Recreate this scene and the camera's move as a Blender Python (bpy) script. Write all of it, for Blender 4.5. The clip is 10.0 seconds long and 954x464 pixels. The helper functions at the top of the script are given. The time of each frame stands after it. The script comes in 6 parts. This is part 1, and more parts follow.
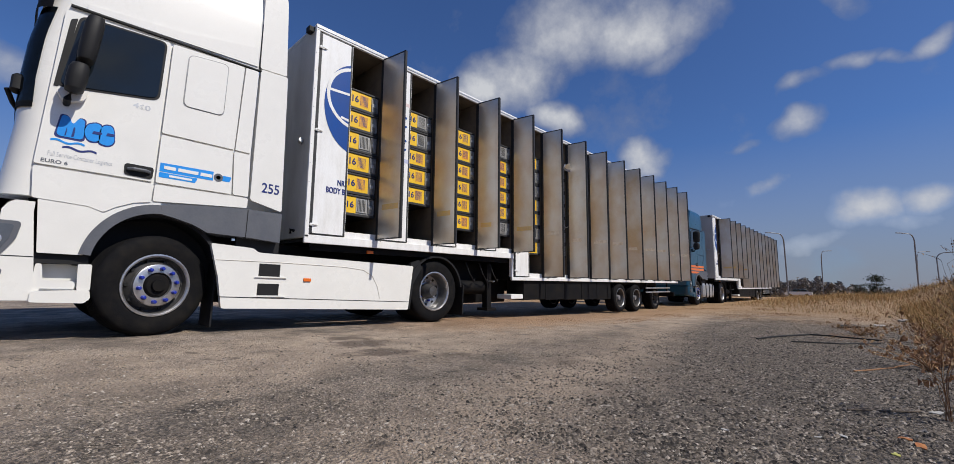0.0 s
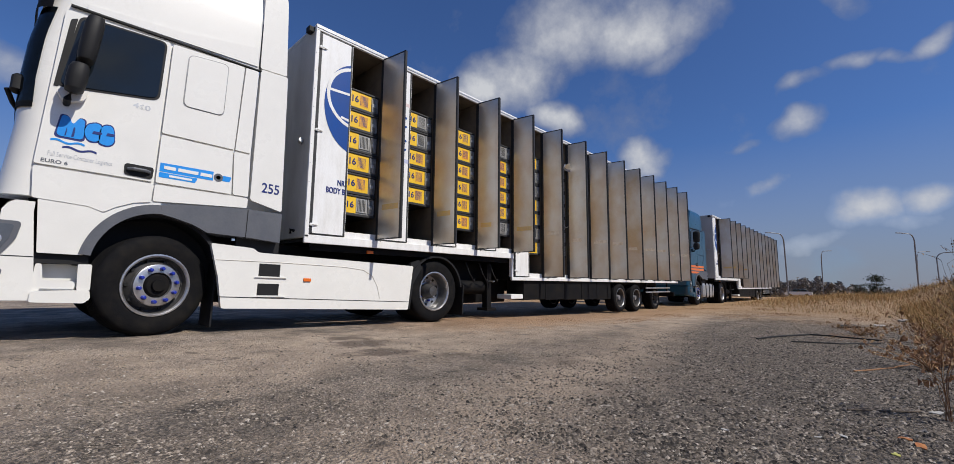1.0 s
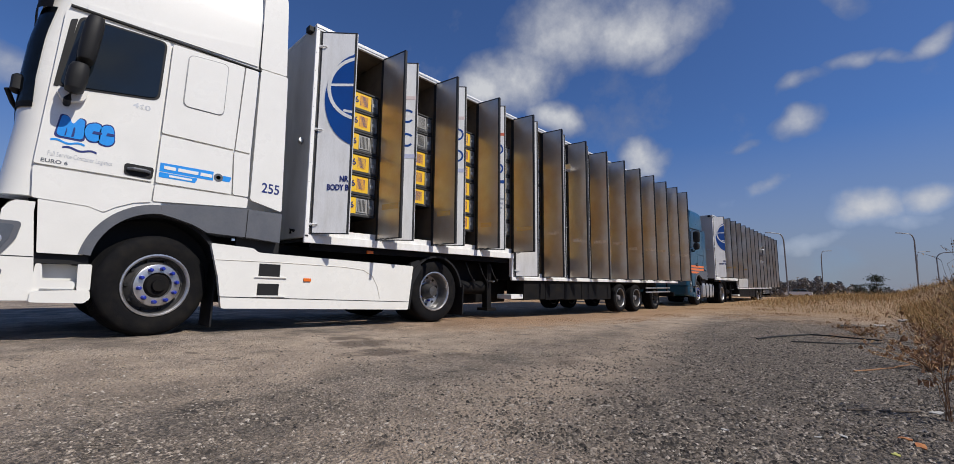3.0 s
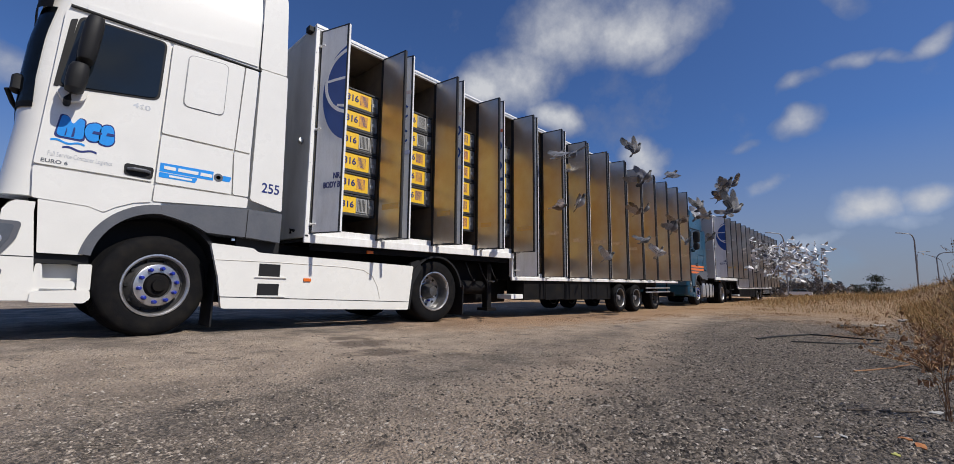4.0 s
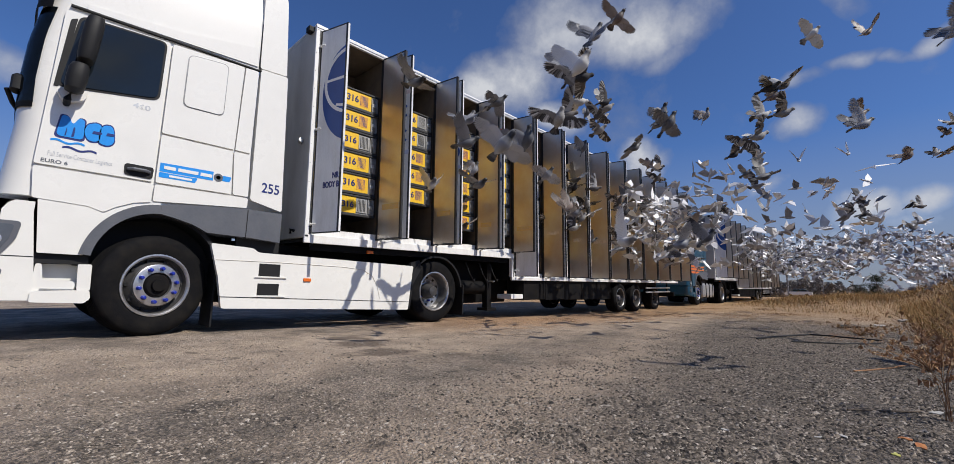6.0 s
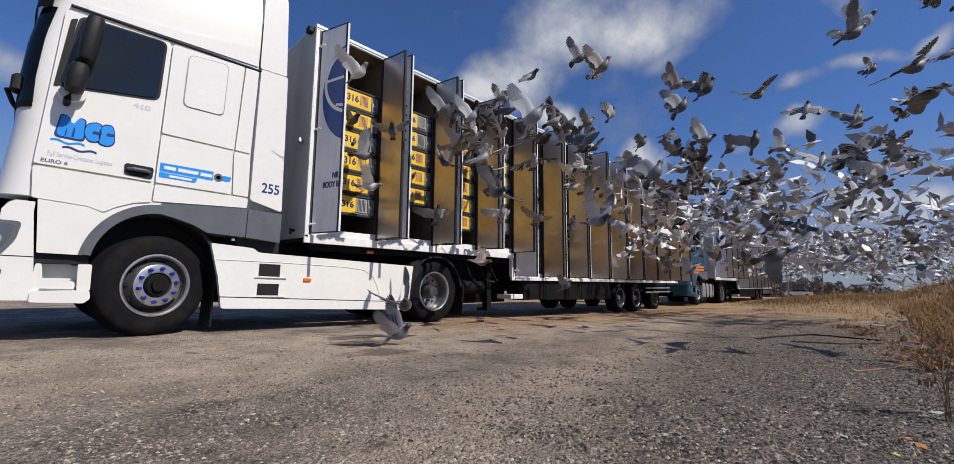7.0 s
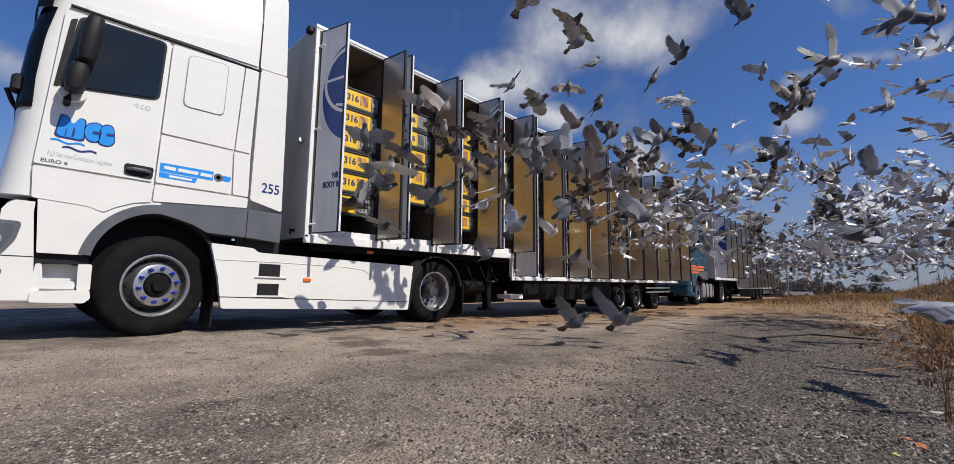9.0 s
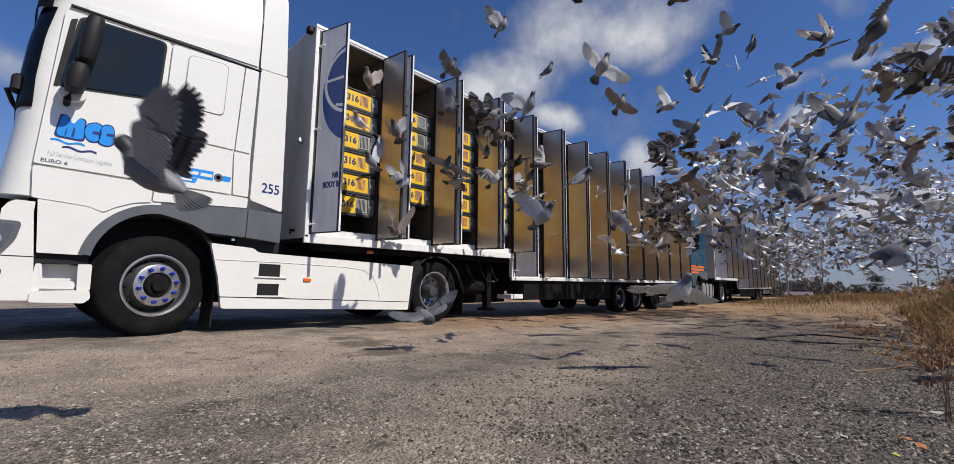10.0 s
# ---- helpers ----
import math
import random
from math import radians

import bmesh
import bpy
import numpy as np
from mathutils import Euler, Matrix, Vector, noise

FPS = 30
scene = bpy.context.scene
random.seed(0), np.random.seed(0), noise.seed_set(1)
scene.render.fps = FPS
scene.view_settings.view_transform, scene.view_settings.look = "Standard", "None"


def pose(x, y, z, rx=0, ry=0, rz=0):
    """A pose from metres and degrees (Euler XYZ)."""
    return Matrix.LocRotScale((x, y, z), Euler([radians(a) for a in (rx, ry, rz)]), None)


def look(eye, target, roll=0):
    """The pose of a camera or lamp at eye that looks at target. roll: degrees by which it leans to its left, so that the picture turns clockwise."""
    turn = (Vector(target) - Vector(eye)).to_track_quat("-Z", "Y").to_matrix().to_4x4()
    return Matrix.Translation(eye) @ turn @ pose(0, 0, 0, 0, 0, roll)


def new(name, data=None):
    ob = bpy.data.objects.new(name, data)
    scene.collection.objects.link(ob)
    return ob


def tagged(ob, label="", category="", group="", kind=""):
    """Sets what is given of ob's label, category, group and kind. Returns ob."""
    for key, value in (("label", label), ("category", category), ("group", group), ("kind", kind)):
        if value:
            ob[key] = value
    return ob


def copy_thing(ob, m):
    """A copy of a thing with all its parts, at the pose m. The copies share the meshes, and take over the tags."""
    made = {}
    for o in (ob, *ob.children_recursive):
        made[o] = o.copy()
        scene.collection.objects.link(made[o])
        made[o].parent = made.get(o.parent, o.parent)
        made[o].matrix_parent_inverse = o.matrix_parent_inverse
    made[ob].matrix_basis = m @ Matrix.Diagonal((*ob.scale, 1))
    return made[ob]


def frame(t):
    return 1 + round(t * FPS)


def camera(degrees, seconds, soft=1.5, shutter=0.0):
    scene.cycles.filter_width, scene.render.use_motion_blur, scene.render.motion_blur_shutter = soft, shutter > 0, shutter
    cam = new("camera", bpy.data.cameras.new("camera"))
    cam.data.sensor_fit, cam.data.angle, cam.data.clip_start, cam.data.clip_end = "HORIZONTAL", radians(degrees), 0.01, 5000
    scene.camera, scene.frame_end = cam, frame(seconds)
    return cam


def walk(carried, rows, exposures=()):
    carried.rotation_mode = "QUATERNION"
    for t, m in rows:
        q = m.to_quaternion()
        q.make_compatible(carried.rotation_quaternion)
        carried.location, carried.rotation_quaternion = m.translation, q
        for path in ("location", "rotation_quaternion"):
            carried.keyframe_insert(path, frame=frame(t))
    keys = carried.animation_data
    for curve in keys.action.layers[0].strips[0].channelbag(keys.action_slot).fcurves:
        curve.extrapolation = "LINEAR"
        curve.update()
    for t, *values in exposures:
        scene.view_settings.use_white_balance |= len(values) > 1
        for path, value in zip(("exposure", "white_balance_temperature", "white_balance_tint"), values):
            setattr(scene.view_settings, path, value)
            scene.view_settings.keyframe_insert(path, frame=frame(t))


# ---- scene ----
cam = camera(97.4, 10.0, soft=0.5, shutter=0.06)
EYE = (-2.331, -5.160, 0.535)
VIEW = look(EYE, (4.860, 1.652, 1.907), 1.5)
walk(cam, [(0.0, VIEW), (10.0, VIEW)], exposures=[(0.0, -0.07), (4.0, -0.06), (7.0, 0.05), (10.0, 0.05)])

# ---- light: high sun over the open side, blue sky with cumulus ----
SUN_DIR = Vector((0.155, -0.648, 0.745)).normalized()
sun = new("sun", bpy.data.lights.new("sun", "SUN"))
sun.data.energy, sun.data.angle, sun.data.color = 4.6, radians(0.53), (1.0, 0.945, 0.86)
sun.matrix_basis = look((0, 0, 60), Vector((0, 0, 60)) - SUN_DIR)

world = bpy.data.worlds.new("sky")
scene.world = world
world.use_nodes = True


def build_sky():
    nt = world.node_tree
    nt.nodes.clear()
    N, L = nt.nodes.new, nt.links.new
    out, bg = N("ShaderNodeOutputWorld"), N("ShaderNodeBackground")
    sky = N("ShaderNodeTexSky")
    sky.sky_type, sky.sun_disc = "NISHITA", False
    sky.sun_elevation = math.asin(SUN_DIR.z)
    sky.sun_rotation = math.atan2(SUN_DIR.x, SUN_DIR.y)
    sky.air_density, sky.dust_density, sky.ozone_density = 1.0, 0.6, 3.0
    tex = N("ShaderNodeTexCoord")

    def m(op, a, b=None, c=None, clamp=False):
        n = N("ShaderNodeMath")
        n.operation, n.use_clamp = op, clamp
        for i, v in enumerate((a, b, c)):
            if v is None:
                continue
            if isinstance(v, (int, float)):
                n.inputs[i].default_value = v
            else:
                L(v, n.inputs[i])
        return n.outputs[0]

    def noise_of(scale, detail, rough, vec):
        n = N("ShaderNodeTexNoise")
        n.inputs["Scale"].default_value, n.inputs["Detail"].default_value, n.inputs["Roughness"].default_value = scale, detail, rough
        L(vec, n.inputs["Vector"])
        return n

    gen = tex.outputs["Generated"]
    warp = noise_of(5.0, 4, 0.55, gen)
    va = N("ShaderNodeVectorMath")
    va.operation = "MULTIPLY_ADD"
    L(warp.outputs["Color"], va.inputs[0])
    va.inputs[1].default_value, va.inputs[2].default_value = (0.10, 0.10, 0.10), (-0.05, -0.05, -0.05)
    vb = N("ShaderNodeVectorMath")
    L(gen, vb.inputs[0])
    L(va.outputs[0], vb.inputs[1])
    vec = vb.outputs[0]
    total = None
    for (dx, dy, dz), (ax, ay, az), rad, wide, weight in CLOUDS:
        # distance from a cloud's core, drawn out along its own axis
        s = N("ShaderNodeVectorMath")
        s.operation = "SUBTRACT"
        L(vec, s.inputs[0])
        s.inputs[1].default_value = (dx, dy, dz)
        d1 = N("ShaderNodeVectorMath")
        d1.operation = "DOT_PRODUCT"
        L(s.outputs[0], d1.inputs[0])
        d1.inputs[1].default_value = (ax, ay, az)
        ln = N("ShaderNodeVectorMath")
        ln.operation = "DOT_PRODUCT"
        L(s.outputs[0], ln.inputs[0])
        L(s.outputs[0], ln.inputs[1])
        along = d1.outputs["Value"]
        a2 = m("MULTIPLY", along, along)
        across = m("SUBTRACT", ln.outputs["Value"], a2)
        q = m("ADD", m("DIVIDE", a2, wide * wide), m("DIVIDE", across, rad * rad))
        blob = m("MULTIPLY", m("SUBTRACT", 1.0, q, clamp=True), weight)
        total = blob if total is None else m("MAXIMUM", total, blob)
    fine = noise_of(6.5, 10, 0.62, gen)
    soft_n = noise_of(3.2, 6, 0.6, gen)
    dens = m("ADD", total, m("MULTIPLY", m("SUBTRACT", fine.outputs["Fac"], 0.5), 1.7))
    cover = m("MULTIPLY", m("SUBTRACT", dens, 0.12), 0.95, clamp=True)
    # thin haze veil near the horizon
    sep = N("ShaderNodeSeparateXYZ")
    L(gen, sep.inputs[0])
    low = m("SUBTRACT", 1.0, m("MULTIPLY", sep.outputs["Z"], 3.2), clamp=True)
    veil = m("MULTIPLY", m("POWER", low, 1.1), m("MULTIPLY", m("SUBTRACT", soft_n.outputs["Fac"], 0.06), 2.2, clamp=True))
    cover = m("MAXIMUM", cover, veil)
    shade = N("ShaderNodeMix")
    shade.data_type = "RGBA"
    L(m("MULTIPLY", m("SUBTRACT", dens, 0.35), 1.2, clamp=True), shade.inputs["Factor"])
    shade.inputs["A"].default_value, shade.inputs["B"].default_value = (3.2, 3.45, 4.25, 1), (7.8, 8.0, 8.5, 1)
    tint = N("ShaderNodeMix")
    tint.data_type, tint.blend_type = "RGBA", "MULTIPLY"
    tint.inputs["Factor"].default_value = 1.0
    L(sky.outputs[0], tint.inputs["A"])
    tint.inputs["B"].default_value = (0.61, 0.85, 1.28, 1)
    mix = N("ShaderNodeMix")
    mix.data_type = "RGBA"
    L(cover, mix.inputs["Factor"])
    L(tint.outputs["Result"], mix.inputs["A"])
    L(shade.outputs["Result"], mix.inputs["B"])
    L(mix.outputs["Result"], bg.inputs["Color"])
    bg.inputs["Strength"].default_value = 0.078
    L(bg.outputs[0], out.inputs[0])


CLOUDS = [
    ((0.692, 0.554, 0.463), (0.401, -0.828, 0.392), 0.098, 0.164, 1.25),
    ((0.659, 0.606, 0.445), (0.605, -0.779, 0.164), 0.060, 0.098, 1.25),
    ((0.767, 0.506, 0.396), (0.640, -0.649, -0.411), 0.046, 0.090, 1.25),
    ((0.718, 0.436, 0.543), (0.414, -0.894, 0.172), 0.101, 0.191, 1.00),
    ((0.776, 0.316, 0.546), (0.386, -0.923, -0.013), 0.090, 0.163, 1.00),
    ((0.814, 0.213, 0.541), (0.199, -0.976, 0.087), 0.064, 0.109, 0.85),
    ((0.831, 0.254, 0.494), (0.165, -0.962, 0.218), 0.031, 0.095, 0.55),
    ((0.891, 0.341, 0.301), (0.384, -0.919, -0.091), 0.060, 0.064, 1.05),
    ((0.890, 0.372, 0.265), (0.402, -0.913, -0.070), 0.036, 0.049, 0.80),
    ((0.922, 0.074, 0.380), (0.033, -0.993, 0.114), 0.022, 0.050, 0.85),
    ((0.919, 0.012, 0.394), (-0.060, -0.984, 0.170), 0.019, 0.054, 0.85),
    ((0.919, -0.041, 0.391), (0.023, -0.987, -0.156), 0.014, 0.046, 0.70),
    ((0.914, -0.089, 0.397), (-0.215, -0.933, 0.287), 0.019, 0.044, 0.85),
    ((0.947, 0.083, 0.310), (0.119, -0.988, -0.097), 0.039, 0.054, 1.00),
    ((0.945, 0.157, 0.286), (0.138, -0.987, 0.085), 0.017, 0.054, 0.55),
    ((0.968, 0.129, 0.215), (0.063, -0.954, 0.292), 0.024, 0.066, 0.75),
    ((0.988, 0.004, 0.156), (0.021, -0.994, -0.109), 0.049, 0.076, 0.90),
    ((0.984, -0.080, 0.159), (-0.099, -0.988, 0.119), 0.042, 0.052, 0.95),
    ((0.991, -0.053, 0.120), (-0.042, -0.995, -0.087), 0.022, 0.082, 0.70),
    ((0.991, 0.074, 0.111), (0.060, -0.991, 0.121), 0.024, 0.069, 0.80),
    ((0.874, 0.003, 0.486), (0.302, -0.787, -0.538), 0.021, 0.052, 0.45),
    ((-0.060, 0.942, 0.330), (0.579, -0.236, 0.780), 0.027, 0.036, 0.60),
    ((0.960, 0.201, 0.193), (0.221, -0.971, -0.086), 0.023, 0.083, 0.35),
    ((-0.056, 0.945, 0.322), (0.926, -0.071, 0.370), 0.047, 0.034, 0.70),
    ((0.054, -0.924, 0.379), (0.999, 0.050, -0.020), 0.044, 0.078, 0.75),
    ((0.090, -0.909, 0.406), (0.996, 0.082, -0.037), 0.033, 0.056, 0.60),
    ((0.033, -0.941, 0.337), (0.999, 0.031, -0.011), 0.028, 0.067, 0.55),
]
build_sky()

# ---- materials ----
def material(name, base, rough=0.5, metal=0.0, second=None, scale=6.0, grain=60.0, bump=0.0, bump_scale=80.0, coat=0.0, mix=0.5,
             stretch=None, spread=0.0, spec=0.5):
    """A surface with a large stain noise between two colours, a fine grain and a relief."""
    mat = bpy.data.materials.new(name)
    mat.use_nodes = True
    nt = mat.node_tree
    N, L = nt.nodes.new, nt.links.new
    b = nt.nodes["Principled BSDF"]
    b.inputs["Roughness"].default_value, b.inputs["Metallic"].default_value = rough, metal
    b.inputs["Coat Weight"].default_value = coat
    b.inputs["Coat Roughness"].default_value = 0.08
    b.inputs["Specular IOR Level"].default_value = spec
    tc = N("ShaderNodeTexCoord")
    vec = tc.outputs["Object"]
    if stretch:
        mp = N("ShaderNodeMapping")
        mp.inputs["Scale"].default_value = stretch
        L(vec, mp.inputs["Vector"])
        vec = mp.outputs["Vector"]
    if spread:
        oi = N("ShaderNodeObjectInfo")
        add = N("ShaderNodeVectorMath")
        add.operation = "MULTIPLY_ADD"
        L(oi.outputs["Random"], add.inputs[0])
        add.inputs[1].default_value = (37, 21, 53)
        L(vec, add.inputs[2])
        vec = add.outputs[0]
    n1, n2 = N("ShaderNodeTexNoise"), N("ShaderNodeTexNoise")
    for n, s, d in ((n1, scale, 6), (n2, grain, 3)):
        n.inputs["Scale"].default_value, n.inputs["Detail"].default_value = s, d
        n.inputs["Roughness"].default_value = 0.6
        L(vec, n.inputs["Vector"])
    ramp = N("ShaderNodeMapRange")
    ramp.inputs["From Min"].default_value, ramp.inputs["From Max"].default_value = mix - 0.17, mix + 0.17
    L(n1.outputs["Fac"], ramp.inputs["Value"])
    m1 = N("ShaderNodeMix")
    m1.data_type = "RGBA"
    second = second or tuple(c * 0.86 for c in base)
    m1.inputs["A"].default_value, m1.inputs["B"].default_value = (*base, 1), (*second, 1)
    L(ramp.outputs[0], m1.inputs["Factor"])
    m2 = N("ShaderNodeMix")
    m2.data_type, m2.blend_type = "RGBA", "MULTIPLY"
    m2.inputs["Factor"].default_value = 0.35
    gr = N("ShaderNodeMapRange")
    gr.inputs["To Min"].default_value, gr.inputs["To Max"].default_value = 0.55, 1.35
    L(n2.outputs["Fac"], gr.inputs["Value"])
    L(m1.outputs["Result"], m2.inputs["A"])
    L(gr.outputs[0], m2.inputs["B"])
    L(m2.outputs["Result"], b.inputs["Base Color"])
    rr = N("ShaderNodeMapRange")
    rr.inputs["To Min"].default_value, rr.inputs["To Max"].default_value = max(0.02, rough - 0.1), min(1.0, rough + (0.12 if rough > 0.01 else 0.03))
    L(n1.outputs["Fac"], rr.inputs["Value"])
    L(rr.outputs[0], b.inputs["Roughness"])
    if bump:
        bn, bu = N("ShaderNodeTexNoise"), N("ShaderNodeBump")
        bn.inputs["Scale"].default_value, bn.inputs["Detail"].default_value = bump_scale, 5
        L(vec, bn.inputs["Vector"])
        L(bn.outputs["Fac"], bu.inputs["Height"])
        bu.inputs["Strength"].default_value, bu.inputs["Distance"].default_value = bump, 0.02
        L(bu.outputs[0], b.inputs["Normal"])
    return mat


WHITE = material("white_paint", (0.775, 0.762, 0.715), 0.28, second=(0.725, 0.71, 0.665), scale=2.5, coat=0.5, grain=300)
TRAILER_WHITE = material("trailer_white", (0.80, 0.80, 0.79), 0.38, second=(0.68, 0.67, 0.64), scale=3.0, stretch=(3, 3, 0.6), mix=0.58)
# Trailer white toned down: the front wall's shade is in this colour.
SHADED_WHITE = material("shaded_white", (0.62, 0.60, 0.54), 0.5, second=(0.52, 0.49, 0.43), scale=2.0, stretch=(2, 2, 0.7))
DARK_GREY = material("grey_plastic", (0.075, 0.082, 0.10), 0.55, second=(0.10, 0.105, 0.12), scale=5, bump=0.1, bump_scale=400)
# Also fills gaps and openings, where its black stands for shade.
SEAM = material("black_rubber_and_gaps", (0.014, 0.014, 0.015), 0.6, spec=0.25)
# Darker than plain black steel: shade below the deck is in the colour.
BLACK = material("shaded_black_steel", (0.007, 0.007, 0.008), 0.6, second=(0.016, 0.014, 0.012), scale=4, mix=0.6, spec=0.1)
RUBBER = material("tyre_rubber", (0.008, 0.008, 0.009), 0.8, second=(0.019, 0.017, 0.015), scale=7, mix=0.62, bump=0.2, bump_scale=90, spec=0.08)
RIM = material("rim_steel", (0.62, 0.62, 0.64), 0.32, 0.85, second=(0.42, 0.41, 0.40), scale=9)
# Dimmer copy of rim_steel; the deep dish's shade is in its colour.
RIM_DIM = material("dim_rim_steel", (0.36, 0.36, 0.37), 0.35, 0.8, second=(0.20, 0.195, 0.19), scale=9)
HUB = material("hub_grey", (0.30, 0.30, 0.31), 0.45, 0.4, second=(0.15, 0.15, 0.15), scale=10)
BOLT = material("blue_plastic", (0.012, 0.03, 0.33), 0.3)
ALU = material("door_aluminium", (0.70, 0.68, 0.64), 0.33, 0.65, second=(0.56, 0.42, 0.27), scale=1.3, stretch=(1.0, 1.0, 0.8), mix=0.53, grain=160, spread=1.0)
FRAME = material("black_door_seal", (0.025, 0.025, 0.027), 0.55)
STEEL = material("galvanised_steel", (0.55, 0.56, 0.57), 0.4, 0.7, second=(0.4, 0.4, 0.4), scale=20)
BLUE = material("blue_vinyl", (0.004, 0.06, 0.28), 0.35, second=(0.004, 0.05, 0.24), scale=3)
NAVY = material("navy_vinyl", (0.012, 0.025, 0.16), 0.4)
SKYBLUE = material("sky_blue_vinyl", (0.012, 0.27, 0.75), 0.35, second=(0.01, 0.23, 0.68), scale=4)
YELLOW = material("yellow_card", (0.82, 0.52, 0.02), 0.55, second=(0.74, 0.44, 0.015), scale=9, spread=1.0)
CRATE = material("crate_grey_plastic", (0.22, 0.225, 0.23), 0.5, second=(0.30, 0.29, 0.27), scale=8, spread=1.0)
CRATE_LIGHT = material("crate_galvanised_front", (0.45, 0.45, 0.45), 0.45, 0.3, second=(0.30, 0.29, 0.27), scale=12, spread=1.0)
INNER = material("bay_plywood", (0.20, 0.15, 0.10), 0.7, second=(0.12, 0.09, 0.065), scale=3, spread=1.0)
GLASS_DARK = material("tinted_glass", (0.010, 0.014, 0.018), 0.0, coat=0.0)
LAMP_GLASS = material("lamp_lens", (0.16, 0.17, 0.19), 0.05, 0.5)
AMBER = material("amber_lens", (0.75, 0.16, 0.02), 0.2)
RED = material("red_lens", (0.55, 0.015, 0.01), 0.2)
TEAL = material("teal_blue_paint", (0.005, 0.062, 0.115), 0.3, second=(0.005, 0.05, 0.09), scale=3, coat=0.4)
ORANGE_PAINT = material("orange_stripe", (0.75, 0.17, 0.03), 0.4)
PALE_PINK = material("pale_pink_vinyl", (0.72, 0.60, 0.58), 0.45)
PALE_BLUE = material("pale_blue_vinyl", (0.50, 0.53, 0.70), 0.45)
RED_VINYL = material("red_vinyl", (0.62, 0.14, 0.07), 0.45)


# ---- mesh tools ----
def part(name, bm, mat, parent=None, label="", smooth=False):
    me = bpy.data.meshes.new(name)
    bmesh.ops.recalc_face_normals(bm, faces=bm.faces)
    bm.to_mesh(me)
    bm.free()
    me.materials.append(mat)
    if smooth:
        me.polygons.foreach_set("use_smooth", [True] * len(me.polygons))
        me.set_sharp_from_angle(angle=radians(38))
    ob = new(name, me)
    if parent:
        ob.parent = parent
    if label:
        tagged(ob, label)
    return ob


def thing(name, m, label, category, group="", kind=""):
    root = new(name)
    root.empty_display_size = 0.2
    root.matrix_basis = m
    return tagged(root, label, category, group, kind)


def box(x0, x1, y0, y1, z0, z1, bevel=0.0, bm=None):
    own = bmesh.new()
    bmesh.ops.create_cube(own, size=1.0, matrix=Matrix.Translation(((x0 + x1) / 2, (y0 + y1) / 2, (z0 + z1) / 2)) @ Matrix.Diagonal((abs(x1 - x0), abs(y1 - y0), abs(z1 - z0), 1)))
    if bevel:
        bmesh.ops.bevel(own, geom=own.edges[:], offset=bevel, segments=2, affect="EDGES", profile=0.6)
    return merge(bm, own)


def merge(bm, own):
    if bm is None:
        return own
    me = bpy.data.meshes.new("tmp")
    own.to_mesh(me)
    own.free()
    bm.from_mesh(me)
    bpy.data.meshes.remove(me)
    return bm


def prism(outline, y0, y1, bevel=0.0, bm=None):
    """An outline of (x, z) drawn out from y0 to y1."""
    own = bmesh.new()
    a = [own.verts.new((x, y0, z)) for x, z in outline]
    b = [own.verts.new((x, y1, z)) for x, z in outline]
    own.faces.new(a)
    own.faces.new(b[::-1])
    n = len(a)
    for i in range(n):
        own.faces.new((a[i], b[i], b[(i + 1) % n], a[(i + 1) % n]))
    bmesh.ops.recalc_face_normals(own, faces=own.faces)
    if bevel:
        es = [e for e in own.edges if all(v.co.y == y0 for v in e.verts)]
        bmesh.ops.bevel(own, geom=es, offset=bevel, segments=2, affect="EDGES", profile=0.6)
    return merge(bm, own)


def rounded(pts, r, n=5):
    """A polygon with its corners rounded by r."""
    out = []
    k = len(pts)
    for i in range(k):
        p0, p1, p2 = Vector(pts[i - 1]), Vector(pts[i]), Vector(pts[(i + 1) % k])
        d0, d2 = (p0 - p1), (p2 - p1)
        rr = min(r, d0.length * 0.45, d2.length * 0.45)
        a, b = p1 + d0.normalized() * rr, p1 + d2.normalized() * rr
        for j in range(n + 1):
            t = j / n
            out.append(tuple((1 - t) ** 2 * a + 2 * t * (1 - t) * p1 + t * t * b))
    return out


def lathe(profile, segs=40, axis_at=(0, 0, 0), bm=None, caps=True):
    """A profile of (radius, y) turned round the y axis."""
    own = bmesh.new()
    rings = []
    for r, y in profile:
        rings.append([own.verts.new((axis_at[0] + r * math.cos(2 * math.pi * i / segs), axis_at[1] + y, axis_at[2] + r * math.sin(2 * math.pi * i / segs))) for i in range(segs)])
    for A, B in zip(rings, rings[1:]):
        for i in range(segs):
            own.faces.new((A[i], A[(i + 1) % segs], B[(i + 1) % segs], B[i]))
    if caps:
        own.faces.new(rings[0])
        own.faces.new(rings[-1])
    return merge(bm, own)


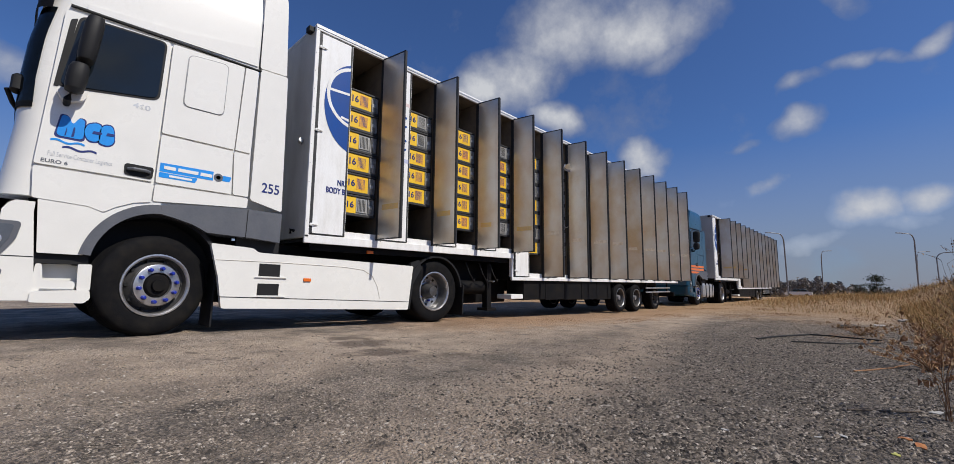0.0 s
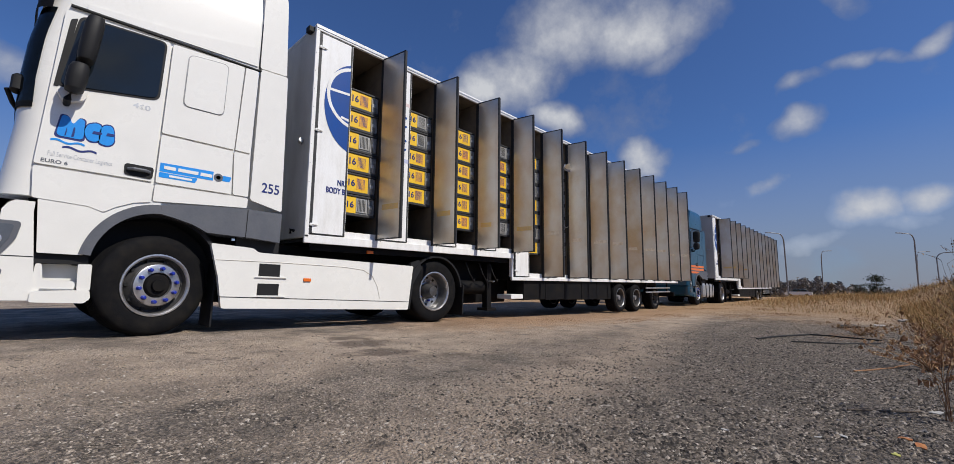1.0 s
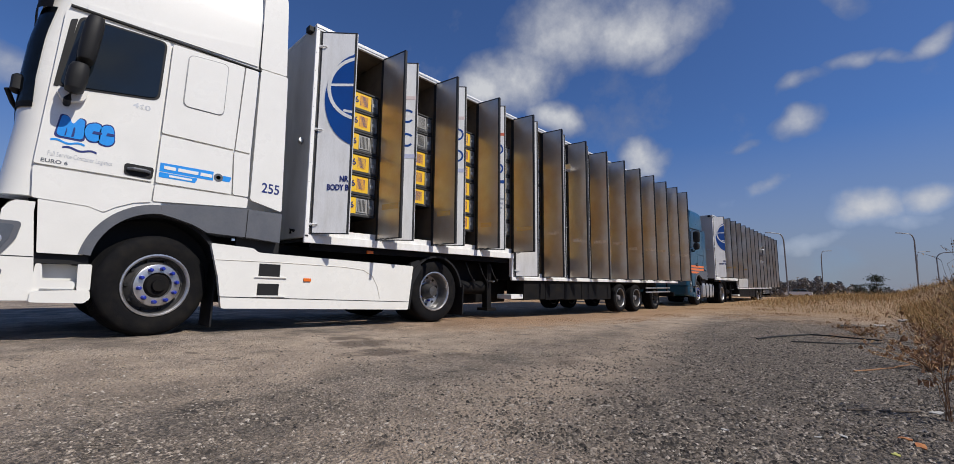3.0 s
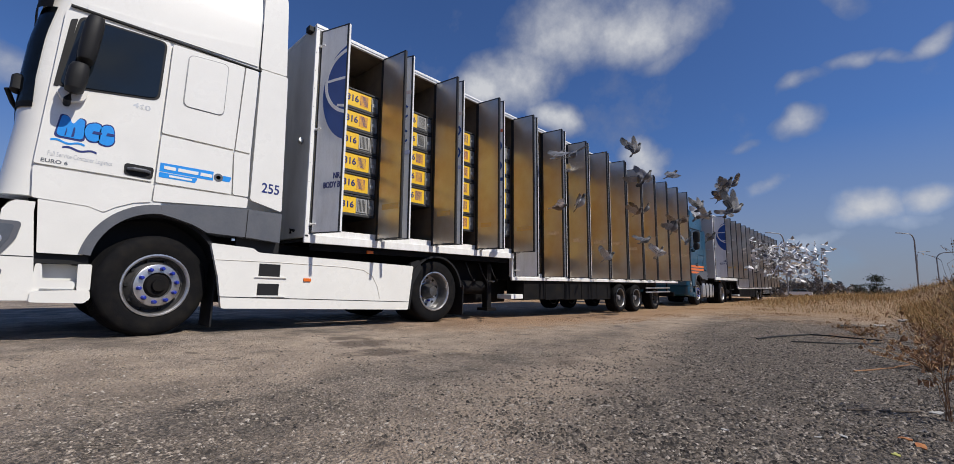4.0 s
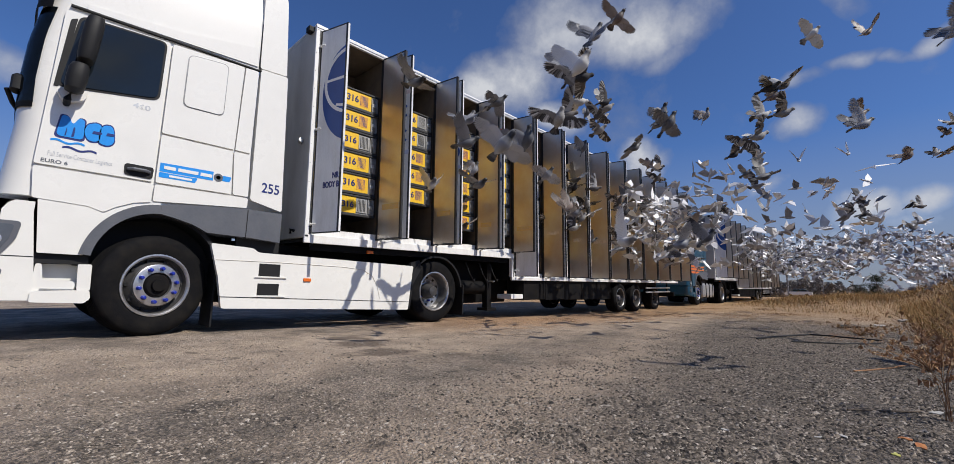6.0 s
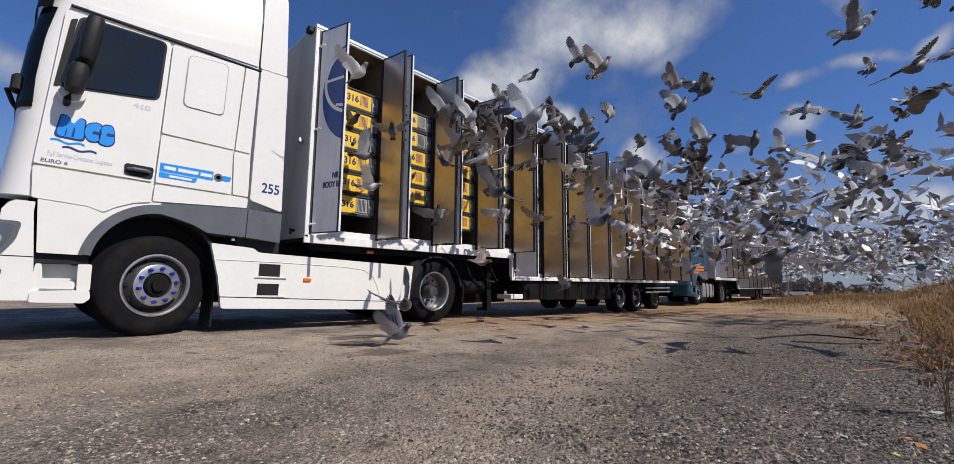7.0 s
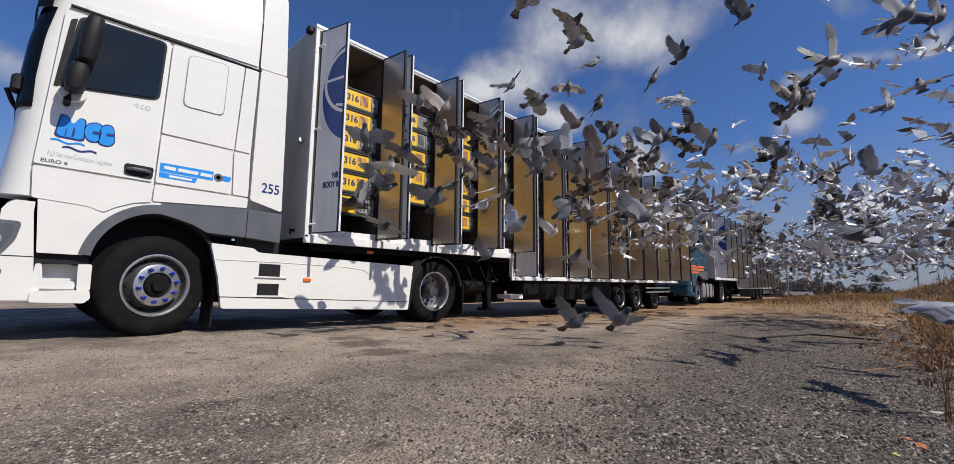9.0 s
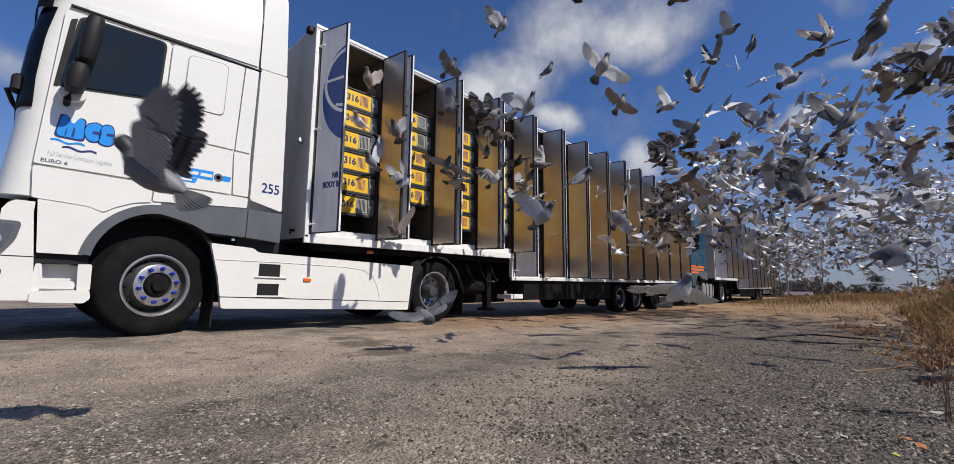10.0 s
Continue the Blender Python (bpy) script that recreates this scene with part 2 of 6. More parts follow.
def tube(points, r, segs=8, bm=None, taper=None):
    own = bmesh.new()
    pts = [Vector(p) for p in points]
    rings = []
    for i, p in enumerate(pts):
        d = (pts[min(i + 1, len(pts) - 1)] - pts[max(i - 1, 0)]).normalized()
        u = d.orthogonal().normalized() if abs(d.z) > 0.9 else d.cross(Vector((0, 0, 1))).normalized()
        v = d.cross(u)
        rad = r if taper is None else r + (taper - r) * i / (len(pts) - 1)
        rings.append([own.verts.new(p + rad * (math.cos(2 * math.pi * k / segs) * u + math.sin(2 * math.pi * k / segs) * v)) for k in range(segs)])
    for A, B in zip(rings, rings[1:]):
        for k in range(segs):
            own.faces.new((A[k], A[(k + 1) % segs], B[(k + 1) % segs], B[k]))
    own.faces.new(rings[0])
    own.faces.new(rings[-1])
    return merge(bm, own)


def lettering(name, words, size, mat, parent, at, width=None, bold=0.0, deep=0.002):
    """Words on a side that faces -y."""
    cu = bpy.data.curves.new(name, "FONT")
    cu.body, cu.size, cu.extrude, cu.offset = words, size, deep, bold
    cu.align_x, cu.align_y = "CENTER", "CENTER"
    tmp = bpy.data.objects.new(name, cu)
    scene.collection.objects.link(tmp)
    bpy.context.view_layer.update()
    me = bpy.data.meshes.new_from_object(tmp)
    w = max(tmp.dimensions.x, 1e-4)
    bpy.data.objects.remove(tmp)
    s = width / w if width else 1.0
    me.transform(Matrix.Translation(at) @ pose(0, 0, 0, 90) @ Matrix.Diagonal((s, 1, 1, 1)))
    me.materials.clear()
    me.materials.append(mat)
    ob = new(name, me)
    ob.parent = parent
    return ob

# ---- ground ----
def ramp01(v, a, b):
    t = max(0.0, min(1.0, (v - a) / (b - a)))
    return t * t * (3 - 2 * t)


def ground_z(x, y):
    rise = min(0.6, 0.02 * max(0.0, x - 9.0))
    wob = 0.25 * noise.noise(Vector((x * 0.35, y * 0.35, 7)))
    # grassy bank beside the lot, and a low berm behind it
    bank = ramp01(-5.55 + wob - y, 0.0, 2.6) * ramp01(x, 2.0, 7.0) * (0.85 + 0.12 * noise.noise(Vector((x * 0.5, y * 0.5, 3)))) * (1 - 0.6 * ramp01(x, 25, 60))
    berm = 0.22 * ramp01(x, 16, 24) * ramp01(-y, 1.5, 4.0)
    fine = 0.012 * noise.noise(Vector((x * 0.9, y * 0.9, 0))) + 0.006 * noise.noise(Vector((x * 4, y * 4, 5)))
    return rise + bank + berm + fine * ramp01(abs(y - 0.6), 0.5, 1.5)


def ground_material():
    mat = bpy.data.materials.new("gravel_lot")
    mat.use_nodes = True
    nt = mat.node_tree
    N, L = nt.nodes.new, nt.links.new
    b = nt.nodes["Principled BSDF"]
    b.inputs["Roughness"].default_value = 0.92
    tc = N("ShaderNodeTexCoord")
    vec = tc.outputs["Object"]

    def nz(scale, detail=5, rough=0.6, kind="ShaderNodeTexNoise"):
        n = N(kind)
        n.inputs["Scale"].default_value = scale
        if kind == "ShaderNodeTexNoise":
            n.inputs["Detail"].default_value, n.inputs["Roughness"].default_value = detail, rough
        L(vec, n.inputs["Vector"])
        return n

    def mixc(f, A, B, mode="MIX"):
        n = N("ShaderNodeMix")
        n.data_type, n.blend_type = "RGBA", mode
        for key, v in (("Factor", f), ("A", A), ("B", B)):
            if isinstance(v, tuple):
                n.inputs[key].default_value = (*v, 1)
            elif isinstance(v, (int, float)):
                n.inputs[key].default_value = v
            else:
                L(v, n.inputs[key])
        return n.outputs["Result"]

    def rng(v, a, c, lo=0.0, hi=1.0):
        n = N("ShaderNodeMapRange")
        n.inputs["From Min"].default_value, n.inputs["From Max"].default_value = a, c
        n.inputs["To Min"].default_value, n.inputs["To Max"].default_value = lo, hi
        L(v, n.inputs["Value"])
        return n.outputs[0]

    sep = N("ShaderNodeSeparateXYZ")
    L(vec, sep.inputs[0])

    def madd(v, k, w):
        n = N("ShaderNodeMath")
        n.operation = "MULTIPLY_ADD"
        L(v, n.inputs[0])
        n.inputs[1].default_value = k
        if isinstance(w, (int, float)):
            n.inputs[2].default_value = w
        else:
            L(w, n.inputs[2])
        return n.outputs[0]

    big = nz(0.75, 5, 0.65)
    mid = nz(2.6, 6, 0.65)
    fine = nz(55, 5, 0.8)
    peb = nz(70, kind="ShaderNodeTexVoronoi")
    peb2 = nz(210, kind="ShaderNodeTexVoronoi")
    sand = mixc(rng(mid.outputs["Fac"], 0.38, 0.62), (0.57, 0.44, 0.32), (0.45, 0.345, 0.255))
    asph = mixc(rng(mid.outputs["Fac"], 0.38, 0.62), (0.36, 0.29, 0.23), (0.48, 0.38, 0.29))
    base = mixc(rng(big.outputs["Fac"], 0.43, 0.62), asph, sand)
    # loose dark gravel towards the verge, and in patches
    lane = madd(mid.outputs["Fac"], -3.4, madd(big.outputs["Fac"], -4.0, madd(sep.outputs["X"], -0.35, sep.outputs["Y"])))
    near_only = rng(madd(mid.outputs["Fac"], 3.0, sep.outputs["X"]), 4.0, 12.0, 1.0, 0.25)
    loose_m = N("ShaderNodeMath")
    loose_m.operation = "MULTIPLY"
    L(rng(lane, -4.3, -8.6), loose_m.inputs[0])
    L(near_only, loose_m.inputs[1])
    loose = loose_m.outputs[0]
    stone = mixc(rng(peb.outputs["Color"], 0.1, 0.9), (0.024, 0.019, 0.015), (0.33, 0.27, 0.21))
    stone = mixc(rng(peb2.outputs["Color"], 0.3, 0.9), stone, (0.08, 0.064, 0.05))
    base = mixc(loose, base, stone)
    where = rng(nz(1.3, 6, 0.7).outputs["Fac"], 0.42, 0.58, 0.10, 0.85)
    base = mixc(where, base, stone)
    base = mixc(0.85, base, rng(peb2.outputs["Color"], 0.15, 0.85, 0.28, 1.78), "MULTIPLY")
    base = mixc(0.8, base, rng(fine.outputs["Fac"], 0.36, 0.64, 0.3, 1.7), "MULTIPLY")
    # sandy ruts worn by wheels
    ragged = nz(3.0, 6, 0.7).outputs["Fac"]
    for a0, slope, wide in ((-2.05, 0.06, 0.42), (-3.70, 0.22, 0.24), (-1.15, 0.03, 0.30)):
        off = madd(sep.outputs["X"], -slope, sep.outputs["Y"])
        away = N("ShaderNodeMath")
        away.operation = "ABSOLUTE"
        L(madd(off, 1.0, -a0), away.inputs[0])
        rut = rng(madd(ragged, -1.3, away.outputs[0]), wide - 0.85, wide - 0.30, 0.62, 0.0)
        base = mixc(rut, base, mixc(0.6, sand, rng(fine.outputs["Fac"], 0.3, 0.7, 0.6, 1.3), "MULTIPLY"))
    # old oil stains
    for sx, sy, r in ((0.05, -1.05, 0.20), (-0.08, -1.55, 0.22), (-0.27, -2.15, 0.20), (0.15, -2.55, 0.10), (0.55, -3.4, 0.08)):
        dx, dy = madd(sep.outputs["X"], 0.7, -0.7 * sx), madd(sep.outputs["Y"], 1.0, -sy)
        sq = N("ShaderNodeMath")
        sq.operation = "MULTIPLY"
        L(dx, sq.inputs[0])
        L(dx, sq.inputs[1])
        both2 = N("ShaderNodeMath")
        both2.operation = "MULTIPLY_ADD"
        L(dy, both2.inputs[0])
        L(dy, both2.inputs[1])
        L(sq.outputs[0], both2.inputs[2])
        root = N("ShaderNodeMath")
        root.operation = "SQRT"
        L(both2.outputs[0], root.inputs[0])
        stain = rng(madd(ragged, -0.8, root.outputs[0]), r - 0.48, r - 0.36, 0.75, 0.0)
        base = mixc(stain, base, (0.075, 0.05, 0.036))
    # dead leaves and needles blown along the trailers
    strip = rng(madd(nz(3.5, 6, 0.75).outputs["Fac"], 3.4, sep.outputs["Y"]), -0.1, 0.9, 0.0, 0.75)
    east = rng(sep.outputs["X"], 0.5, 3.0)
    both = N("ShaderNodeMath")
    both.operation = "MULTIPLY"
    L(strip, both.inputs[0])
    L(east, both.inputs[1])
    base = mixc(both.outputs[0], base, (0.42, 0.245, 0.125))
    base = mixc(rng(madd(mid.outputs["Fac"], 6.0, sep.outputs["X"]), 11.0, 17.0, 0.0, 0.75), base, (0.38, 0.235, 0.11))
    # damp, oily blotches
    spots = rng(nz(1.9, 5, 0.7).outputs["Fac"], 0.61, 0.65, 1.0, 0.45)
    base = mixc(1.0, base, spots, "MULTIPLY")
    L(base, b.inputs["Base Color"])
    h = N("ShaderNodeMath")
    h.operation = "ADD"
    L(peb.outputs["Distance"], h.inputs[0])
    L(fine.outputs["Fac"], h.inputs[1])
    bu = N("ShaderNodeBump")
    bu.inputs["Strength"].default_value, bu.inputs["Distance"].default_value = 1.0, 0.020
    L(h.outputs[0], bu.inputs["Height"])
    L(bu.outputs[0], b.inputs["Normal"])
    return mat


def build_ground():
    def steps(lo, hi, near0, near1, fine, grow=1.18):
        out, s = [near0], fine
        while out[-1] < near1:
            out.append(out[-1] + fine)
        while out[-1] < hi:
            s *= grow
            out.append(min(hi, out[-1] + s))
        s, left = fine, []
        cur = near0
        while cur > lo:
            s *= grow
            cur = max(lo, cur - s)
            left.append(cur)
        return left[::-1] + out

    xs = steps(-900, 1600, -4, 22, 0.2)
    ys = steps(-900, 1200, -10, 2, 0.2)
    bm = bmesh.new()
    grid = [[bm.verts.new((x, y, ground_z(x, y))) for x in xs] for y in ys]
    for r0, r1 in zip(grid, grid[1:]):
        for i in range(len(xs) - 1):
            bm.faces.new((r0[i], r0[i + 1], r1[i + 1], r1[i]))
    return tagged(part("ground", bm, ground_material(), smooth=True), "dusty gravel and worn asphalt lot with damp spots", "ground", kind="structure")


build_ground()

# ---- wheels ----
HUB_DARK = material("dark_rim_steel", (0.10, 0.10, 0.105), 0.5, 0.5, second=(0.06, 0.055, 0.05), scale=10)


def wheel(parent, x, y, z, r, w, kind, seg=40):
    """A wheel whose outer face is at y, its tyre reaching inwards."""
    k = r / 0.5
    rim_r = {"front": 0.296 * k, "drive": 0.30 * k}.get(kind, 0.62 * r)
    tyre = [(rim_r, 0.03), (rim_r + 0.02, 0.004), (r * 0.80, -0.012), (r * 0.93, 0.0), (r * 0.975, 0.018), (r, 0.05)]
    n = 6
    for i in range(n):
        y0 = 0.05 + (w - 0.1) * i / n
        y1 = 0.05 + (w - 0.1) * (i + 1) / n
        tyre += [(r, y0 + 0.012), (r - 0.012, y0 + 0.014), (r - 0.012, y0 + 0.022), (r, y0 + 0.024), (r, y1)]
    tyre += [(r * 0.96, w - 0.02), (r * 0.8, w), (rim_r, w)]
    at = (x, y, z)
    if kind == "front":
        prof = [(rim_r + 0.012, 0.02), (rim_r + 0.012, 0.0), (rim_r - 0.004, 0.0), (rim_r - 0.018, 0.02), (rim_r - 0.026, 0.07), (0.250 * k, 0.085), (0.228 * k, 0.05), (0.21 * k, 0.02), (0.13 * k, 0.0), (0.10 * k, 0.03), (0.001, 0.03)]
    else:
        prof = [(rim_r + 0.012, 0.02), (rim_r + 0.012, 0.0), (rim_r - 0.004, 0.0), (rim_r - 0.02, 0.02), (rim_r - 0.030, 0.09), (rim_r - 0.042, 0.20), (0.15 * k, 0.225), (0.14 * k, 0.22), (0.001, 0.22)]
    wh = part("wheel", lathe(prof, seg, at, caps=False), HUB_DARK if kind == "front" else RIM_DIM if kind == "drive" else HUB_DARK, parent, smooth=True)
    if kind != "lifted":
        part("rim_lip", lathe([(rim_r + 0.016, 0.012), (rim_r + 0.016, -0.004), (rim_r + 0.002, -0.006), (rim_r - 0.012, 0.006), (rim_r - 0.016, 0.02)], seg, at, caps=False), RIM_DIM if kind == "trailer" else RIM, wh, "bright rim lip", smooth=True)
    part("tyre", lathe(tyre, seg, at, caps=False), RUBBER, wh, "black dusty tyre", smooth=True)
    if kind == "front":
        part("hub_ring", lathe([(0.208 * k, 0.03), (0.208 * k, -0.012), (0.20 * k, -0.016), (0.128 * k, -0.018), (0.12 * k, 0.03)], seg, at, caps=False), RIM, wh, smooth=True)
        part("hub_cap", lathe([(0.10 * k, 0.03), (0.122 * k, 0.03), (0.118 * k, 0.0), (0.10 * k, -0.02), (0.065 * k, -0.022), (0.06 * k, -0.05), (0.001, -0.052)], 24, at), BLACK, wh, smooth=True)
        for i in range(10):
            a = 2 * math.pi * (i + 0.3) / 10
            part("bolt_cap", lathe([(0.021, 0.0), (0.021, -0.026), (0.014, -0.042), (0.001, -0.046)], 12, (x + 0.168 * k * math.cos(a), y - 0.014, z + 0.168 * k * math.sin(a))), BOLT, wh, "blue plastic nut cap", smooth=True)
        # Holes aren't cut; black discs give the shade inside them.
        for i in range(10):
            a = 2 * math.pi * i / 10
            part("vent_hole_dark", lathe([(0.017, 0.075), (0.017, 0.056), (0.001, 0.056)], 12, (x + 0.242 * k * math.cos(a), y - 0.006, z + 0.242 * k * math.sin(a))), SEAM, wh)
    else:
        part("hub_cap", lathe([(0.13 * k, 0.22), (0.12 * k, 0.13), (0.09 * k, 0.08), (0.08 * k, 0.03), (0.001, 0.025)], 20, at), HUB_DARK if kind == "drive" else HUB, wh, smooth=True)
        if kind == "drive":
            for i in range(10):
                a = 2 * math.pi * i / 10
                part("wheel_nut", lathe([(0.017, 0.225), (0.017, 0.18), (0.01, 0.172), (0.001, 0.17)], 8, (x + 0.165 * k * math.cos(a), y, z + 0.165 * k * math.sin(a))), BOLT if i in (6, 8) else RIM, wh)
            # Black discs again for the shade in the uncut rim holes.
            for i in range(10):
                a = 2 * math.pi * (i + 0.5) / 10
                part("vent_hole_dark", lathe([(0.026, 0.225), (0.026, 0.205), (0.001, 0.205)], 12, (x + 0.225 * k * math.cos(a), y, z + 0.225 * k * math.sin(a))), SEAM, wh)
    return wh


# ---- the trailers ----
PITCH, DOOR_W, X0, BAYS = 1.046, 0.475, 0.011, 13
Z_TOP, Z_LOW, Z_DECK = 3.92, 1.187, 0.72
TILT = -1.34
DOORS_A = []


def trailer_pose(x, y, z, turn, tilt):
    return pose(x, y, z + 1, 0, 0, turn) @ pose(0, 0, 0, 0, tilt, 0) @ pose(0, 0, -1)


def bay_door(trailer, k, side, angle, z0, z1):
    """A door leaf in its own space: hinge at the origin, leaf along +x (side a) or -x (side b), outer face to -y."""
    s = 1 if side == "a" else -1
    x = X0 + PITCH * (k if side == "a" else k + 1) + (0.03 if side == "a" else -0.012)
    w, h = DOOR_W, z1 - z0
    leaf = part("door", box(0.012 * s, (w - 0.012) * s, 0.002, 0.030, 0.012, h - 0.012), TRAILER_WHITE, trailer, "white panel door with grey inside")
    leaf.matrix_basis = pose(x, -0.012, z0, 0, 0, angle)
    part("inner_sheet", box(0.016 * s, (w - 0.016) * s, 0.030, 0.034, 0.016, h - 0.016), ALU, leaf, "weathered aluminium inner sheet")
    for n, (a0, a1, c0, c1) in (("edge_seal", (0.0, 0.022, 0, h)), ("edge_seal", (w - 0.030, w, 0, h)), ("edge_seal", (0, w, 0, 0.014)), ("edge_seal", (0, w, h - 0.02, h))):
        part(n, box(a0 * s, a1 * s, 0.001, 0.038, c0, c1, 0.003), FRAME, leaf, "black rubber edge")
    part("edge_profile", box((w - 0.004) * s, (w + 0.004) * s, 0.004, 0.034, 0.01, h - 0.01), TRAILER_WHITE if side == "a" else FRAME, leaf)
    return leaf


def build_trailer(m, far=False, a_start=0.0):
    what = "long white trailer with open side doors"
    t = thing("bird_trailer", m, what + (" behind blue tractor" if far else " behind white tractor"), "trailer", "bird transport trailers")
    L = X0 + PITCH * BAYS + 0.06
    x4 = X0 + PITCH * 4 - 0.06
    W = 2.55
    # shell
    part("front_wall", box(-0.03, 0.02, 0.02, W, 1.14, 3.96, 0.012), SHADED_WHITE, t, "white front wall with shade in its colour")
    part("roof", box(-0.03, L, 0.03, W, 3.965, 4.0, 0.01), TRAILER_WHITE, t)
    part("rear_wall", box(L - 0.03, L + 0.01, 0.02, W, 0.72, 3.96), TRAILER_WHITE, t)
    part("far_wall", box(0.02, L - 0.03, W - 0.03, W, 0.72, 3.965), TRAILER_WHITE, t)
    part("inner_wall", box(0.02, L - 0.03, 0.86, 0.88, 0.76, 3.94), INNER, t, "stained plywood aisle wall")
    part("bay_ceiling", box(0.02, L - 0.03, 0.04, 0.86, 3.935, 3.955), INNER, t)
    part("roof_rail", box(-0.03, L + 0.01, -0.012, 0.028, 3.925, 4.005, 0.008), TRAILER_WHITE, t, "white roof edge rail")
    part("rail_lip", box(-0.028, L + 0.01, -0.02, -0.013, 3.955, 3.972), STEEL, t)
    part("front_post", box(-0.03, 0.022, -0.012, 0.018, 1.14, 3.922, 0.006), TRAILER_WHITE, t)
    for z in (1.35, 1.6, 1.85, 2.1, 2.35, 2.6, 2.85, 3.1, 3.35, 3.6):
        part("rivet", lathe([(0.006, 0.0), (0.005, -0.004), (0.001, -0.005)], 8, (-0.012, -0.0125, z)), STEEL, t)
    part("hinge_gap", box(0.0225, 0.041, -0.009, 0.0185, 1.176, 3.92), FRAME, t, "black hinge-side seal")
    part("corner_lamp", box(-0.10, -0.03, 0.05, 0.16, 3.90, 3.98, 0.012), SEAM, t, "black corner marker lamp")
    part("front_latch", tube([(-0.035, 0.22, 2.40), (-0.07, 0.22, 2.42), (-0.07, 0.16, 2.43)], 0.03, 10), STEEL, t, "round steel latch")
    part("front_hook", tube([(-0.03, 0.30, 1.24), (-0.08, 0.30, 1.25), (-0.08, 0.30, 1.20)], 0.02, 8), SEAM, t)
    # sill of the raised part, and of the deck
    part("upper_sill", box(-0.03, x4 + 0.05, -0.012, 0.03, 1.07, 1.175, 0.006), TRAILER_WHITE, t, "white side sill")
    part("upper_floor", box(0.02, x4, 0.03, W - 0.03, 1.10, 1.165), BLACK, t)
    part("deck_sill", box(x4, L, -0.012, 0.03, 0.645, 0.708, 0.006), TRAILER_WHITE, t, "white side sill")
    part("deck_floor", box(x4 + 0.05, L - 0.03, 0.03, W - 0.03, 0.65, 0.70), BLACK, t)
    part("step_wall", box(x4 - 0.02, x4 + 0.04, 0.06, W - 0.03, 0.66, 1.066), BLACK, t)
    part("corner_post", box(x4 - 0.015, x4 + 0.04, -0.006, 0.056, 0.71, 1.066, 0.004), TRAILER_WHITE, t)
    for k in range(1, BAYS):
        low = Z_LOW - 0.02 if k < 4 else Z_DECK - 0.015
        part("bay_post", box(X0 + PITCH * k - 0.024, X0 + PITCH * k + 0.022, 0.0, 0.05, low, 3.924, 0.004), FRAME if k > 0 else STEEL, t, "black door post")
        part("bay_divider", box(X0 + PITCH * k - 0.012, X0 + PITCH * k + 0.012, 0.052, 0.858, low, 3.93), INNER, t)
    # wall foot inside the bays: white kick board
    for k in range(BAYS):
        low = Z_LOW if k < 4 else Z_DECK
        part("kick_board", box(X0 + PITCH * k + 0.03, X0 + PITCH * (k + 1) - 0.03, 0.032, 0.05, low - 0.02, low + 0.075), TRAILER_WHITE, t)
    # under the raised neck
    part("neck_beam", box(0.5, x4 - 0.02, 0.55, 0.70, 0.93, 1.10), BLACK, t)
    part("neck_beam", box(0.5, x4 - 0.02, 1.85, 2.0, 0.93, 1.10), BLACK, t)
    part("neck_side", box(0.1, x4 - 0.03, 0.08, 0.12, 0.985, 1.075), BLACK, t)
    # Plain dark blocks added for the shaded clutter below the neck.
    part("neck_dark_fill", box(2.95, x4 + 0.5, 0.60, 2.3, 0.20, 0.64), BLACK, t)
    part("neck_dark_web", box(2.95, x4 - 0.03, 0.50, 2.2, 0.642, 0.95), BLACK, t)
    part("air_tank", tube([(2.95, 0.42, 0.52), (3.75, 0.42, 0.50)], 0.13, 14), BLACK, t, "black air tank", smooth=True)
    part("crank_rod", tube([(x4 - 0.39, 0.12, 0.62), (x4 - 0.39, 0.26, 0.62)], 0.015, 6), STEEL, t)
    for xx in (3.05, 3.4, 3.7):
        part("air_hose", tube([(xx, 0.2, 0.96), (xx + 0.06, 0.15, 0.75), (xx + 0.2, 0.18, 0.62), (xx + 0.3, 0.25, 0.66)], 0.012, 6), SEAM, t)
    part("marker_lamp", box(0.92, 1.02, 0.055, 0.078, 0.985, 1.03, 0.006), AMBER, t, "amber side marker lamp")
    # side boxes below the deck, between step and axles
    zb = 0.20
    n = 5
    for i in range(n):
        a = x4 + 0.45 + i * 0.78
        part("side_box", box(a, a + 0.765, 0.05, 0.5, zb + 0.05 - 0.015 * i, 0.64, 0.008), BLACK, t, "black side panel")
    part("tool_box", box(x4 + 0.02, x4 + 0.40, 0.03, 0.4, 0.28, 0.37, 0.012), TRAILER_WHITE, t, "small white storage box")
    part("leg", box(x4 - 0.45, x4 - 0.33, 0.25, 0.37, 0.12, 0.95), BLACK, t, "landing leg")
    part("leg_foot", box(x4 - 0.52, x4 - 0.26, 0.18, 0.44, 0.07, 0.12), BLACK, t)
    part("chassis_beam", box(x4, L, 0.75, 0.9, 0.42, 0.65), BLACK, t)
    part("chassis_beam", box(x4, L, 1.65, 1.8, 0.42, 0.65), BLACK, t)
    for i in range(2):
        part("side_guard", box(10.9, 13.0, 0.04, 0.07, 0.46 - i * 0.13, 0.50 - i * 0.13, 0.005), STEEL, t, "galvanised side guard")
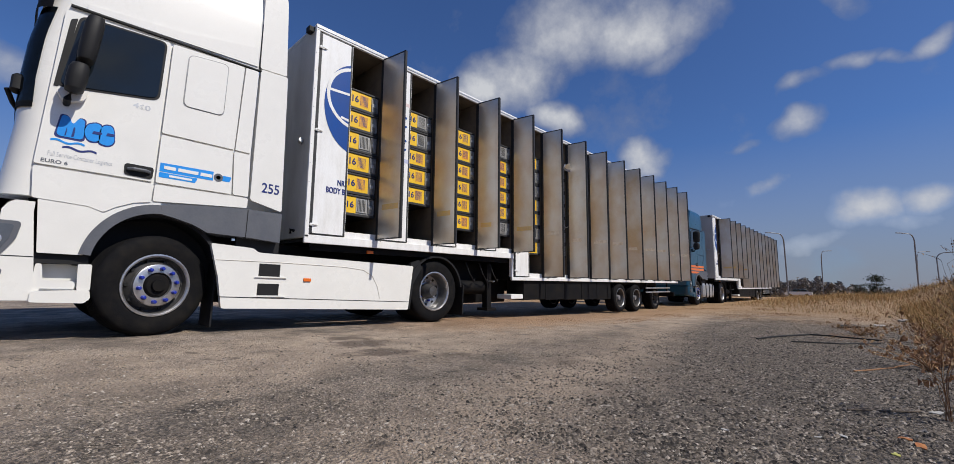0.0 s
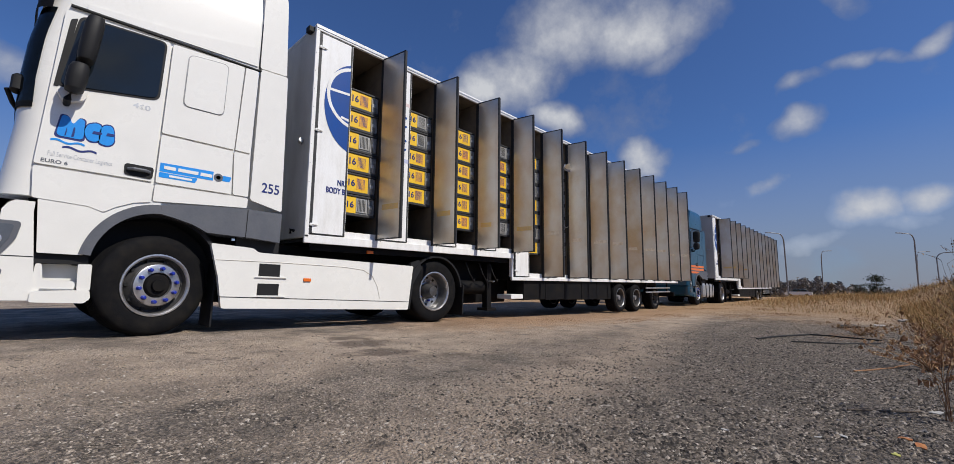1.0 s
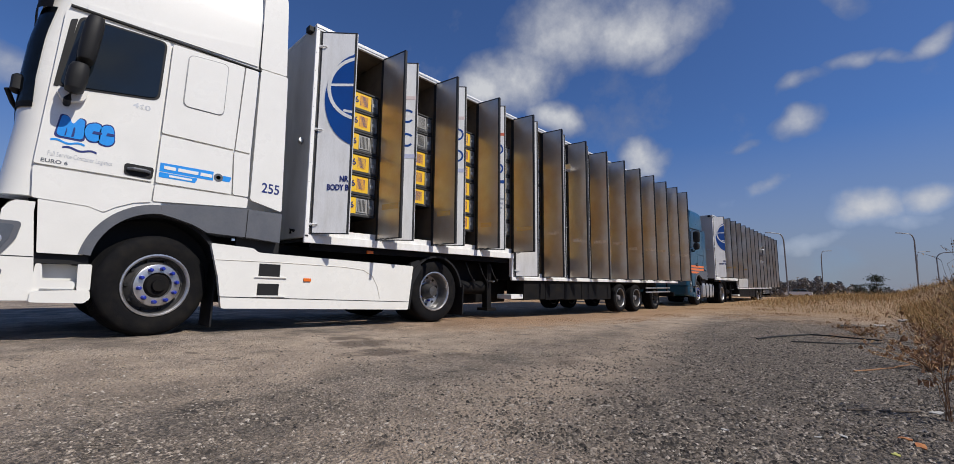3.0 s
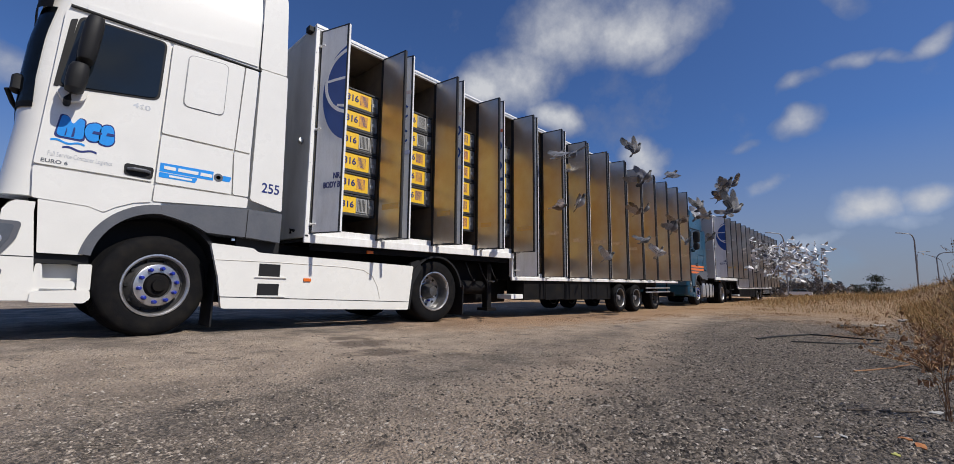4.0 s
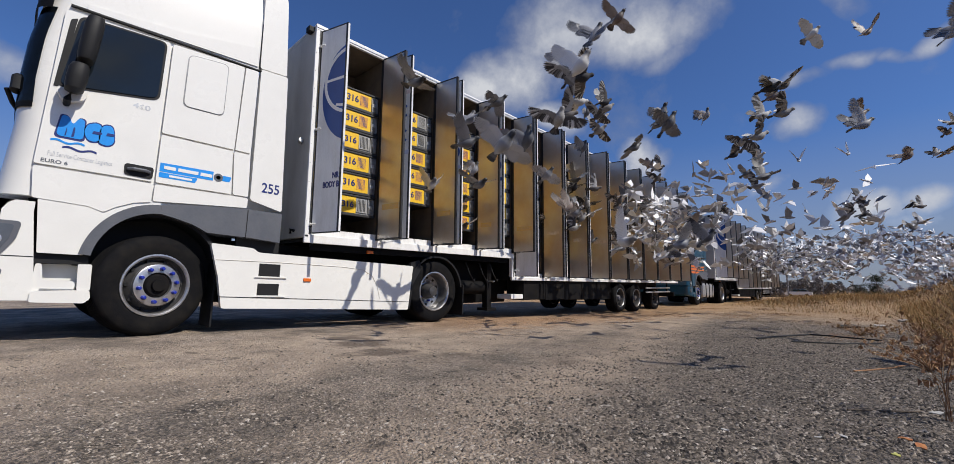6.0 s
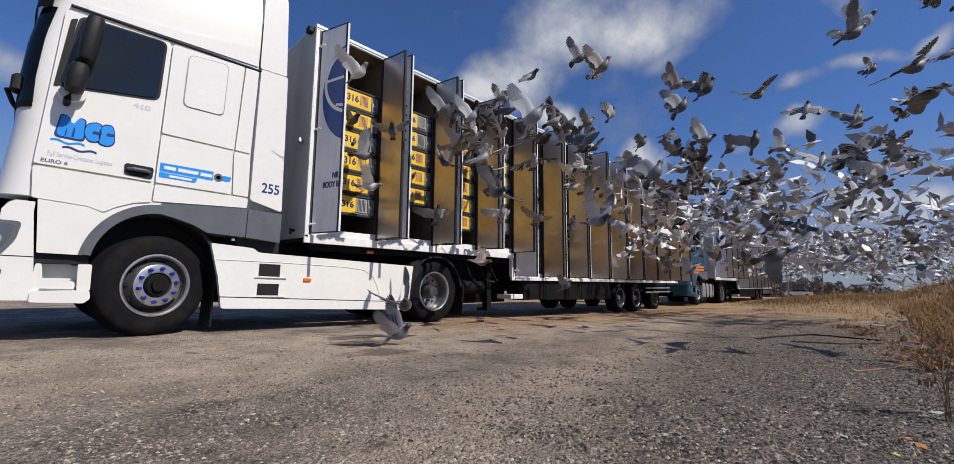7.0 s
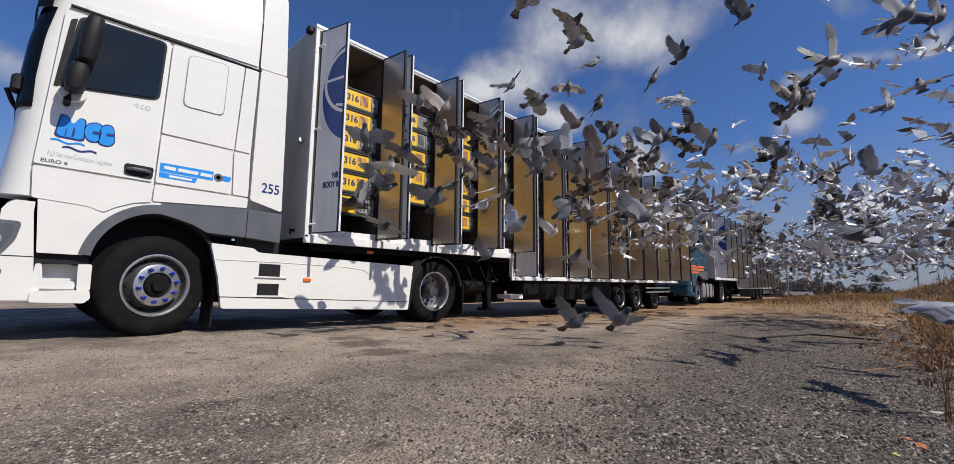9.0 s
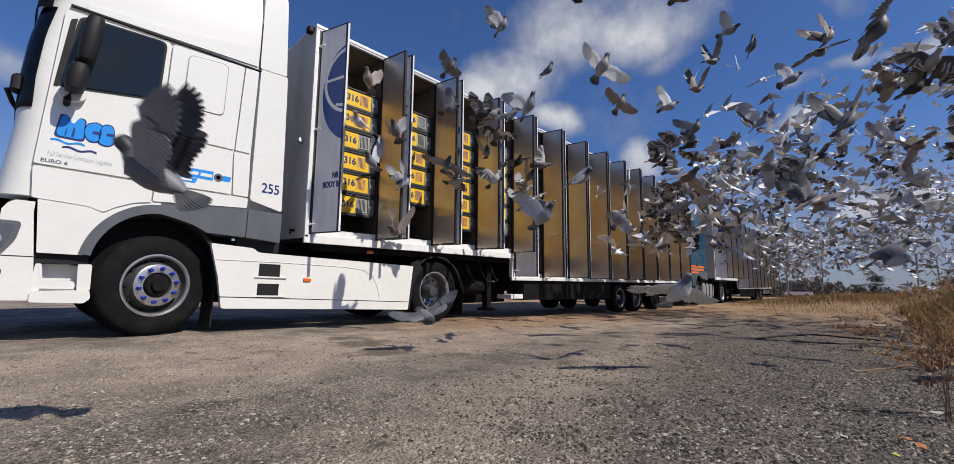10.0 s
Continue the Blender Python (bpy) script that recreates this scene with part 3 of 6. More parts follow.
    part("guard_post", box(11.0, 11.06, 0.07, 0.1, 0.3, 0.65), BLACK, t)
    part("guard_post", box(12.8, 12.86, 0.07, 0.1, 0.3, 0.65), BLACK, t)
    part("rear_bumper", box(L - 0.16, L - 0.06, 0.1, W - 0.1, 0.18, 0.32), BLACK, t)
    for xa in (9.02, 10.12, 12.25):
        down = -xa * math.sin(radians(-TILT))
        for yy, inner in ((0.03, False), (W - 0.33, True)):
            if xa < 11 or not far:
                wheel(t, xa, yy if xa < 11 else yy + 0.25, 0.40 + down + (0.04 if far else 0.03), 0.40, 0.30, "trailer" if xa < 11 else "lifted", 28)
        part("axle", box(xa - 0.06, xa + 0.06, 0.3, W - 0.3, 0.36 + down, 0.48 + down), BLACK, t)
    # doors
    for k in range(BAYS):
        z0 = Z_LOW if k < 4 else Z_DECK
        b = bay_door(t, k, "b", 98.3, z0, Z_TOP)
        a = bay_door(t, k, "a", 0.0, z0, Z_TOP)
        DOORS_A.append((a, k, far, Matrix(a.matrix_basis)))
        h = Z_TOP - z0
        sticker = box(-DOOR_W + 0.06 + 0.05 * (k % 3), -0.09, 0.0345, 0.036, 0.42 + 0.04 * math.sin(k * 2.1) + (0.45 if k > 3 else 0), 0.50 + 0.04 * math.sin(k * 2.1) + (0.45 if k > 3 else 0))
        part("tape_strip", sticker, TAPE_PALE if k > 3 else YELLOW_OLD, b, "strip of old tape")
        part("latch", tube([(-DOOR_W * 0.55, 0.05, 0.02), (-DOOR_W * 0.4, 0.06, 0.0), (-DOOR_W * 0.2, 0.05, -0.03)], 0.006, 6), STEEL, b, "steel hold-open hook")
        for hz in (0.12, h * 0.5, h - 0.22):
            part("hinge", tube([(0.0, -0.012, hz), (0.02, -0.02, hz), (0.085, -0.008, hz)], 0.009, 6, lathe([(0.018, -0.02), (0.018, 0.01), (0.001, 0.01)], 10, (0.0, 0.0, hz))), TRAILER_WHITE, a, "white strap hinge")
        door_art(a, k)
    return t


TAPE_PALE = material("old_pale_tape", (0.86, 0.80, 0.70), 0.35, second=(0.62, 0.52, 0.38), scale=14, spread=1.0)
YELLOW_OLD = material("old_yellow_tape", (0.78, 0.53, 0.16), 0.4, second=(0.62, 0.47, 0.25), scale=9, spread=1.0)


def disc_slice(cx, cz, r, x0, x1, n=48):
    """The part of a disc between two uprights, as an outline."""
    pts = []
    for i in range(n):
        a = 2 * math.pi * i / n
        pts.append((min(max(cx + r * math.cos(a), x0), x1), cz + r * math.sin(a)))
    out = []
    for p in pts:
        if not out or (Vector(p) - Vector(out[-1])).length > 1e-4:
            out.append(p)
    return out


def arc_band(cx, cz, r0, r1, a0, a1, y, n=28, x1=None):
    own = bmesh.new()
    rows = []
    for i in range(n + 1):
        a = radians(a0 + (a1 - a0) * i / n)
        rows.append([own.verts.new((min(cx + r * math.cos(a), x1) if x1 else cx + r * math.cos(a), yy, cz + r * math.sin(a))) for r, yy in ((r0, y), (r1, y), (r1, y + 0.002), (r0, y + 0.002))])
    for A, B in zip(rows, rows[1:]):
        for i in range(4):
            own.faces.new((A[i], A[(i + 1) % 4], B[(i + 1) % 4], B[i]))
    own.faces.new(rows[0])
    own.faces.new(rows[-1])
    return own


def door_art(a, k):
    """Printed shapes on the outer faces."""
    lim = DOOR_W - 0.024
    if k == 0:
        part("emblem", prism([(x, 1.80 + (z - 1.80) * 1.36) for x, z in disc_slice(0.56, 1.80, 0.47, 0.02, lim)], -0.0025, -0.0005), BLUE, a, "blue half disc emblem")
        part("emblem_ring", arc_band(0.56, 1.95, 0.40, 0.445, 104, 256, -0.005, x1=lim), TRAILER_WHITE, a)
        part("emblem_bar", prism([(0.14, 1.965), (lim, 1.975), (lim, 2.01), (0.14, 2.0)], -0.0045, -0.003), TRAILER_WHITE, a)
        part("emblem_tail", prism([(0.33, 1.625), (lim, 1.60), (lim, 1.635), (0.34, 1.655)], -0.0045, -0.003), TRAILER_WHITE, a)
        lettering("body_letters", "NR", 0.105, NAVY, a, (0.385, -0.001, 0.715), 0.11, 0.003)
        lettering("body_letters", "BODY B", 0.105, NAVY, a, (0.312, -0.001, 0.60), 0.27, 0.003)
    elif k < 4:
        base = 1.26
        part("print_band", box(0.02, lim, -0.001, 0.0015, base + 0.88, base + 0.935), (PALE_PINK, PALE_PINK, RED_VINYL)[k - 1], a, "faded printed stripe")
        part("print_band", box(0.02, lim, -0.001, 0.0015, base - 0.03, base + 0.03), (PALE_BLUE, PALE_BLUE, BLUE)[k - 1], a, "faded printed stripe")
        for dz in (0.62, 0.25):
            part("print_letter", arc_band(0.33, base + dz, 0.075, 0.105, 40 if k == 1 else 0, 320 if k == 1 else 360, -0.001), BLUE, a, "blue printed curve")
        if k == 3:
            for i in range(4):
                part("print_line", box(0.06, lim - 0.02 * i, -0.001, 0.0015, 0.92 - i * 0.085, 0.955 - i * 0.085), STEEL, a)


trailer_near = build_trailer(trailer_pose(0, 0, 0, 0, TILT))
trailer_far = build_trailer(trailer_pose(18.583, -0.035, 0.187, -0.11, -1.39), True)


# ---- crates in the bays ----
CODE = material("card_print", (0.80, 0.46, 0.02), 0.55, second=(0.78, 0.28, 0.02), scale=0.9, mix=0.55, spread=1.0)

def build_crate(m, style):
    c = thing("pigeon_crate", m, "grey pigeon crate with a %s" % ("yellow numbered card" if style == 0 else "small yellow card and bare metal front"), "crate", "crates in the trailer bays")
    w, h, d = 0.965, 0.298, 0.66
    part("tray", box(0, w, 0.012, d, 0, 0.036, 0.006), FRAME, c, "black tray edge")
    part("body", box(0.012, w - 0.012, 0.03, d, 0.036, h - 0.026), CRATE, c)
    part("top_rail", box(0, w, 0.004, 0.04, h - 0.025, h, 0.005), FRAME, c)
    yl = 0.84 if style == 0 else 0.66
    part("card", box(0.03, yl, 0.016, 0.024, 0.040, h - 0.028), YELLOW, c, "yellow number card")
    code = box(yl - 0.19, yl - 0.045, 0.0135, 0.0155, 0.075, h - 0.055)
    if style == 0:
        part("code_field", code, CODE, c, "printed field on the card")
        for i in range(7):
            part("code_bar", box(yl - 0.18 + i * 0.019, yl - 0.172 + i * 0.019, 0.012, 0.0133, 0.085, h - 0.065), NAVY, c)
        lettering("number", "0316", 0.13, NAVY, c, (0.505, 0.0135, 0.155), 0.25, 0.002)
    else:
        code.free()
        part("plate", box(yl + 0.005, 0.84, 0.018, 0.024, 0.06, h - 0.04), CRATE_LIGHT, c, "bare galvanised flap")
        lettering("number", "0316", 0.12, NAVY, c, (0.50, 0.0135, 0.155), 0.25, 0.002)
        for i in range(6):
            part("code_bar", box(0.69 + i * 0.022, 0.699 + i * 0.022, 0.014, 0.0175, 0.075, h - 0.055), FRAME, c)
    for i in range(5):
        xx = 0.855 + i * 0.022
        part("bar", box(xx, xx + 0.009, 0.014, 0.026, 0.05, h - 0.03), CRATE_LIGHT, c)
    part("latch", box(0.87, 0.92, 0.006, 0.0135, 0.12, 0.17, 0.003), STEEL, c)
    return c


def fill_bays():
    rng = random.Random(5)
    masters = {}
    for k in range(BAYS):
        rows = {0: range(0, 6), 1: range(1, 6)}.get(k, range(0, 6)) if k < 4 else range(-1, 6)
        for j in rows:
            style = 1 if (k, j) in ((0, 3), (0, 0), (1, 5), (1, 4)) or (k > 1 and rng.random() < 0.25) else 0
            m = trailer_pose(0, 0, 0, 0, TILT) @ pose(X0 + PITCH * k + 0.04, 0.052, 1.50 + 0.308 * j)
            if style in masters:
                copy_thing(masters[style], m)
            else:
                masters[style] = build_crate(m, style)


fill_bays()

# ---- the tractors ----
def cab_section(front, rear, near, far, corner, n=10):
    """Plan outline from the rear near corner forward, round the nose to the rear far corner."""
    pts = [(rear, near), (rear - 0.3, near), ((rear + front) / 2, near)]
    for i in range(n + 1):
        a = math.pi / 2 * i / n
        pts.append((front + corner - corner * math.sin(a) ** 0.9, near + corner * 1.3 - corner * 1.3 * math.cos(a) ** 0.9 if i < n else near + corner * 1.3))
    mid = (near + far) / 2
    pts.append((front - 0.02, mid))
    back = [(x, near + far - y) for x, y in pts[:-1]][::-1]
    return pts + back


def loft(levels, bm=None, cap=True):
    own = bmesh.new()
    rings = [[own.verts.new((x, y, z)) for x, y in sec] for z, sec in levels]
    n = len(rings[0])
    for A, B in zip(rings, rings[1:]):
        for i in range(n):
            own.faces.new((A[i], A[(i + 1) % n], B[(i + 1) % n], B[i]))
    if cap:
        own.faces.new(rings[0])
        own.faces.new(rings[-1])
    return merge(bm, own)


NEAR, FAR = 0.062, 2.50
FRONT = ((0.95, -2.66), (1.3, -2.62), (1.9, -2.585), (2.3, -2.60), (2.7, -2.585), (3.0, -2.54))


def front_at(z):
    for (z0, a), (z1, b) in zip(FRONT, FRONT[1:]):
        if z <= z1:
            return a + (b - a) * (z - z0) / (z1 - z0)
    return FRONT[-1][1]


def shell_strip(z0, z1, out, i0, i1, nz=8):
    """A strip of the cab's front skin, from one plan point to another, set proud by out."""
    own = bmesh.new()
    rows = []
    for j in range(nz + 1):
        z = z0 + (z1 - z0) * j / nz
        sec = cab_section(front_at(z) - out, -0.72, NEAR - out, FAR + out, 0.21)
        rows.append([own.verts.new((x, y, z)) for x, y in sec[i0:i1]])
    for A, B in zip(rows, rows[1:]):
        for i in range(len(A) - 1):
            own.faces.new((A[i], A[i + 1], B[i + 1], B[i]))
    bmesh.ops.solidify(own, geom=own.faces[:], thickness=0.004)
    return own


def panel(outline, mat, parent, name, proud=0.03, round_by=0.02, label="", bevel=0.006, y=None):
    y = NEAR - 0.004 if y is None else y
    return part(name, prism(rounded(outline, round_by), y - proud, y, bevel), mat, parent, label)


def arch(cx, cz, r0, r1, a0, a1, y0, y1, n=24, squash=1.0):
    own = bmesh.new()
    rows = []
    for i in range(n + 1):
        a = radians(a0 + (a1 - a0) * i / n)
        rows.append([own.verts.new((cx + r * math.cos(a) * squash, yy, cz + r * math.sin(a))) for r, yy in ((r0, y0), (r1, y0), (r1, y1), (r0, y1))])
    for A, B in zip(rows, rows[1:]):
        for i in range(4):
            own.faces.new((A[i], A[(i + 1) % 4], B[(i + 1) % 4], B[i]))
    own.faces.new(rows[0])
    own.faces.new(rows[-1])
    return own


def build_tractor(m, paint, label, near_one):
    t = thing("truck_tractor", m, label, "truck", "tractor units")
    ax, dx = -1.485, 2.24
    sec = lambda z, ins=0.0, rear=-0.72: cab_section(front_at(z) + ins, rear, NEAR + ins * 0.6, FAR - ins * 0.6, 0.21)
    part("cab_shell", loft([(z, sec(z)) for z in (1.24, 1.3, 1.6, 1.9, 2.1, 2.3, 2.5, 2.7, 2.9, 3.05)]), paint, t, smooth=True)
    roof = [(3.05, sec(3.0)), (3.10, sec(3.0, 0.0)), (3.35, sec(3.0, 0.003)), (3.6, sec(3.0, 0.010)), (3.85, sec(3.0, 0.026)), (4.05, sec(3.0, 0.07)), (4.2, sec(3.0, 0.2)), (4.27, sec(3.0, 0.7))]
    roof = [(z, [(max(x, -2.56 + 0.55 * max(0, z - 3.1)), y) for x, y in s]) for z, s in roof]
    if not near_one:
        roof = [(3.05 + (z - 3.05) * 0.72, s) for z, s in roof]
    part("roof_fairing", loft(roof), paint, t, "tall rounded roof", smooth=True)
    part("roof_seam", prism([(-2.36, 3.035), (-0.70, 3.075), (-0.70, 3.088), (-2.36, 3.05)], NEAR - 0.036, NEAR), SEAM, t)
    # wind deflector behind the cab
    part("side_deflector", prism(rounded([(-0.705, 3.105), (-0.39, 3.125), (-0.32, 1.41), (-0.685, 1.50)], 0.03), NEAR - 0.03, NEAR + 0.03, 0.008), paint, t, "white side deflector" if near_one else "")
    if near_one:
        part("upper_deflector", prism(rounded([(-0.74, 4.32), (-0.52, 4.32), (-0.46, 4.1), (-0.40, 3.14), (-0.715, 3.12)], 0.02), NEAR - 0.022, NEAR + 0.04, 0.01), paint, t)
    # door and body panels
    door = panel([(-2.385, 2.985), (-1.60, 3.02), (-1.60, 1.525), (-2.425, 1.525)], paint, t, "cab_door", label="white cab door with a tinted window" if near_one else "")
    panel([(-2.425, 1.505), (-1.60, 1.505), (-1.585, 1.32), (-1.72, 1.29), (-1.85, 1.225), (-1.93, 1.165), (-2.04, 1.205), (-2.40, 1.225)], paint, t, "lower_door_panel")
    panel([(-1.575, 3.02), (-0.885, 3.053), (-0.905, 2.045), (-1.575, 2.045)], paint, t, "sleeper_panel")
    panel([(-0.87, 3.053), (-0.73, 3.06), (-0.73, 2.045), (-0.892, 2.045)], paint, t, "corner_panel", round_by=0.008)
    panel([(-1.575, 2.025), (-0.915, 2.025), (-0.885, 1.53), (-1.575, 1.525)], paint, t, "locker_panel")
    panel([(-0.90, 2.025), (-0.73, 2.025), (-0.71, 1.53), (-0.87, 1.53)], paint, t, "corner_panel")
    panel([(-1.575, 1.505), (-0.71, 1.515), (-0.71, 1.40), (-1.10, 1.37), (-1.575, 1.33)], paint, t, "rocker_panel")
    hatch = rounded([(-1.425, 2.96), (-1.055, 3.0), (-1.055, 2.40), (-1.425, 2.39)], 0.06)
    part("hatch_groove", prism(rounded([(-1.435, 2.97), (-1.045, 3.01), (-1.045, 2.39), (-1.435, 2.38)], 0.065), NEAR - 0.0365, NEAR - 0.033), SHADED_WHITE if not near_one else HUB, t)
    part("side_hatch", prism(hatch, NEAR - 0.043, NEAR - 0.033, 0.006), paint, t, "blanked side window panel")
    glass = rounded([(-2.27, 2.95), (-1.645, 2.995), (-1.65, 2.385), (-2.35, 2.265)], 0.06)
    rim = rounded([(-2.29, 2.97), (-1.625, 3.012), (-1.63, 2.365), (-2.37, 2.24)], 0.07)
    part("window_seal", prism(rim, NEAR - 0.039, NEAR - 0.033), SEAM, door, "black rubber window seal")
    part("window_glass", prism(glass, NEAR - 0.046, NEAR - 0.040), GLASS_DARK, door, "dark tinted window glass")
    part("handle_recess", prism(rounded([(-1.83, 1.665), (-1.60, 1.665), (-1.605, 1.545), (-1.825, 1.555)], 0.03), NEAR - 0.042, NEAR - 0.034), SEAM, door)
    part("handle", tube([(-1.80, NEAR - 0.05, 1.61), (-1.76, NEAR - 0.075, 1.615), (-1.67, NEAR - 0.075, 1.615), (-1.63, NEAR - 0.05, 1.61)], 0.016, 8), DARK_GREY, door, "black door handle")
    # windscreen and visor wrap round the nose
    part("windscreen", shell_strip(2.06, 3.0, 0.006, 6, 23), GLASS_DARK, t, "dark windscreen", smooth=True)
    part("windscreen_seal", shell_strip(2.02, 2.075, 0.008, 6, 23, 2), SEAM, t, smooth=True)
    part("sun_visor", shell_strip(2.97, 3.22, 0.035, 6, 23, 3), SEAM, t, "dark sun visor", smooth=True)
    # mirrors
    oval = lambda cx, cy, rx, ry, n=18: [(cx + rx * math.copysign(abs(math.cos(a)) ** 0.7, math.cos(a)), cy + ry * math.copysign(abs(math.sin(a)) ** 0.7, math.sin(a))) for a in [2 * math.pi * i / n for i in range(n)]]
    mir = part("mirror", loft([(z, oval(x, -0.15, 0.066 * w, 0.12 * w)) for z, x, w in ((2.46, -2.215, 0.5), (2.475, -2.215, 0.85), (2.53, -2.21, 1.0), (2.70, -2.20, 1.06), (2.84, -2.19, 1.05), (2.89, -2.185, 0.9), (2.91, -2.185, 0.5))]), SEAM, t, "black double side mirror", smooth=True)
    part("lower_mirror", loft([(z, oval(x, -0.15, 0.07 * w, 0.11 * w)) for z, x, w in ((2.17, -2.255, 0.5), (2.19, -2.255, 0.9), (2.28, -2.25, 1.05), (2.38, -2.245, 1.0), (2.42, -2.24, 0.85), (2.44, -2.24, 0.45))]), SEAM, mir, smooth=True)
    part("mirror_arm", tube([(-2.235, -0.14, 2.46), (-2.26, -0.13, 2.2), (-2.285, -0.09, 2.12), (-2.285, NEAR, 2.10)], 0.026, 8), SEAM, mir, smooth=True)
    part("mirror_foot", prism(rounded([(-2.37, 2.20), (-2.15, 2.245), (-2.18, 2.15), (-2.30, 2.10)], 0.03), NEAR - 0.10, NEAR - 0.03, 0.012), paint, mir)
    part("quarter_seal", prism(rounded([(-2.345, 2.90), (-2.30, 2.93), (-2.35, 2.25), (-2.385, 2.24)], 0.015), NEAR - 0.041, NEAR - 0.034), SEAM, door)
    part("front_mirror", loft([(z, oval(-2.605, 0.28, 0.045 * w, 0.08 * w, 12)) for z, w in ((2.17, 0.5), (2.19, 1.0), (2.31, 1.0), (2.34, 0.5))]), SEAM, t, "black front mirror", smooth=True)
    part("mirror_bracket", tube([(-2.665, 0.3, 2.2), (-2.62, 0.36, 2.1), (-2.58, 0.4, 2.05)], 0.02, 6), SEAM, t)
    # grey wheel arch
    part("arch_trim", arch(ax + 0.0, 0.68, 0.53, 0.62, 91, 172, NEAR - 0.05, NEAR + 0.25, squash=0.93), DARK_GREY, t, "grey plastic wheel arch", smooth=True)
    part("arch_filler", prism([(-2.36, 1.20), (-2.36, 1.335), (-1.50, 1.335)] + [(ax + 0.615 * 0.93 * math.cos(radians(a)), 0.68 + 0.615 * math.sin(radians(a))) for a in range(92, 158, 6)], NEAR - 0.022, NEAR + 0.02), paint, t)
    part("arch_rear_trim", prism([(-1.50, 1.305), (-1.40, 1.325), (-1.10, 1.355), (-0.70, 1.385), (-0.32, 1.385), (-0.32, 1.035), (-0.66, 1.06), (-1.08, 1.07), (-1.22, 1.14), (-1.40, 1.19), (-1.50, 1.21)], NEAR - 0.052, NEAR + 0.25, 0.004), DARK_GREY, t, "grey plastic trim")
    part("arch_lining", arch(ax, 0.62, 0.56, 0.60, 20, 176, NEAR + 0.02, NEAR + 0.9), SEAM, t, smooth=True)
    part("trim_gap", box(-0.705, -0.695, NEAR - 0.053, NEAR, 1.05, 1.38), SEAM, t)
    # Dark panels added where innards are missing, to stop daylight showing through.
    part("arch_dark_fill", box(-2.05, -0.72, NEAR + 0.36, NEAR + 0.40, 0.45, 1.30), SEAM, t)
    part("step_dark_fill", box(-2.42, -1.98, NEAR + 0.20, NEAR + 0.5, 0.40, 1.24), SEAM, t)
    part("roof_crease", prism([(-2.25, 3.115), (-1.5, 3.20), (-0.74, 3.37), (-0.74, 3.13), (-2.25, 3.06)], NEAR - 0.014, NEAR + 0.05, 0.006), paint, t)
    if near_one:
        part("deflector_seam", box(-0.727, -0.718, NEAR - 0.016, NEAR + 0.03, 3.12, 4.2), SEAM, t)
    # bumper, lower panel and steps
    part("bumper", loft([(z, cab_section(f, -2.37 + 0.085 * max(0.0, 1.1 - z) / 0.75, NEAR - 0.02, FAR + 0.02, 0.12)) for z, f in ((0.35, -2.66), (0.40, -2.74), (0.72, -2.78), (0.745, -2.76), (0.76, -2.78), (1.10, -2.74), (1.16, -2.68), (1.19, -2.6))]), paint, t, "white front bumper", smooth=True)
    part("fog_lamp", prism(rounded([(-2.64, 0.63), (-2.49, 0.61), (-2.50, 0.53), (-2.64, 0.50)], 0.03), NEAR - 0.034, NEAR + 0.02, 0.006), DARK_GREY, t, "small grey fog lamp")
    lamp = part("headlight", prism(rounded([(-2.63, 1.01), (-2.425, 1.01), (-2.445, 0.86), (-2.52, 0.72), (-2.63, 0.66)], 0.04), NEAR - 0.032, NEAR + 0.05, 0.01), DARK_GREY, t, "headlight cluster")
    part("bumper_seam", loft([(z, cab_section(-2.787, -2.33, NEAR - 0.0225, FAR + 0.0225, 0.12)) for z in (0.715, 0.722)]), SEAM, t)
    part("projector", lathe([(0.052, 0.01), (0.052, -0.012), (0.043, -0.014), (0.036, -0.002), (0.001, 0.004)], 20, (-2.575, NEAR - 0.040, 0.85)), RIM, lamp, "chrome projector ring", smooth=True)
    part("lens", prism(rounded([(-2.62, 0.98), (-2.465, 0.98), (-2.485, 0.86), (-2.54, 0.74), (-2.62, 0.70)], 0.03), NEAR - 0.038, NEAR - 0.0325), LAMP_GLASS, lamp)
    panel([(-2.36, 1.215), (-2.045, 1.197), (-1.93, 1.155), (-1.955, 1.05), (-2.02, 0.755), (-2.315, 0.755)], paint, t, "step_cover", round_by=0.012)
    # Black block put in for the shade of the slot above the step.
    part("step_gap_dark", prism([(-2.35, 0.755), (-1.98, 0.755), (-1.98, 0.67), (-2.35, 0.67)], NEAR + 0.01, NEAR + 0.2), SEAM, t)
    step = part("entry_step", prism(rounded([(-2.31, 0.665), (-1.95, 0.675), (-1.94, 0.34), (-2.315, 0.345)], 0.02), NEAR + 0.12, NEAR + 0.18, 0.01), paint, t, "white moulded entry step")
    part("step_lip", prism(rounded([(-2.315, 0.43), (-1.945, 0.445), (-1.93, 0.37), (-1.97, 0.325), (-2.315, 0.335)], 0.02), NEAR - 0.04, NEAR + 0.12, 0.015), paint, step)
    part("step_post", prism(rounded([(-2.045, 0.672), (-1.95, 0.675), (-1.94, 0.44), (-2.03, 0.44)], 0.015), NEAR - 0.03, NEAR + 0.18, 0.012), paint, step)
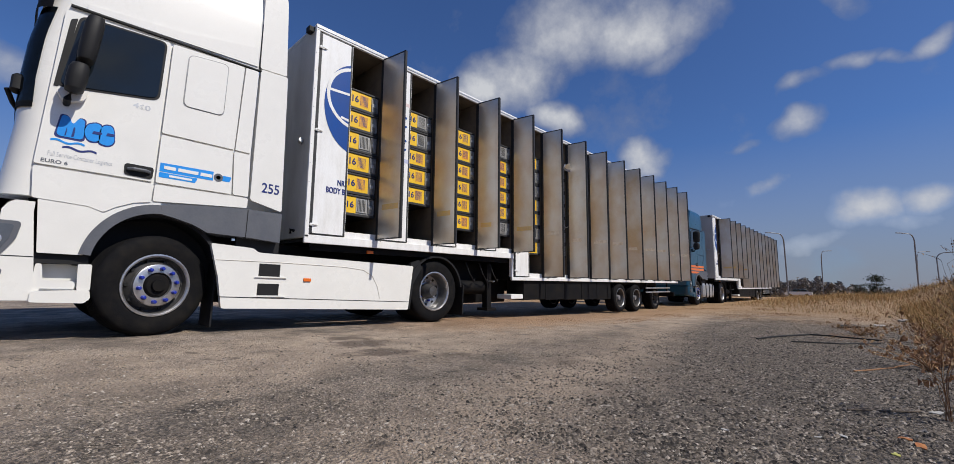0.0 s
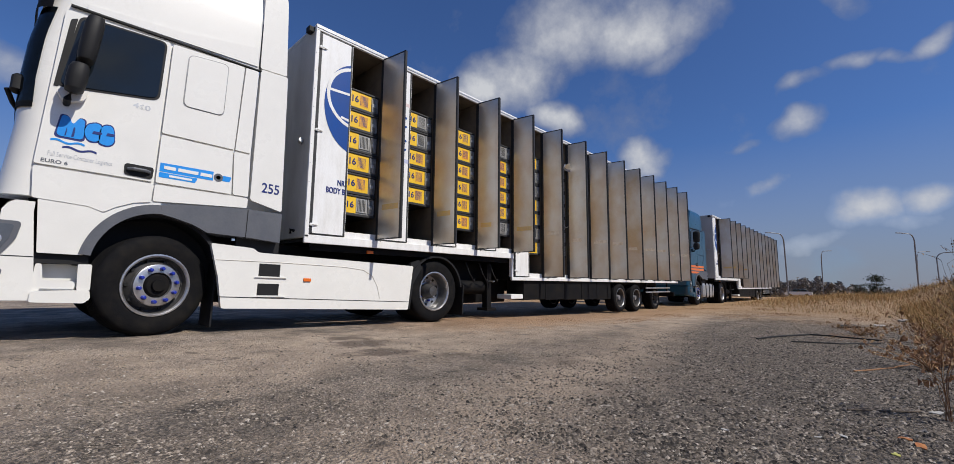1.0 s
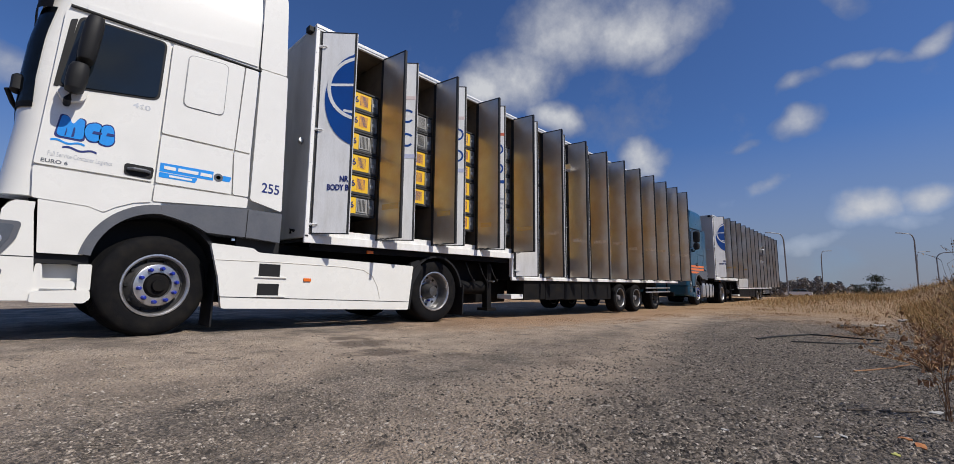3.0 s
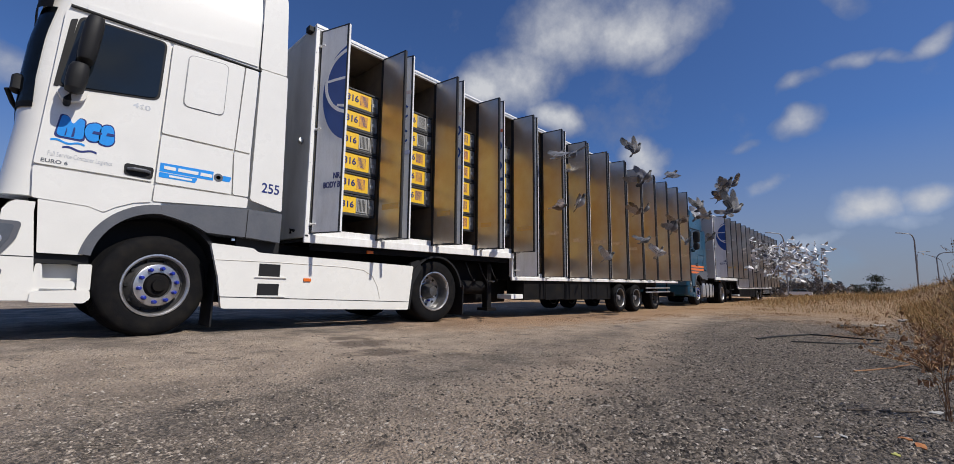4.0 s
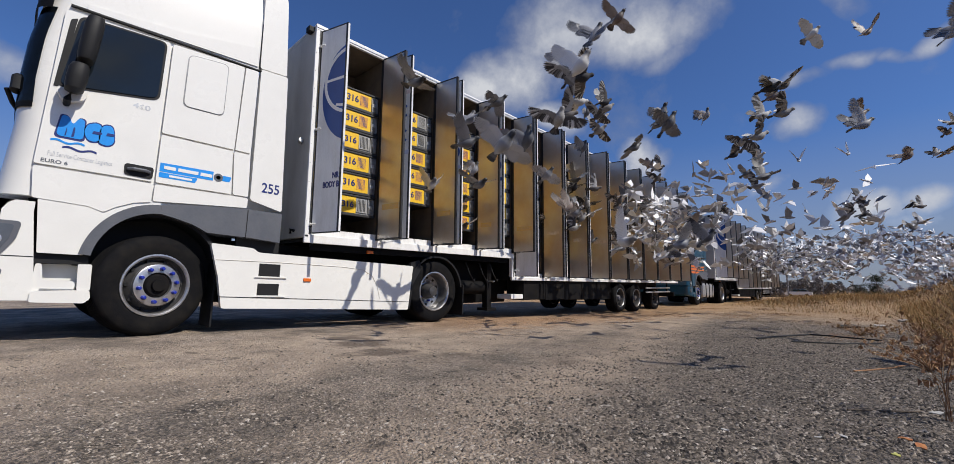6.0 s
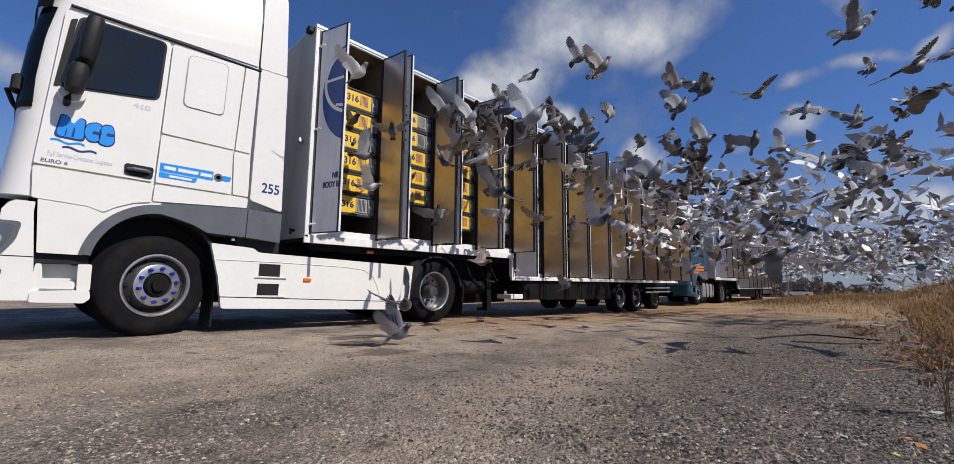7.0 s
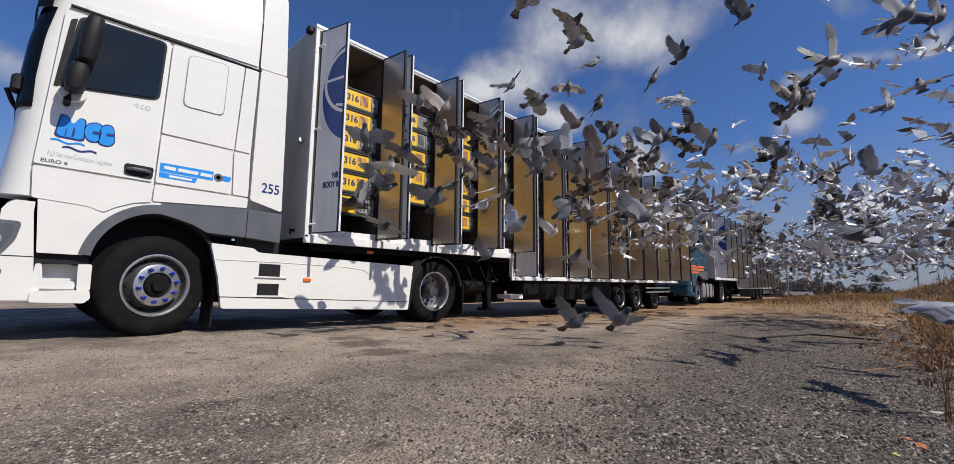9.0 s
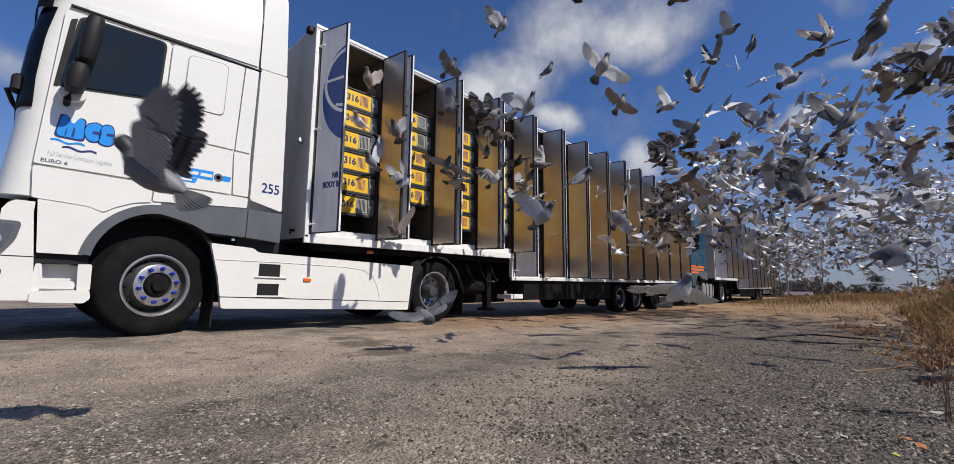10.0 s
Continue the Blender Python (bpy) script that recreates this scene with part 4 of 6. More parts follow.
    part("step_shell", prism(rounded([(-2.31, 0.665), (-2.27, 0.665), (-2.25, 0.52), (-2.06, 0.52), (-2.045, 0.50), (-2.045, 0.445), (-2.315, 0.43)], 0.02), NEAR - 0.015, NEAR + 0.05, 0.012), paint, step)
    part("tread_plate", box(-2.26, -2.06, NEAR - 0.03, NEAR + 0.11, 0.444, 0.452), STEEL, step)
    # Added dark panel; closes a see-through gap between trim and skirt.
    part("sill_dark_fill", box(-0.76, -0.28, NEAR + 0.06, NEAR + 0.10, 0.80, 1.10), SEAM, t)
    # side skirt
    if near_one:
        skirt = part("side_skirt", prism(rounded([(-1.03, 0.965), (-0.6, 0.945), (-0.54, 0.90), (1.72, 0.875), (1.655, 0.215), (0.9, 0.23), (-0.87, 0.265), (-0.93, 0.60)], 0.025), NEAR - 0.045, NEAR + 0.02, 0.012), paint, t, "white side skirt with two vents")
        part("skirt_line", prism([(-0.90, 0.395), (1.66, 0.335), (1.66, 0.327), (-0.90, 0.387)], NEAR - 0.048, NEAR - 0.044), SEAM, skirt)
        # The vents aren't cut: dark slabs stand for their shaded openings.
        for z, tall in ((0.625, 0.15), (0.405, 0.14)):
            part("vent", box(-0.52, -0.28, NEAR - 0.047, NEAR - 0.035, z, z + tall, 0.0), SEAM, skirt, "skirt vent opening, its shade a dark slab")
            part("vent_lip", prism([(-0.56, z - 0.012), (-0.2, z - 0.012), (-0.265, z + 0.004), (-0.53, z + 0.004)], NEAR - 0.062, NEAR - 0.045), paint, skirt)
        part("skirt_curve", tube([(-0.97, NEAR - 0.046, 0.79), (-0.3, NEAR - 0.046, 0.80), (0.55, NEAR - 0.046, 0.795), (0.85, NEAR - 0.046, 0.77), (1.0, NEAR - 0.046, 0.69), (1.09, NEAR - 0.046, 0.55), (1.14, NEAR - 0.046, 0.38)], 0.005, 5), SHADED_WHITE, skirt)
        part("marker_lamp", box(0.01, 0.105, NEAR - 0.06, NEAR - 0.045, 0.585, 0.625, 0.005), AMBER, skirt, "amber side marker lamp")
    else:
        part("fuel_tank", box(-0.75, 0.95, NEAR + 0.02, NEAR + 0.6, 0.30, 0.92, 0.12), STEEL, t, "aluminium fuel tank")
        for xx in (-0.4, 0.1, 0.6):
            part("tank_strap", box(xx, xx + 0.06, NEAR + 0.005, NEAR + 0.3, 0.29, 0.93, 0.01), BLACK, t)
    # chassis, rear fender, mud flap
    for yy in (0.80, 1.65):
        part("chassis_rail", box(-2.2, 3.0, yy, yy + 0.1, 0.72, 0.98), BLACK, t)
    part("fifth_wheel", box(1.2, 2.2, 0.85, 1.7, 0.98, 1.06, 0.02), BLACK, t)
    # Added dark block that hides the sky seen through behind the cab.
    part("chassis_dark_fill", box(-0.66, 1.1, 0.45, 2.1, 0.853, 1.05), BLACK, t)
    part("rear_box", box(-0.68, 0.4, 0.3, 2.2, 0.3, 0.85), BLACK, t)
    part("under_block", box(-2.2, -0.5, 0.5, 2.1, 0.35, 1.05), BLACK, t)
    part("rear_fender", arch(dx, 0.50, 0.545, 0.575, 8, 172, NEAR - 0.02, NEAR + 0.62), SEAM, t, "black plastic rear fender", smooth=True)
    part("fender_front", prism([(1.66, 0.62), (1.70, 0.92), (1.86, 0.98), (1.92, 0.86), (1.76, 0.6), (1.72, 0.22), (1.66, 0.22)], NEAR - 0.01, NEAR + 0.06, 0.008), SEAM, t)
    part("mud_flap", box(dx + 0.62, dx + 0.64, NEAR, NEAR + 0.6, 0.10, 0.62), SEAM, t, "black rubber mud flap")
    part("mud_flap", box(-0.93, -0.915, NEAR + 0.08, NEAR + 0.5, 0.06, 0.75), SEAM, t, "black rubber mud flap")
    part("tail_lamp", box(dx + 0.64, dx + 0.70, NEAR + 0.06, NEAR + 0.12, 0.50, 0.62, 0.01), RED, t, "red tail lamp")
    steer = wheel(t, ax, NEAR + 0.04, 0.500, 0.500, 0.28, "front")
    if near_one:
        hub_at = pose(ax, NEAR + 0.20, 0.0)
        steer.matrix_basis = hub_at @ pose(0, 0, 0, 0, 0, 16) @ hub_at.inverted()
    wheel(t, dx, NEAR + 0.03, 0.5, 0.5, 0.58, "drive")
    wheel(t, ax, FAR - 0.36, 0.5, 0.5, 0.32, "trailer", 24)
    wheel(t, dx, FAR - 0.62, 0.5, 0.5, 0.58, "trailer", 24)
    return t


def wave(x0, x1, z, amp, thick, n=20, waves=1.5):
    up = [(x0 + (x1 - x0) * i / n, z + amp * math.sin(2 * math.pi * waves * i / n)) for i in range(n + 1)]
    return up + [(x, y - thick) for x, y in up[::-1]]


def near_livery(t):
    y = NEAR - 0.034
    # a bubble-shaped emblem: three joined blobs in blue on navy
    placed = lambda pts: [((x + 2.0) * 0.74 - 2.125, (z - 1.94) * 0.85 + 1.895) for x, z in pts]
    for pts, dz in (([(-2.265, 1.83), (-2.235, 2.06), (-2.17, 2.055), (-2.13, 1.97), (-2.085, 2.06), (-2.03, 2.05), (-2.02, 1.83)], 0), ([(-2.03, 1.92), (-2.0, 2.02), (-1.92, 2.05), (-1.87, 2.03), (-1.87, 1.85), (-1.97, 1.83)], 0), ([(-1.885, 1.99), (-1.84, 2.05), (-1.77, 2.05), (-1.745, 1.99), (-1.73, 1.87), (-1.78, 1.82), (-1.88, 1.83)], 0)):
        c = Vector((sum(p[0] for p in pts) / len(pts), sum(p[1] for p in pts) / len(pts)))
        big = [tuple(c + (Vector(p) - c) * 1.14) for p in pts]
        part("emblem_edge", prism(placed(rounded(big, 0.05)), y - 0.002, y + 0.001), NAVY, t, "navy emblem outline")
        part("emblem_shape", prism(placed(rounded(pts, 0.05)), y - 0.005, y - 0.0025), SKYBLUE, t, "bright blue emblem shape")
    for (xa, za), (xb, zb) in (((-2.13, 1.84), (-2.105, 1.95)), ((-1.95, 1.92), (-1.86, 1.955)), ((-1.82, 1.93), (-1.74, 1.965)), ((-2.19, 1.84), (-2.175, 1.93))):
        part("emblem_gap", prism(placed(rounded([(xa, za), (xb, za + 0.01), (xb, zb), (xa + 0.01, zb)], 0.01)), y - 0.008, y - 0.0055), NAVY, t)
    part("wave_line", prism(placed(wave(-2.30, -2.00, 1.785, 0.012, 0.022)), y - 0.003, y + 0.001), SKYBLUE, t)
    part("wave_line", prism(placed(wave(-2.19, -1.88, 1.725, 0.012, 0.022)), y - 0.003, y + 0.001), NAVY, t)
    lettering("slogan", "Full Service Container Logistics", 0.06, STEEL, t, (-2.135, y, 1.628), 0.43)
    lettering("class_mark", "EURO 6", 0.045, DARK_GREY, t, (-2.30, y, 1.56), 0.17, 0.001)
    lettering("model_mark", "460", 0.07, STEEL, t, (-1.76, y, 2.255), 0.14, 0.002)
    lettering("fleet_number", "255", 0.165, NAVY, t, (-0.47, NEAR - 0.031, 1.665), 0.2, 0.002)
    part("name_band", prism([(-1.555, 1.735), (-1.08, 1.745), (-1.08, 1.645), (-1.555, 1.645)], y - 0.002, y + 0.001), SKYBLUE, t, "blue name band")
    part("name_band", prism(rounded([(-1.555, 1.638), (-1.22, 1.638), (-1.24, 1.585), (-1.555, 1.585)], 0.01), y - 0.002, y + 0.001), SKYBLUE, t)
    part("name_band", prism(rounded([(-0.99, 1.72), (-0.90, 1.72), (-0.915, 1.66), (-0.99, 1.66)], 0.01), y - 0.002, y + 0.001), SKYBLUE, t)
    for a, b in ((-1.52, -1.42), (-1.40, -1.22), (-1.20, -1.09)):
        part("name_bar", box(a, b, y - 0.004, y - 0.0025, 1.675, 1.71), WHITE, t)
    part("name_bar", box(-1.47, -1.27, y - 0.004, y - 0.0025, 1.60, 1.622), WHITE, t)
    part("cog_mark", lathe([(0.045, 0.0), (0.045, -0.003), (0.022, -0.003), (0.022, 0.0)], 20, (-1.03, y, 1.69)), DARK_GREY, t)


tractor_near = build_tractor(pose(0, 0, 0), WHITE, "white tractor unit with a high cab and side skirts", True)
near_livery(tractor_near)
tractor_far = build_tractor(pose(17.85, 0.0, 0.17), TEAL, "teal blue tractor unit with orange stripes", False)
for i in range(3):
    part("side_stripe", prism([(-2.42, 1.56 - i * 0.12), (-0.75, 1.60 - i * 0.12), (-0.75, 1.52 - i * 0.12), (-2.42, 1.48 - i * 0.12)], NEAR - 0.037, NEAR - 0.0345), ORANGE_PAINT, tractor_far, "orange stripe")

# ---- loose gravel, dry grass, weeds ----
def fast_mesh(name, verts, faces, mat, label, category, smooth=False):
    me = bpy.data.meshes.new(name)
    me.from_pydata(verts, [], faces)
    me.materials.append(mat)
    ob = new(name, me)
    return tagged(ob, label, category, kind="stuff")


def island_material(name, stops, rough=0.85):
    """Each loose piece takes one of a range of colours."""
    mat = bpy.data.materials.new(name)
    mat.use_nodes = True
    nt = mat.node_tree
    b = nt.nodes["Principled BSDF"]
    b.inputs["Roughness"].default_value = rough
    geo, ramp, tc, nz, mul = (nt.nodes.new(k) for k in ("ShaderNodeNewGeometry", "ShaderNodeValToRGB", "ShaderNodeTexCoord", "ShaderNodeTexNoise", "ShaderNodeMix"))
    els = ramp.color_ramp.elements
    els[0].position, els[0].color = stops[0][0], (*stops[0][1], 1)
    els[1].position, els[1].color = stops[-1][0], (*stops[-1][1], 1)
    for pos, col in stops[1:-1]:
        els.new(pos).color = (*col, 1)
    nz.inputs["Scale"].default_value = 45
    nt.links.new(tc.outputs["Object"], nz.inputs["Vector"])
    mul.data_type, mul.blend_type = "RGBA", "MULTIPLY"
    mul.inputs["Factor"].default_value = 0.5
    nt.links.new(geo.outputs["Random Per Island"], ramp.inputs[0])
    nt.links.new(ramp.outputs[0], mul.inputs["A"])
    nt.links.new(nz.outputs["Fac"], mul.inputs["B"])
    nt.links.new(mul.outputs["Result"], b.inputs["Base Color"])
    return mat


GRAVEL = island_material("gravel_stones", [(0.0, (0.02, 0.017, 0.014)), (0.5, (0.118, 0.095, 0.074)), (0.8, (0.26, 0.212, 0.165)), (0.95, (0.39, 0.33, 0.27)), (1.0, (0.52, 0.46, 0.39))])
CHIPS = island_material("gravel_chips", [(0.0, (0.06, 0.05, 0.04)), (0.4, (0.25, 0.205, 0.16)), (0.8, (0.43, 0.355, 0.28)), (1.0, (0.60, 0.53, 0.45))])
GRASS = island_material("dry_grass", [(0.0, (0.24, 0.115, 0.035)), (0.4, (0.46, 0.245, 0.08)), (0.7, (0.56, 0.34, 0.13)), (0.88, (0.20, 0.20, 0.065)), (1.0, (0.66, 0.50, 0.26))])
WEED = island_material("reddish_dry_weed", [(0.0, (0.22, 0.10, 0.05)), (0.5, (0.42, 0.22, 0.10)), (0.85, (0.52, 0.32, 0.15)), (1.0, (0.66, 0.50, 0.30))])
STALK = island_material("dead_stalk", [(0.0, (0.07, 0.05, 0.035)), (1.0, (0.20, 0.15, 0.10))])
NEEDLES = island_material("dark_needles", [(0.0, (0.012, 0.022, 0.012)), (0.7, (0.03, 0.045, 0.02)), (1.0, (0.06, 0.07, 0.03))])
# Pale greys: the haze of distance is put into the trees' colour.
HAZY_WOODS = island_material("far_woods", [(0.0, (0.17, 0.165, 0.165)), (0.6, (0.225, 0.21, 0.195)), (1.0, (0.30, 0.265, 0.23))])


def stones(name, count, seed, place, sizes, label, mat=None):
    rng = random.Random(seed)
    verts, faces = [], []
    for _ in range(count):
        x, y = place(rng)
        r = rng.uniform(*sizes) * rng.uniform(0.5, 1.0)
        z = ground_z(x, y)
        a = rng.uniform(0, 6.28)
        b = len(verts)
        sx, sy, sz = r * rng.uniform(0.8, 1.6), r * rng.uniform(0.6, 1.1), r * rng.uniform(0.45, 0.95)
        c, s = math.cos(a), math.sin(a)
        for px, py, pz in ((1, 0, 0.1), (0.25, 0.9, 0), (-0.9, 0.35, 0.15), (-0.4, -0.9, 0), (0.6, -0.7, 0.2), (rng.uniform(-0.3, 0.3), rng.uniform(-0.3, 0.3), 1), (rng.uniform(-0.5, 0.5), rng.uniform(-0.5, 0.5), 0.85)):
            ux, uy = px * sx, py * sy
            verts.append((x + c * ux - s * uy, y + s * ux + c * uy, z + pz * sz - 0.15 * sz))
        for i in range(5):
            faces.append((b + i, b + (i + 1) % 5, b + (5 if i < 3 else 6)))
        faces += [(b + 3, b + 6, b + 5), (b + 0, b + 5, b + 6)]
    return fast_mesh(name, verts, faces, mat or GRAVEL, label, "gravel")


def near_place(rng):
    d = 1.2 * math.exp(rng.uniform(0, 1.9))
    a = radians(rng.uniform(-4, 96))
    x, y = EYE[0] + d * math.sin(a), EYE[1] + d * math.cos(a)
    return (x, y) if y < -0.4 else (x, -0.5 - rng.random() * 3)


def verge_place(rng):
    while True:
        x, y = -1.0 + 11.0 * rng.random() ** 1.7, rng.uniform(-5.7, -2.8)
        if y - 0.175 * x < -3.2 - 1.9 * rng.random():
            return x, y


stones("gravel", 40000, 1, near_place, (0.003, 0.0095), "loose grey gravel chips strewn over the lot", CHIPS)
stones("gravel", 36000, 2, verge_place, (0.005, 0.015), "coarse dark gravel beside the dry verge")


def coarse_place(rng):
    d, a = 0.95 * math.exp(rng.uniform(0, 1.65)), radians(101 - 85 * rng.random() ** 2.4)
    return EYE[0] + d * math.sin(a), EYE[1] + d * math.cos(a)


stones("gravel", 7000, 3, coarse_place, (0.006, 0.014), "larger angular dark stones in the gravel")


def blades(name, count, seed, place, height, width, mat, label, category="grass", lean=0.5, parts_=3):
    rng = random.Random(seed)
    verts, faces = [], []
    for _ in range(count):
        x, y, hs = place(rng)
        z = ground_z(x, y) - 0.01
        h = rng.uniform(*height) * hs
        a, l = rng.uniform(0, 6.28), rng.uniform(0.1, lean) * h
        w = width * rng.uniform(0.6, 1.3)
        fx, fy = -math.sin(a) * w, math.cos(a) * w
        b = len(verts)
        for i in range(parts_ + 1):
            t = i / parts_
            cx, cy, cz = x + math.cos(a) * l * t * t, y + math.sin(a) * l * t * t, z + h * t * (1 - 0.12 * t)
            k = 1 - 0.85 * t
            verts += [(cx - fx * k, cy - fy * k, cz), (cx + fx * k, cy + fy * k, cz)]
        for i in range(parts_):
            faces.append((b + 2 * i, b + 2 * i + 1, b + 2 * i + 3, b + 2 * i + 2))
    return fast_mesh(name, verts, faces, mat, label, category)


def belt_place(rng):
    while True:
        x, y = 14.0 + 40 * rng.random() ** 1.7, rng.uniform(-16, -0.6)
        d = noise.noise(Vector((x * 0.35, y * 0.5, 2)))
        edge = ramp01(x, 12.5 + 4.5 * d + (2.5 if y > -2 else 0), 24.0 + 4.0 * d)
        if rng.random() < 0.08 + edge and edge > 0.0 and d > -0.5:
            return x, y, (0.35 + 0.55 * edge + 0.6 * d) * (1.0 if rng.random() < 0.8 else 1.5)


def bank_place(rng):
    while True:
        x, y = 2.5 + 16 * rng.random() ** 1.3, rng.uniform(-9.0, -5.2)
        edge = -5.7 + 0.3 * noise.noise(Vector((x * 0.8, 0, 9)))
        if y < edge and rng.random() < ramp01(x, 2.6, 5.0) + 0.06:
            return x, y, 0.75 + 0.55 * noise.noise(Vector((x * 0.5, y * 0.7, 4)))


def litter_place(rng):
    while True:
        x, y = rng.uniform(3.5, 16), rng.uniform(-5.2, -0.2)
        d = noise.noise(Vector((x * 0.6, y * 0.9, 12)))
        if d > -0.05 and (x > 9 + 3 * d or y > -1.8 or y < -4.6):
            return x, y, 0.5 + d


blades("dry_grass", 42000, 5, belt_place, (0.08, 0.42), 0.0045, GRASS, "tall dry ochre grass behind the lot", lean=1.7, parts_=2)
blades("dry_grass", 26000, 6, bank_place, (0.2, 0.62), 0.0035, GRASS, "tall dry ochre grass on the bank", lean=0.9)
blades("dry_grass", 14000, 7, litter_place, (0.012, 0.055), 0.005, WEED, "short scattered dead grass on the gravel", lean=1.4, parts_=2)


def weed(x, y, h, spread, seed, mat, label, n=26, thick=0.004):
    """A dry branching weed: stems that fork and bend outwards, with seed tufts."""
    rng = random.Random(seed)
    root = thing("dry_weed", pose(x, y, ground_z(x, y)), label, "weed", "dry weeds on the verge")
    stems, tufts = bmesh.new(), bmesh.new()
    for i in range(n):
        a, s, hh = rng.uniform(0, 6.28), rng.uniform(0.2, 1.0) * spread, h * rng.uniform(0.35, 1.0)
        pts, last = [], None
        for j in range(5):
            t = j / 4
            pts.append(Vector((math.cos(a) * s * t ** 1.4 + rng.uniform(-0.012, 0.012), math.sin(a) * s * t ** 1.4 + rng.uniform(-0.012, 0.012), hh * t * (1.15 - 0.15 * t))))
        tube(pts, thick * rng.uniform(0.6, 1.2), 4, stems, taper=thick * 0.25)
        for _ in range(4):
            p = pts[rng.randrange(2, 5)]
            q = p + Vector((rng.uniform(-1, 1), rng.uniform(-1, 1), rng.uniform(0.1, 1))) * h * 0.16
            tube([p, p.lerp(q, 0.5) + Vector((0, 0, 0.01)), q], thick * 0.5, 3, stems, taper=thick * 0.2)
            for _ in range(3):
                c = p.lerp(q, rng.uniform(0.4, 1.0))
                w = rng.uniform(0.006, 0.016)
                v = [tufts.verts.new(c + Vector((rng.uniform(-w, w), rng.uniform(-w, w), rng.uniform(-w, w) * 1.6))) for _k in range(4)]
                for f in ((0, 1, 2), (0, 1, 3), (1, 2, 3), (0, 2, 3)):
                    tufts.faces.new([v[k] for k in f])
    tagged(part("stem", stems, mat, root), kind="stuff")
    tagged(part("seed_tuft", tufts, WEED, root), kind="stuff")
    return root


weed(0.58, -5.36, 0.52, 0.16, 1, WEED, "tall dead reddish weed with bent stalks", 10, 0.003)
weed(2.55, -5.42, 0.24, 0.42, 2, WEED, "low sprawling reddish dry weed on gravel", 44)
weed(3.0, -5.72, 0.36, 0.46, 3, WEED, "bushy reddish dry weed on the verge", 50)
weed(3.6, -5.75, 0.95, 0.35, 4, STALK, "tall thin dead stalks above the verge", 12)
weed(4.6, -5.95, 0.75, 0.5, 5, WEED, "bushy reddish dry weed on the verge", 40)
weed(6.4, -4.95, 0.22, 0.5, 6, WEED, "low reddish dead weed beside the hose", 34)
weed(5.6, -5.55, 0.35, 0.5, 7, WEED, "low reddish dead weed on gravel", 30)
weed(7.5, -6.1, 1.1, 0.35, 8, STALK, "tall thin dead stalks above the verge", 10)
weed(5.2, -6.05, 1.15, 0.4, 9, STALK, "tall thin dead stalks above the verge", 12)


# ---- hoses, sticks and litter on the ground ----
def laid(name, pts, r, mat, label, category, segs=6):
    root = thing(name, pose(pts[0][0], pts[0][1], ground_z(*pts[0])), label, category)
    line = []
    for (x0, y0), (x1, y1) in zip(pts, pts[1:]):
        for i in range(6):
            x, y = x0 + (x1 - x0) * i / 6, y0 + (y1 - y0) * i / 6
            line.append(Vector((x - pts[0][0], y - pts[0][1], ground_z(x, y) + r * 0.9 - ground_z(*pts[0]))))
    part("run", tube(line, r, segs), mat, root)
    return root


laid("hose", [(4.2, -4.0), (4.8, -4.12), (5.7, -4.40), (5.6, -4.8), (5.5, -5.25)], 0.012, SEAM, "thin black hose lying on the gravel", "hose")
laid("hose", [(4.2, -4.36), (4.4, -4.8), (5.0, -5.23)], 0.010, SEAM, "thin black hose lying on the gravel", "hose")
laid("stick", [(0.45, -5.02), (0.55, -5.15), (0.70, -5.30)], 0.005, STALK, "thin dark dead stick on the gravel", "stick")
laid("stick", [(2.0, -5.0), (2.5, -5.22), (3.0, -5.35)], 0.006, WEED, "pale dry bent stick on the gravel", "stick")
laid("stick", [(8.2, -4.6), (8.6, -4.95)], 0.03, SEAM, "short black scrap of rubber on the ground", "scrap")


def flake(x, y, size, seed, mat, label, category, name):
    rng = random.Random(seed)
    own = bmesh.new()
    n = 9
    pts = [(size * rng.uniform(0.6, 1.1) * math.cos(6.283 * i / n), size * rng.uniform(0.35, 0.6) * math.sin(6.283 * i / n), rng.uniform(0, size * 0.2)) for i in range(n)]
    own.faces.new([own.verts.new(p) for p in pts])
    bmesh.ops.triangulate(own, faces=own.faces[:])
    bmesh.ops.solidify(own, geom=own.faces[:], thickness=size * 0.12)
    ob = part(name, own, mat)
    ob.matrix_basis = pose(x, y, ground_z(x, y) + size * 0.1, rng.uniform(-8, 8), rng.uniform(-8, 8), rng.uniform(0, 360))
    return tagged(ob, label, category)


LEAF = material("yellow_leaf", (0.45, 0.42, 0.10), 0.5, second=(0.30, 0.30, 0.06), scale=30)
PALE = material("pale_stone", (0.42, 0.40, 0.37), 0.8, second=(0.30, 0.29, 0.27), scale=30)
BRICK_RED = material("red_leaf", (0.32, 0.10, 0.03), 0.6, second=(0.42, 0.18, 0.05), scale=30)
flake(-0.20, -5.17, 0.022, 1, LEAF, "fallen yellow green leaf on gravel", "leaf", "leaf")
flake(-0.02, -5.24, 0.035, 2, BRICK_RED, "fallen orange brown leaf on gravel", "leaf", "leaf")
flake(0.05, -5.20, 0.03, 8, BRICK_RED, "fallen orange brown leaf on gravel", "leaf", "leaf")
